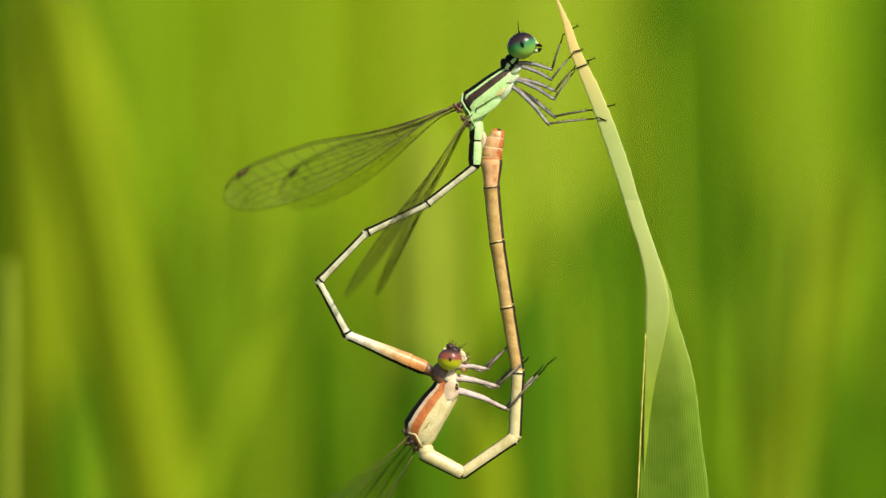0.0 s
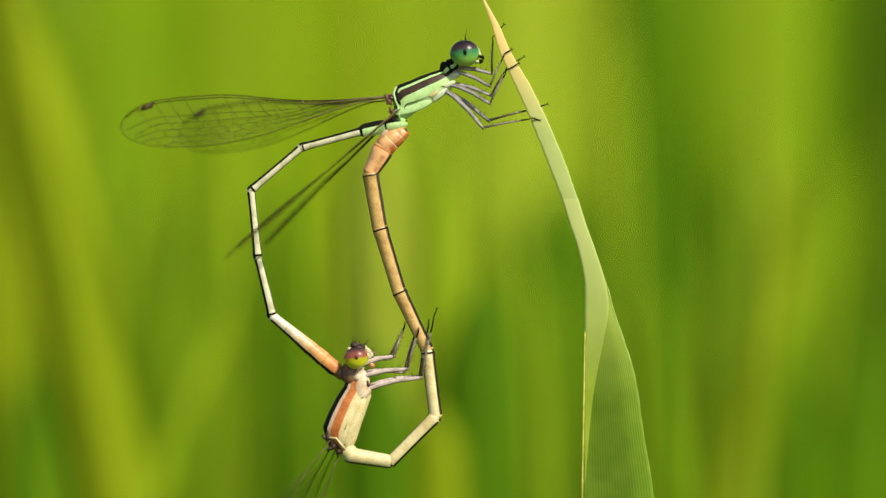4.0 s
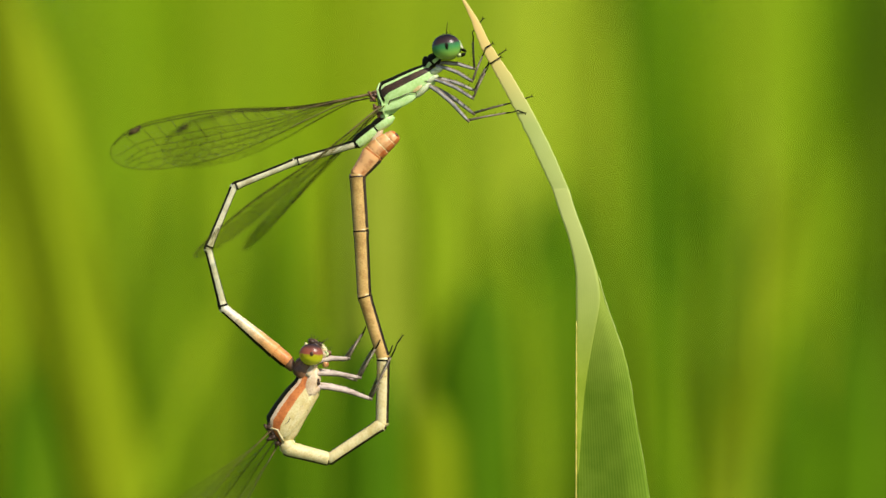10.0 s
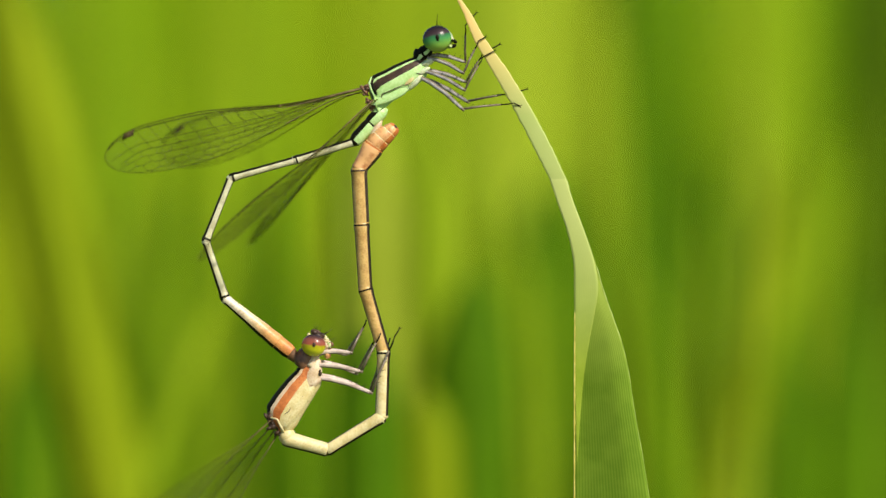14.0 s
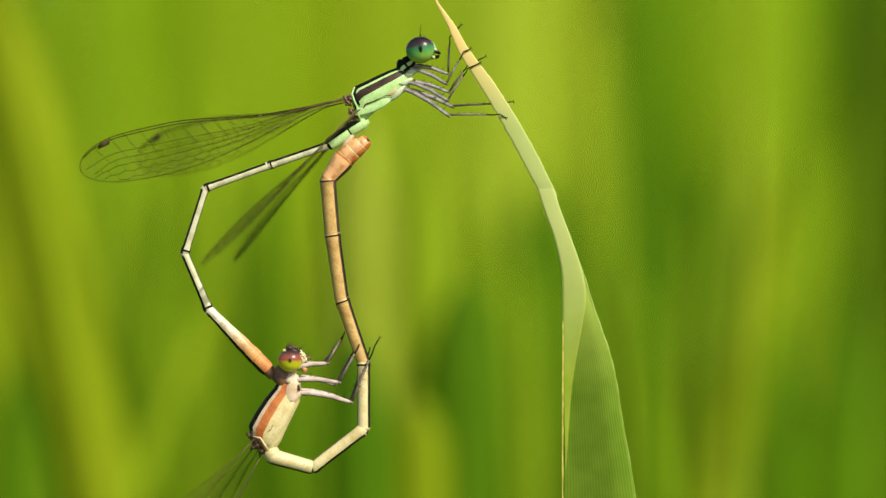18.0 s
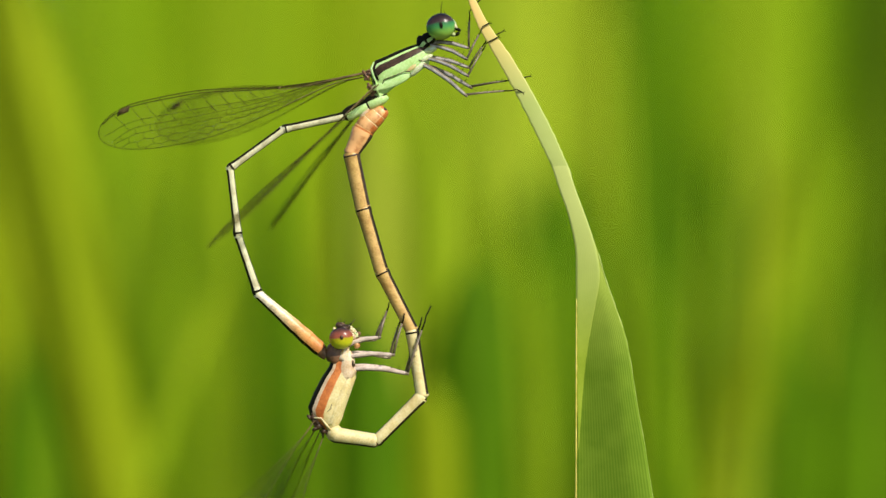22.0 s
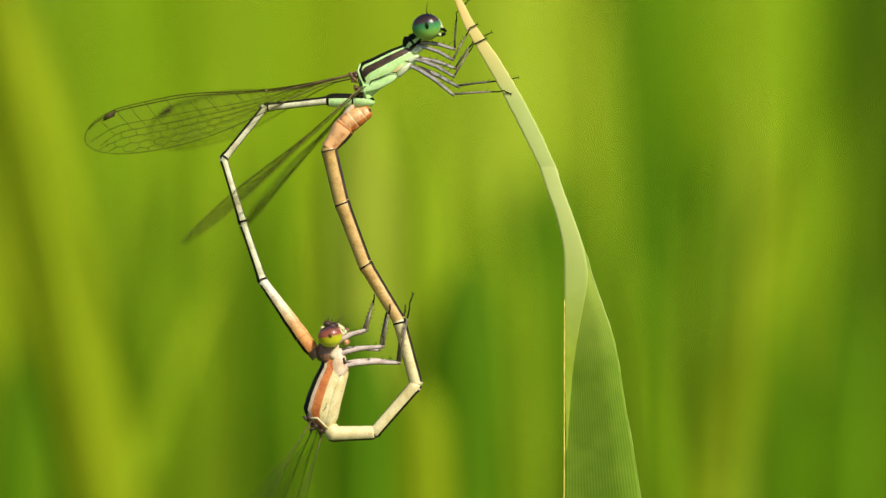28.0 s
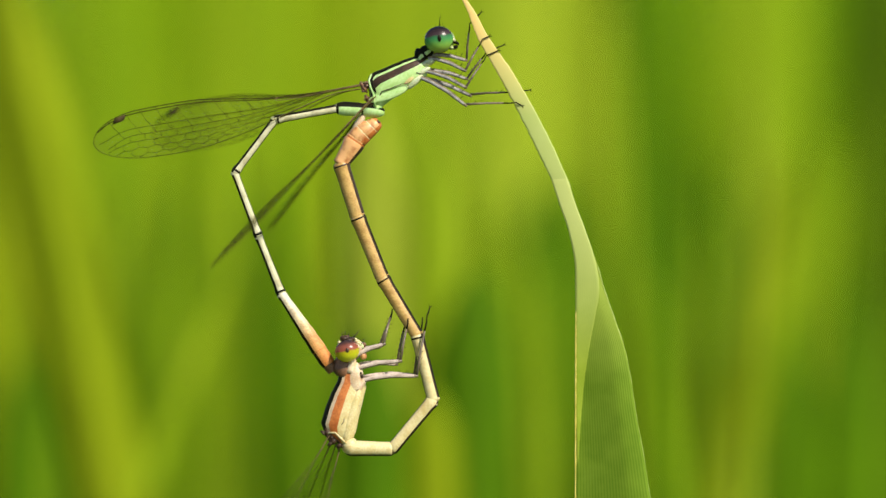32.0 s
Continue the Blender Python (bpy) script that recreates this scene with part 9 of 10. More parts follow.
    move(MOVING['ml3b'], [(0, 4.98, -3.48, 5.74), (0.5, 4.98, -3.48, 9.3), (1, 5.07, -3.42, 14.81), (1.5, 5.44, -3.12, 25.32), (2, 5.45, -3.11, 24.39), (2.5, 5.43, -3.13, 28.18), (3, 5.33, -3.23, 23), (3.5, 5.39, -3.17, 23.81), (4, 5.49, -3.07, 29.17), (4.5, 5.42, -3.14, 27.65), (5.2, 5.37, -3.19, 27.72), (5.95, 5.39, -3.17, 30), (6.5, 5.43, -3.13, 32.21), (7, 5.36, -3.2, 30.66), (7.5, 5.39, -3.17, 29.79), (8, 5.41, -3.15, 29.84), (8.5, 5.45, -3.12, 34.42), (9, 5.39, -3.17, 33.34), (9.5, 5.41, -3.16, 29.74), (10, 5.4, -3.17, 29.31), (10.5, 5.46, -3.1, 27.73), (11, 5.4, -3.16, 34.4), (11.5, 5.36, -3.19, 30.76), (12, 5.37, -3.19, 25.59), (12.5, 5.33, -3.22, 23.09), (13, 5.48, -3.09, 27.5), (13.5, 5.38, -3.18, 23.96), (14, 5.35, -3.21, 23.59), (14.5, 5.36, -3.2, 24.18), (15.05, 5.32, -3.23, 23.45), (15.8, 5.33, -3.23, 23.92), (16.5, 5.41, -3.15, 26.63), (17, 5.28, -3.26, 27.5), (17.5, 5.51, -3.05, 22.95), (18, 5.4, -3.16, 19.99), (18.5, 5.41, -3.16, 19.91), (19, 5.4, -3.16, 21.95), (19.5, 5.47, -3.1, 24.38), (20, 5.46, -3.1, 26.33), (20.5, 5.44, -3.12, 20.84), (21, 5.46, -3.11, 22.64), (21.5, 5.38, -3.18, 21.52), (22, 5.5, -3.07, 23.85), (22.5, 5.37, -3.19, 23.85), (23, 5.42, -3.14, 23.02), (23.5, 5.39, -3.17, 24.51), (24, 5.42, -3.14, 23.67), (24.5, 5.52, -3.05, 19.01), (25.3, 5.38, -3.18, 16.59), (26.05, 5.44, -3.13, 19.84), (26.5, 5.47, -3.1, 21.69), (27, 5.46, -3.11, 18.49), (27.5, 5.39, -3.17, 24.63), (28, 5.46, -3.1, 21), (28.5, 5.51, -3.05, 21.76), (29, 5.47, -3.1, 19.11), (29.5, 5.48, -3.08, 20.25), (30, 5.48, -3.09, 24.97), (30.5, 5.5, -3.07, 20.6), (31, 5.55, -3.02, 16.98), (31.5, 5.49, -3.07, 15.71), (32, 5.59, -2.97, 20.42)])
    move(MOVING['fl3a'], [(0, 4.5, -0.72, -74.42), (0.5, 4.5, -0.72, -67.43), (1, 4.5, -0.72, -69.91), (1.5, 4.5, -0.72, -69.02), (2, 4.5, -0.72, -61.81), (2.5, 4.5, -0.72, -69.44), (3, 4.5, -0.72, -66.23), (3.5, 4.5, -0.72, -62.67), (4, 4.5, -0.72, -65.81), (4.5, 4.5, -0.72, -73.25), (5.2, 4.5, -0.72, -71.94), (5.95, 4.5, -0.72, -72.45), (6.5, 4.5, -0.72, -72.9), (7, 4.5, -0.72, -71.94), (7.5, 4.5, -0.72, -69.96), (8, 4.5, -0.72, -72.45), (8.5, 4.5, -0.72, -75.6), (9, 4.5, -0.72, -75.26), (9.5, 4.5, -0.72, -73.39), (10, 4.5, -0.72, -70.01), (10.5, 4.5, -0.72, -72.98), (11, 4.5, -0.72, -75.8), (11.5, 4.5, -0.72, -77.36), (12, 4.5, -0.72, -76.33), (12.5, 4.5, -0.72, -73.02), (13, 4.5, -0.72, -74.68), (13.5, 4.5, -0.72, -73.05), (14, 4.5, -0.72, -72.25), (14.5, 4.5, -0.72, -71.8), (15.05, 4.5, -0.72, -74.08), (15.8, 4.5, -0.72, -72.25), (16.5, 4.5, -0.72, -71.1), (17, 4.5, -0.72, -74.08), (17.5, 4.5, -0.72, -72.13), (18, 4.5, -0.72, -71.7), (18.5, 4.5, -0.72, -70.73), (19, 4.5, -0.72, -72.36), (19.5, 4.5, -0.72, -73.54), (20, 4.5, -0.72, -70.59), (20.5, 4.5, -0.72, -73.08), (21, 4.5, -0.72, -73.19), (21.5, 4.5, -0.72, -74.3), (22, 4.5, -0.72, -73.19), (22.5, 4.5, -0.72, -72.47), (23, 4.5, -0.72, -73.82), (23.5, 4.5, -0.72, -75.97), (24, 4.5, -0.72, -74.58), (24.5, 4.5, -0.72, -69.08), (25.3, 4.5, -0.72, -72.47), (26.05, 4.5, -0.72, -70.92), (26.5, 4.5, -0.72, -72.12), (27, 4.5, -0.72, -71.37), (27.5, 4.5, -0.72, -72.32), (28, 4.5, -0.72, -70.92), (28.5, 4.5, -0.72, -69.9), (29, 4.5, -0.72, -70.3), (29.5, 4.5, -0.72, -70.01), (30, 4.5, -0.72, -70.69), (30.5, 4.5, -0.72, -70.77), (31, 4.5, -0.72, -70.68), (31.5, 4.5, -0.72, -70.19), (32, 4.5, -0.72, -71.52)])
    move(MOVING['fl3b'], [(0, 5.21, -3.28, -15.52), (0.5, 5.52, -3.17, -6.93), (1, 5.41, -3.21, 4.32), (1.5, 5.45, -3.2, 14.05), (2, 5.75, -3.06, 3.27), (2.5, 5.43, -3.2, 10.83), (3, 5.57, -3.15, 6.52), (3.5, 5.72, -3.08, 6.23), (4, 5.59, -3.14, 4.03), (4.5, 5.26, -3.26, 0.72), (5.2, 5.32, -3.24, 3.5), (5.95, 5.3, -3.25, 3.47), (6.5, 5.28, -3.26, 4.14), (7, 5.32, -3.24, 3.5), (7.5, 5.41, -3.21, -0.3), (8, 5.3, -3.25, 3.47), (8.5, 5.16, -3.29, 5.31), (9, 5.18, -3.29, 5.2), (9.5, 5.26, -3.26, 1.94), (10, 5.41, -3.21, 1.04), (10.5, 5.28, -3.26, 5.7), (11, 5.15, -3.29, 6.29), (11.5, 5.08, -3.31, 4.92), (12, 5.13, -3.3, 3.15), (12.5, 5.27, -3.26, 3.67), (13, 5.2, -3.28, 7.04), (13.5, 5.27, -3.26, 4.09), (14, 5.31, -3.25, 3.9), (14.5, 5.33, -3.24, 2.96), (15.05, 5.23, -3.27, 4.26), (15.8, 5.31, -3.25, 3.9), (16.5, 5.36, -3.23, 4.68), (17, 5.23, -3.27, 4.26), (17.5, 5.31, -3.24, 4.87), (18, 5.33, -3.24, -1.66), (18.5, 5.38, -3.22, -0.15), (19, 5.3, -3.25, 1.46), (19.5, 5.25, -3.26, 5.27), (20, 5.38, -3.22, 6.67), (20.5, 5.27, -3.26, 2.83), (21, 5.27, -3.26, 2.42), (21.5, 5.22, -3.27, 3.22), (22, 5.27, -3.26, 3.58), (22.5, 5.3, -3.25, 6.23), (23, 5.24, -3.27, 4.46), (23.5, 5.14, -3.29, 5.6), (24, 5.21, -3.28, 7.66), (24.5, 5.45, -3.2, 2.87), (25.3, 5.3, -3.25, 6.23), (26.05, 5.37, -3.23, 4.38), (26.5, 5.31, -3.24, 2.94), (27, 5.35, -3.23, 2.11), (27.5, 5.31, -3.25, 4.01), (28, 5.37, -3.23, 4.38), (28.5, 5.41, -3.21, 3.16), (29, 5.39, -3.22, 1.64), (29.5, 5.41, -3.21, 2.18), (30, 5.38, -3.22, 5.69), (30.5, 5.37, -3.22, 2.41), (31, 5.38, -3.22, 0.92), (31.5, 5.4, -3.22, -0.51), (32, 5.34, -3.24, 2.85)])
    move(MOVING['ml4a'], [(0, 3.1, -1.44, -89.51), (0.5, 3.1, -1.44, -97.59), (1, 3.1, -1.44, -87.18), (1.5, 3.1, -1.44, -72.86), (2, 3.1, -1.44, -73.4), (2.5, 3.1, -1.44, -78.61), (3, 3.1, -1.44, -80.28), (3.5, 3.1, -1.44, -75.56), (4, 3.1, -1.44, -75.16), (4.5, 3.1, -1.44, -75.14), (5.2, 3.1, -1.44, -76.06), (5.95, 3.1, -1.44, -75.87), (6.5, 3.1, -1.44, -75.4), (7, 3.1, -1.44, -77.13), (7.5, 3.1, -1.44, -75.82), (8, 3.1, -1.44, -74.27), (8.5, 3.1, -1.44, -75.62), (9, 3.1, -1.44, -75.4), (9.5, 3.1, -1.44, -75.1), (10, 3.1, -1.44, -74.6), (10.5, 3.1, -1.44, -72.42), (11, 3.1, -1.44, -76.52), (11.5, 3.1, -1.44, -73.78), (12, 3.1, -1.44, -72.87), (12.5, 3.1, -1.44, -70.49), (13, 3.1, -1.44, -70.66), (13.5, 3.1, -1.44, -70.17), (14, 3.1, -1.44, -71.48), (14.5, 3.1, -1.44, -72.01), (15.05, 3.1, -1.44, -72.92), (15.8, 3.1, -1.44, -73.48), (16.5, 3.1, -1.44, -72.88), (17, 3.1, -1.44, -75.24), (17.5, 3.1, -1.44, -66.96), (18, 3.1, -1.44, -65.04), (18.5, 3.1, -1.44, -66.37), (19, 3.1, -1.44, -69.78), (19.5, 3.1, -1.44, -68.14), (20, 3.1, -1.44, -69.4), (20.5, 3.1, -1.44, -67.87), (21, 3.1, -1.44, -70.87), (21.5, 3.1, -1.44, -70.08), (22, 3.1, -1.44, -67.95), (22.5, 3.1, -1.44, -72.33), (23, 3.1, -1.44, -72.14), (23.5, 3.1, -1.44, -80.3), (24, 3.1, -1.44, -72.09), (24.5, 3.1, -1.44, -65.49), (25.3, 3.1, -1.44, -67.04), (26.05, 3.1, -1.44, -66.56), (26.5, 3.1, -1.44, -66.22), (27, 3.1, -1.44, -64.76), (27.5, 3.1, -1.44, -72.14), (28, 3.1, -1.44, -67.5), (28.5, 3.1, -1.44, -67.02), (29, 3.1, -1.44, -65.58), (29.5, 3.1, -1.44, -67.23), (30, 3.1, -1.44, -68.53), (30.5, 3.1, -1.44, -65.49), (31, 3.1, -1.44, -62.76), (31.5, 3.1, -1.44, -63.47), (32, 3.1, -1.44, -63.16)])
    move(MOVING['ml4b'], [(0, 3.13, -4.75, -37.8), (0.5, 2.66, -4.72, -31.66), (1, 3.26, -4.75, -31.8), (1.5, 4.08, -4.6, -25.05), (2, 4.05, -4.61, -25.11), (2.5, 3.75, -4.68, -20.76), (3, 3.66, -4.7, -25.13), (3.5, 3.93, -4.65, -25.79), (4, 3.95, -4.64, -20.45), (4.5, 3.95, -4.64, -22.94), (5.2, 3.9, -4.65, -23.65), (5.95, 3.91, -4.65, -21.97), (6.5, 3.93, -4.64, -20.16), (7, 3.84, -4.67, -21.75), (7.5, 3.91, -4.65, -22.12), (8, 4, -4.63, -22.36), (8.5, 3.92, -4.65, -18.48), (9, 3.93, -4.64, -20.49), (9.5, 3.95, -4.64, -22.2), (10, 3.98, -4.63, -22.89), (10.5, 4.1, -4.6, -23.42), (11, 3.87, -4.66, -19.1), (11.5, 4.02, -4.62, -23.15), (12, 4.07, -4.6, -26.53), (12.5, 4.21, -4.56, -30.37), (13, 4.2, -4.56, -24.15), (13.5, 4.22, -4.55, -28.83), (14, 4.15, -4.58, -29.01), (14.5, 4.12, -4.59, -28.14), (15.05, 4.07, -4.6, -28.87), (15.8, 4.04, -4.61, -28.21), (16.5, 4.07, -4.6, -25.05), (17, 3.94, -4.64, -26.09), (17.5, 4.4, -4.49, -28.38), (18, 4.5, -4.44, -34.45), (18.5, 4.43, -4.47, -33.39), (19, 4.24, -4.55, -30.01), (19.5, 4.33, -4.51, -27.76), (20, 4.26, -4.54, -25.91), (20.5, 4.35, -4.51, -30.92), (21, 4.18, -4.57, -27.5), (21.5, 4.23, -4.55, -30.51), (22, 4.34, -4.51, -27.49), (22.5, 4.1, -4.59, -27.98), (23, 4.11, -4.59, -27.34), (23.5, 3.66, -4.7, -22.85), (24, 4.12, -4.59, -27), (24.5, 4.47, -4.45, -31.85), (25.3, 4.39, -4.49, -35.76), (26.05, 4.42, -4.48, -32.56), (26.5, 4.43, -4.47, -30.79), (27, 4.51, -4.43, -34.18), (27.5, 4.11, -4.59, -27.19), (28, 4.37, -4.5, -30.58), (28.5, 4.39, -4.49, -29.06), (29, 4.47, -4.45, -32.95), (29.5, 4.38, -4.49, -30.71), (30, 4.31, -4.52, -26.97), (30.5, 4.47, -4.45, -31.22), (31, 4.61, -4.38, -34.51), (31.5, 4.58, -4.4, -36.27), (32, 4.59, -4.39, -30.53)])
    move(MOVING['fl4a'], [(0, 3.78, -1.47, -77.38), (0.5, 3.78, -1.47, -72.76), (1, 3.78, -1.47, -76.99), (1.5, 3.78, -1.47, -79.86), (2, 3.78, -1.47, -71.2), (2.5, 3.78, -1.47, -80.83), (3, 3.78, -1.47, -78.41), (3.5, 3.78, -1.47, -72.03), (4, 3.78, -1.47, -56.45), (4.5, 3.78, -1.47, -73.25), (5.2, 3.78, -1.47, -71.2), (5.95, 3.78, -1.47, -73.04), (6.5, 3.78, -1.47, -72.8), (7, 3.78, -1.47, -71.59), (7.5, 3.78, -1.47, -70.82), (8, 3.78, -1.47, -72.62), (8.5, 3.78, -1.47, -75.56), (9, 3.78, -1.47, -74.79), (9.5, 3.78, -1.47, -73.43), (10, 3.78, -1.47, -71.19), (10.5, 3.78, -1.47, -74.69), (11, 3.78, -1.47, -75.62), (11.5, 3.78, -1.47, -76.28), (12, 3.78, -1.47, -76.44), (12.5, 3.78, -1.47, -74.45), (13, 3.78, -1.47, -75.91), (13.5, 3.78, -1.47, -73.69), (14, 3.78, -1.47, -72.69), (14.5, 3.78, -1.47, -72.25), (15.05, 3.78, -1.47, -74.4), (15.8, 3.78, -1.47, -72.01), (16.5, 3.78, -1.47, -71.11), (17, 3.78, -1.47, -73.62), (17.5, 3.78, -1.47, -72.6), (18, 3.78, -1.47, -72.02), (18.5, 3.78, -1.47, -70.93), (19, 3.78, -1.47, -71.76), (19.5, 3.78, -1.47, -73.44), (20, 3.78, -1.47, -69.91), (20.5, 3.78, -1.47, -72.76), (21, 3.78, -1.47, -73.48), (21.5, 3.78, -1.47, -75.39), (22, 3.78, -1.47, -73.59), (22.5, 3.78, -1.47, -71.97), (23, 3.78, -1.47, -73.46), (23.5, 3.78, -1.47, -76.33), (24, 3.78, -1.47, -75.42), (24.5, 3.78, -1.47, -70.57), (25.3, 3.78, -1.47, -71.45), (26.05, 3.78, -1.47, -71.88), (26.5, 3.78, -1.47, -72.14), (27, 3.78, -1.47, -70.67), (27.5, 3.78, -1.47, -70.75), (28, 3.78, -1.47, -70.85), (28.5, 3.78, -1.47, -70.42), (29, 3.78, -1.47, -71.7), (29.5, 3.78, -1.47, -72.9), (30, 3.78, -1.47, -74.6), (30.5, 3.78, -1.47, -79.11), (31, 3.78, -1.47, -83.36), (31.5, 3.78, -1.47, -76.05), (32, 3.78, -1.47, -69.88)])
    move(MOVING['fl4b'], [(0, 4.52, -4.75, -11.86), (0.5, 4.78, -4.68, -7.25), (1, 4.54, -4.75, 1.52), (1.5, 4.37, -4.78, 8.09), (2, 4.86, -4.65, -2.1), (2.5, 4.32, -4.79, 2.83), (3, 4.46, -4.76, -5.86), (3.5, 4.82, -4.67, -4.83), (4, 5.64, -4.27, 7.84), (4.5, 4.75, -4.69, 0.7), (5.2, 4.86, -4.65, 4.3), (5.95, 4.76, -4.69, 2.99), (6.5, 4.78, -4.68, 5.6), (7, 4.84, -4.66, 8.79), (7.5, 4.89, -4.65, 8.37), (8, 4.79, -4.68, 7.95), (8.5, 4.62, -4.73, 5.27), (9, 4.66, -4.71, 4.82), (9.5, 4.74, -4.69, 4.86), (10, 4.87, -4.65, 4.41), (10.5, 4.67, -4.71, 3.18), (11, 4.62, -4.73, 5.63), (11.5, 4.58, -4.74, 7.74), (12, 4.57, -4.74, 7.22), (12.5, 4.68, -4.71, 5.76), (13, 4.6, -4.73, 6.21), (13.5, 4.73, -4.7, 8.5), (14, 4.78, -4.68, 9.34), (14.5, 4.81, -4.67, 7.44), (15.05, 4.69, -4.71, 5.79), (15.8, 4.82, -4.67, 9.5), (16.5, 4.87, -4.65, 8.46), (17, 4.73, -4.7, 5.85), (17.5, 4.79, -4.68, 5.13), (18, 4.82, -4.67, 4.55), (18.5, 4.88, -4.65, 6.6), (19, 4.83, -4.66, 6.09), (19.5, 4.74, -4.69, 3.96), (20, 4.94, -4.63, 7.13), (20.5, 4.78, -4.68, 6.59), (21, 4.74, -4.69, 3.35), (21.5, 4.63, -4.72, 0.7), (22, 4.73, -4.69, 1.59), (22.5, 4.82, -4.67, 5.71), (23, 4.74, -4.69, 3.46), (23.5, 4.58, -4.74, 1.92), (24, 4.63, -4.72, 2.44), (24.5, 4.9, -4.64, 1.73), (25.3, 4.85, -4.66, 7.63), (26.05, 4.83, -4.66, 2.58), (26.5, 4.81, -4.67, 3.87), (27, 4.89, -4.64, 6.47), (27.5, 4.89, -4.64, 7.77), (28, 4.88, -4.65, 4.46), (28.5, 4.91, -4.64, 5.62), (29, 4.84, -4.66, 7.46), (29.5, 4.77, -4.68, 6.95), (30, 4.67, -4.71, 4.62), (30.5, 4.42, -4.77, 4.87), (31, 4.17, -4.81, 5.66), (31.5, 4.59, -4.73, 6.01), (32, 4.94, -4.63, 3.8)])
    move(MOVING['ml5a'], [(0, 3.1, -1.44, -78.22), (0.5, 3.1, -1.44, -86.06), (1, 3.1, -1.44, -76.21), (1.5, 3.1, -1.44, -61.88), (2, 3.1, -1.44, -62.29), (2.5, 3.1, -1.44, -67.57), (3, 3.1, -1.44, -69.24), (3.5, 3.1, -1.44, -64.59), (4, 3.1, -1.44, -64.13), (4.5, 3.1, -1.44, -64.3), (5.2, 3.1, -1.44, -65.39), (5.95, 3.1, -1.44, -65.26), (6.5, 3.1, -1.44, -64.79), (7, 3.1, -1.44, -66.6), (7.5, 3.1, -1.44, -65.19), (8, 3.1, -1.44, -63.66), (8.5, 3.1, -1.44, -65.04), (9, 3.1, -1.44, -65.03), (9.5, 3.1, -1.44, -64.47), (10, 3.1, -1.44, -64.01), (10.5, 3.1, -1.44, -61.56), (11, 3.1, -1.44, -66.06), (11.5, 3.1, -1.44, -63.48), (12, 3.1, -1.44, -62.22), (12.5, 3.1, -1.44, -59.9), (13, 3.1, -1.44, -59.79), (13.5, 3.1, -1.44, -59.42), (14, 3.1, -1.44, -60.81), (14.5, 3.1, -1.44, -61.33), (15.05, 3.1, -1.44, -62.3), (15.8, 3.1, -1.44, -62.87), (16.5, 3.1, -1.44, -62.14), (17, 3.1, -1.44, -64.99), (17.5, 3.1, -1.44, -55.47), (18, 3.1, -1.44, -53.47), (18.5, 3.1, -1.44, -54.87), (19, 3.1, -1.44, -58.74), (19.5, 3.1, -1.44, -57.05), (20, 3.1, -1.44, -58.53), (20.5, 3.1, -1.44, -56.45), (21, 3.1, -1.44, -59.63), (21.5, 3.1, -1.44, -59.07), (22, 3.1, -1.44, -56.67), (22.5, 3.1, -1.44, -61.57), (23, 3.1, -1.44, -61.07), (23.5, 3.1, -1.44, -69.12), (24, 3.1, -1.44, -61.08), (24.5, 3.1, -1.44, -53.18), (25.3, 3.1, -1.44, -55.01), (26.05, 3.1, -1.44, -54.91), (26.5, 3.1, -1.44, -54.72), (27, 3.1, -1.44, -52.45), (27.5, 3.1, -1.44, -61.38), (28, 3.1, -1.44, -55.99), (28.5, 3.1, -1.44, -55.35), (29, 3.1, -1.44, -53.51), (29.5, 3.1, -1.44, -55.48), (30, 3.1, -1.44, -57.48), (30.5, 3.1, -1.44, -53.58), (31, 3.1, -1.44, -48.9), (31.5, 3.1, -1.44, -49.53), (32, 3.1, -1.44, -50.44)])
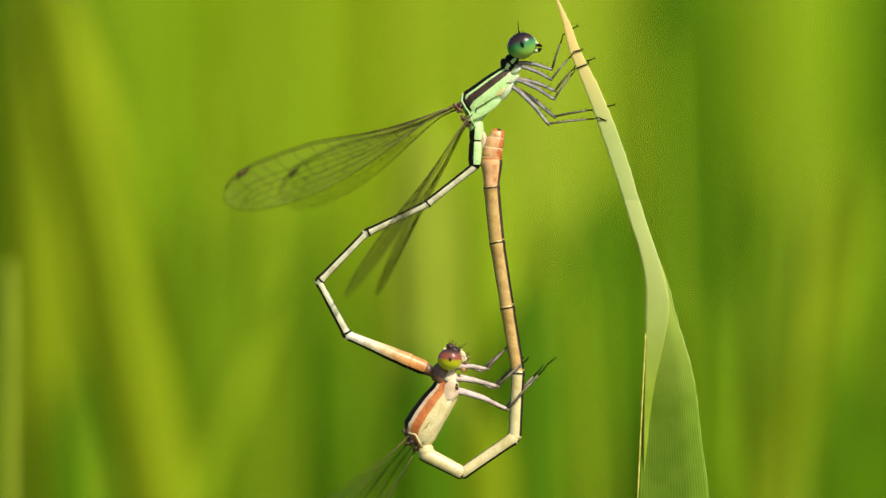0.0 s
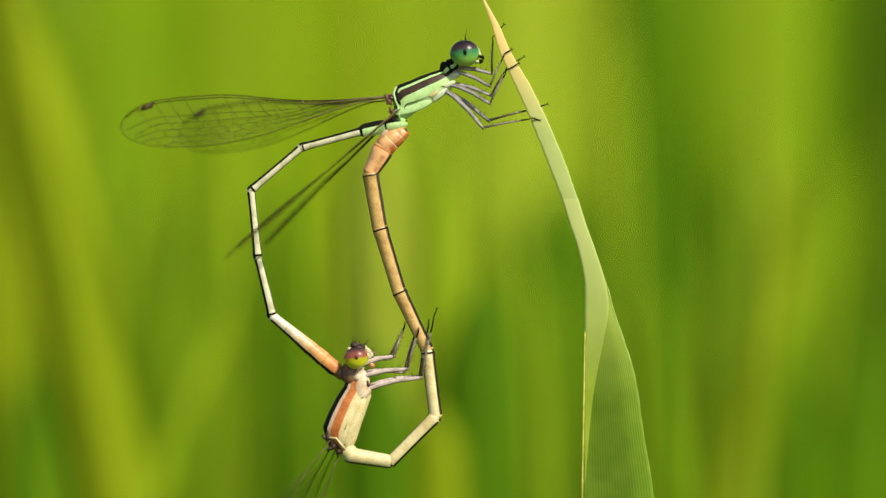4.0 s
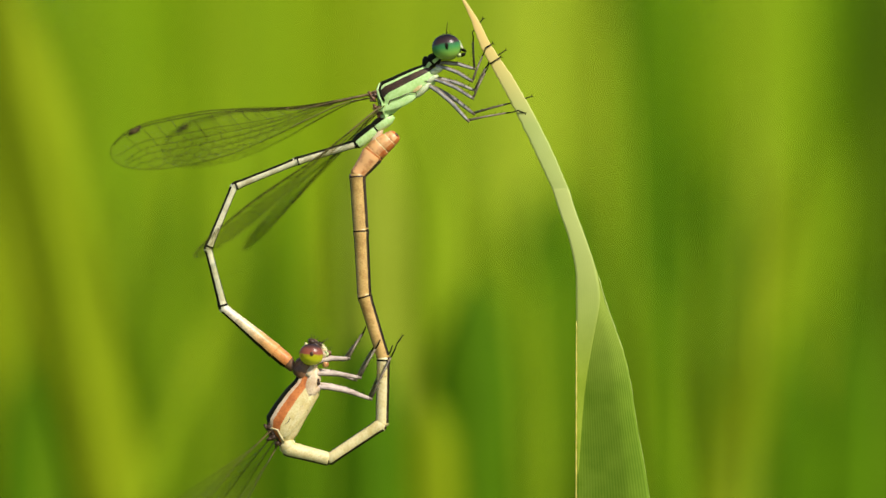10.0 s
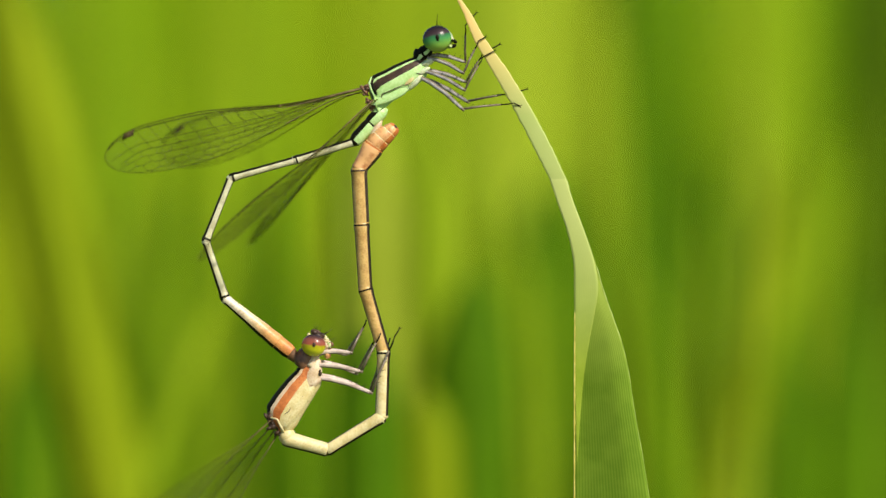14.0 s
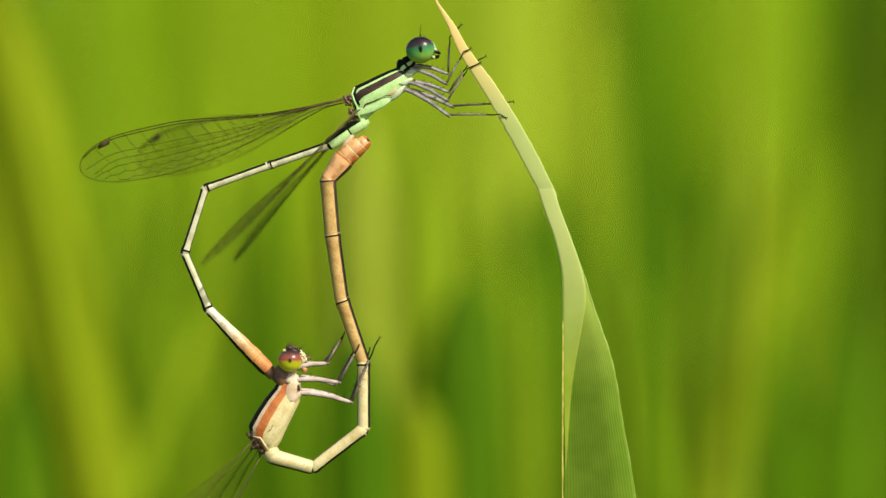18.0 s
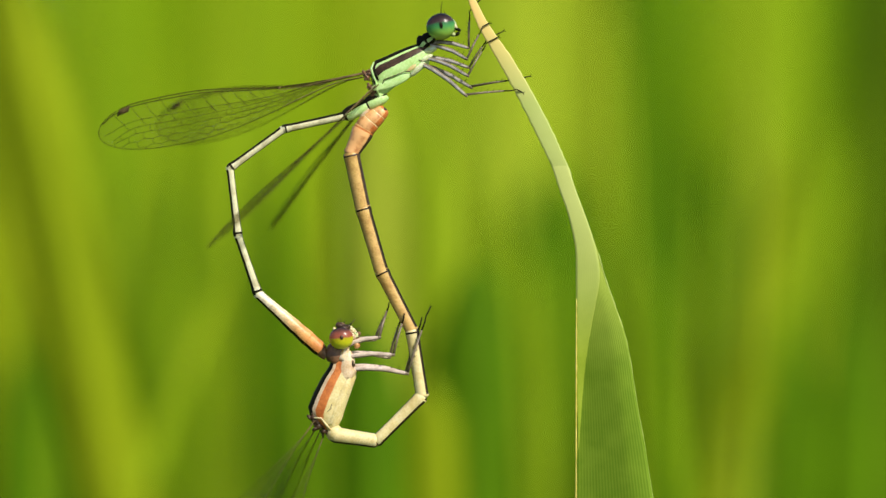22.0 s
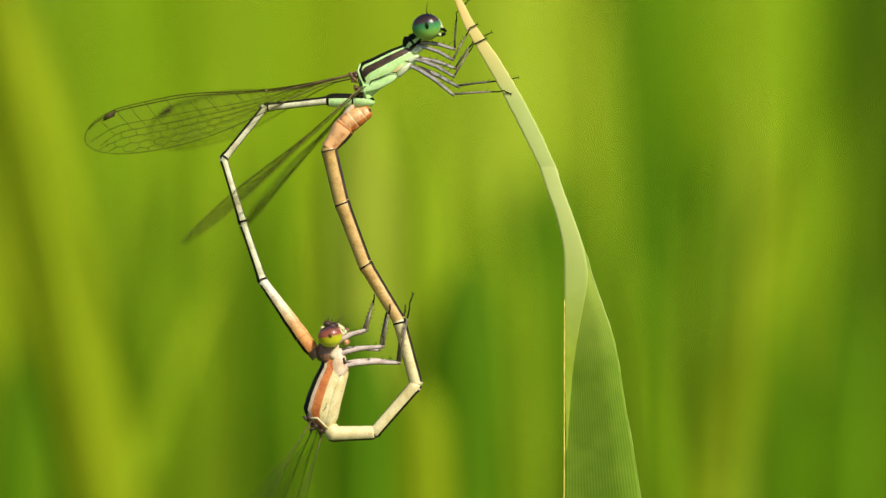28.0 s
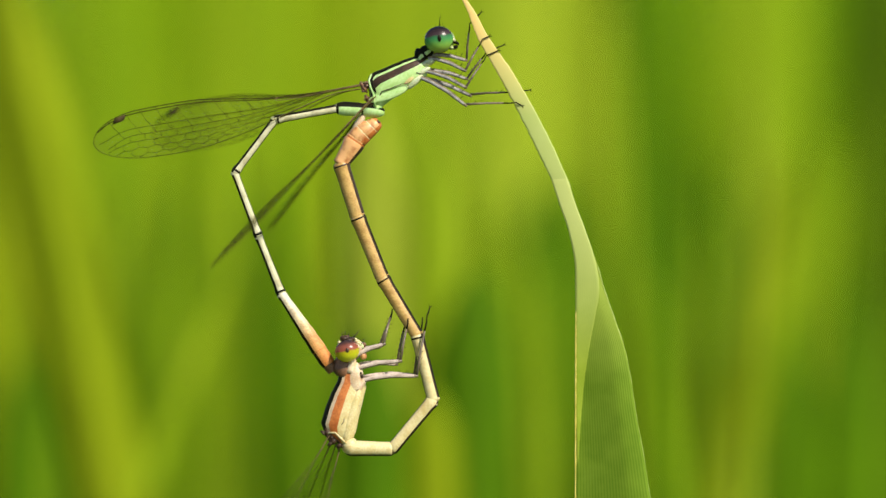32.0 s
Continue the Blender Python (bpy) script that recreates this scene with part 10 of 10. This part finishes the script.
    move(MOVING['ml5b'], [(0, 3.78, -4.68, -34.79), (0.5, 3.33, -4.74, -28.43), (1, 3.89, -4.65, -28.14), (1.5, 4.66, -4.36, -21.7), (2, 4.64, -4.37, -21.94), (2.5, 4.36, -4.5, -17.1), (3, 4.27, -4.54, -21.59), (3.5, 4.52, -4.43, -22.36), (4, 4.54, -4.42, -16.91), (4.5, 4.54, -4.42, -19.22), (5.2, 4.48, -4.45, -19.66), (5.95, 4.49, -4.45, -17.81), (6.5, 4.51, -4.43, -15.92), (7, 4.41, -4.48, -17.37), (7.5, 4.49, -4.44, -17.98), (8, 4.57, -4.41, -18.29), (8.5, 4.5, -4.44, -14.08), (9, 4.5, -4.44, -15.88), (9.5, 4.53, -4.43, -18.11), (10, 4.55, -4.42, -18.79), (10.5, 4.68, -4.35, -19.85), (11, 4.44, -4.47, -14.49), (11.5, 4.58, -4.4, -18.66), (12, 4.64, -4.37, -22.74), (12.5, 4.76, -4.3, -26.68), (13, 4.76, -4.3, -20.67), (13.5, 4.78, -4.29, -25.33), (14, 4.71, -4.33, -25.37), (14.5, 4.69, -4.34, -24.47), (15.05, 4.64, -4.37, -25.1), (15.8, 4.61, -4.39, -24.4), (16.5, 4.65, -4.37, -21.33), (17, 4.5, -4.44, -21.59), (17.5, 4.98, -4.17, -25.95), (18, 5.07, -4.1, -32.21), (18.5, 5, -4.15, -31.04), (19, 4.82, -4.27, -26.95), (19.5, 4.9, -4.22, -24.75), (20, 4.83, -4.26, -22.52), (20.5, 4.93, -4.2, -28.43), (21, 4.77, -4.3, -24.64), (21.5, 4.8, -4.28, -27.41), (22, 4.92, -4.21, -24.76), (22.5, 4.68, -4.35, -24.41), (23, 4.7, -4.34, -24.21), (23.5, 4.28, -4.53, -19.44), (24, 4.7, -4.34, -23.76), (24.5, 5.08, -4.09, -30.57), (25.3, 5, -4.15, -34.11), (26.05, 5, -4.15, -30.4), (26.5, 5.01, -4.14, -28.42), (27, 5.12, -4.06, -32.9), (27.5, 4.69, -4.35, -23.61), (28, 4.95, -4.18, -28.21), (28.5, 4.98, -4.16, -26.89), (29, 5.07, -4.1, -31.35), (29.5, 4.98, -4.17, -28.66), (30, 4.88, -4.23, -23.9), (30.5, 5.06, -4.1, -29.4), (31, 5.28, -3.93, -35.16), (31.5, 5.25, -3.96, -37), (32, 5.21, -3.99, -29.77)])
    move(MOVING['fl5a'], [(0, 3.92, -1.42, -81.07), (0.5, 3.92, -1.42, -76.2), (1, 3.92, -1.42, -80.5), (1.5, 3.92, -1.42, -83.15), (2, 3.92, -1.42, -74.57), (2.5, 3.92, -1.42, -84.72), (3, 3.92, -1.42, -82.12), (3.5, 3.92, -1.42, -75.03), (4, 3.92, -1.42, -58.33), (4.5, 3.92, -1.42, -76.52), (5.2, 3.92, -1.42, -74.48), (5.95, 3.92, -1.42, -75.71), (6.5, 3.92, -1.42, -75.62), (7, 3.92, -1.42, -74.78), (7.5, 3.92, -1.42, -74.1), (8, 3.92, -1.42, -75.13), (8.5, 3.92, -1.42, -78.17), (9, 3.92, -1.42, -78), (9.5, 3.92, -1.42, -76.9), (10, 3.92, -1.42, -74.5), (10.5, 3.92, -1.42, -77.17), (11, 3.92, -1.42, -78.57), (11.5, 3.92, -1.42, -79.77), (12, 3.92, -1.42, -79.87), (12.5, 3.92, -1.42, -77.33), (13, 3.92, -1.42, -78.4), (13.5, 3.92, -1.42, -76.94), (14, 3.92, -1.42, -76.08), (14.5, 3.92, -1.42, -75.43), (15.05, 3.92, -1.42, -77.14), (15.8, 3.92, -1.42, -75.37), (16.5, 3.92, -1.42, -74.11), (17, 3.92, -1.42, -76.33), (17.5, 3.92, -1.42, -74.95), (18, 3.92, -1.42, -75.12), (18.5, 3.92, -1.42, -74.11), (19, 3.92, -1.42, -74.73), (19.5, 3.92, -1.42, -75.71), (20, 3.92, -1.42, -72.64), (20.5, 3.92, -1.42, -75.96), (21, 3.92, -1.42, -76.34), (21.5, 3.92, -1.42, -77.82), (22, 3.92, -1.42, -76.31), (22.5, 3.92, -1.42, -75.16), (23, 3.92, -1.42, -76.65), (23.5, 3.92, -1.42, -79.03), (24, 3.92, -1.42, -77.79), (24.5, 3.92, -1.42, -73.14), (25.3, 3.92, -1.42, -74.56), (26.05, 3.92, -1.42, -74.09), (26.5, 3.92, -1.42, -74.72), (27, 3.92, -1.42, -73.69), (27.5, 3.92, -1.42, -73.71), (28, 3.92, -1.42, -72.95), (28.5, 3.92, -1.42, -72.97), (29, 3.92, -1.42, -74.83), (29.5, 3.92, -1.42, -75.88), (30, 3.92, -1.42, -76.83), (30.5, 3.92, -1.42, -82), (31, 3.92, -1.42, -87.02), (31.5, 3.92, -1.42, -79.24), (32, 3.92, -1.42, -71.92)])
    move(MOVING['fl5b'], [(0, 4.41, -4.59, -11.77), (0.5, 4.68, -4.54, -6.6), (1, 4.44, -4.58, 2.17), (1.5, 4.3, -4.61, 9.02), (2, 4.77, -4.51, -1.23), (2.5, 4.21, -4.62, 3.09), (3, 4.36, -4.6, -5.64), (3.5, 4.74, -4.52, -3.79), (4, 5.6, -4.15, 9.95), (4.5, 4.66, -4.54, 1.63), (5.2, 4.77, -4.51, 5.35), (5.95, 4.71, -4.53, 4.33), (6.5, 4.71, -4.53, 6.92), (7, 4.76, -4.52, 9.98), (7.5, 4.79, -4.51, 9.51), (8, 4.74, -4.52, 9.47), (8.5, 4.57, -4.56, 6.62), (9, 4.58, -4.56, 5.83), (9.5, 4.64, -4.55, 5.72), (10, 4.77, -4.51, 5.45), (10.5, 4.63, -4.55, 4.57), (11, 4.55, -4.57, 6.81), (11.5, 4.49, -4.58, 8.59), (12, 4.48, -4.58, 8.1), (12.5, 4.62, -4.55, 7.01), (13, 4.56, -4.56, 7.63), (13.5, 4.64, -4.55, 9.59), (14, 4.69, -4.53, 10.38), (14.5, 4.72, -4.53, 8.59), (15.05, 4.63, -4.55, 7.12), (15.8, 4.73, -4.52, 10.58), (16.5, 4.79, -4.51, 9.78), (17, 4.67, -4.54, 7.21), (17.5, 4.75, -4.52, 6.65), (18, 4.74, -4.52, 5.71), (18.5, 4.79, -4.51, 7.78), (19, 4.76, -4.52, 7.37), (19.5, 4.71, -4.53, 5.48), (20, 4.87, -4.48, 8.59), (20.5, 4.69, -4.53, 7.7), (21, 4.67, -4.54, 4.59), (21.5, 4.59, -4.56, 2.04), (22, 4.67, -4.54, 2.86), (22.5, 4.74, -4.52, 6.84), (23, 4.66, -4.54, 4.5), (23.5, 4.53, -4.57, 3.14), (24, 4.59, -4.56, 3.84), (24.5, 4.85, -4.49, 3.15), (25.3, 4.77, -4.51, 8.85), (26.05, 4.8, -4.51, 4.12), (26.5, 4.76, -4.52, 5.29), (27, 4.82, -4.5, 7.75), (27.5, 4.82, -4.5, 9.1), (28, 4.86, -4.49, 6.1), (28.5, 4.86, -4.49, 7.12), (29, 4.76, -4.52, 8.66), (29.5, 4.7, -4.53, 8.21), (30, 4.65, -4.54, 6.14), (30.5, 4.36, -4.6, 5.99), (31, 4.08, -4.62, 6.17), (31.5, 4.51, -4.57, 7.04), (32, 4.91, -4.47, 5.47)])


motions()
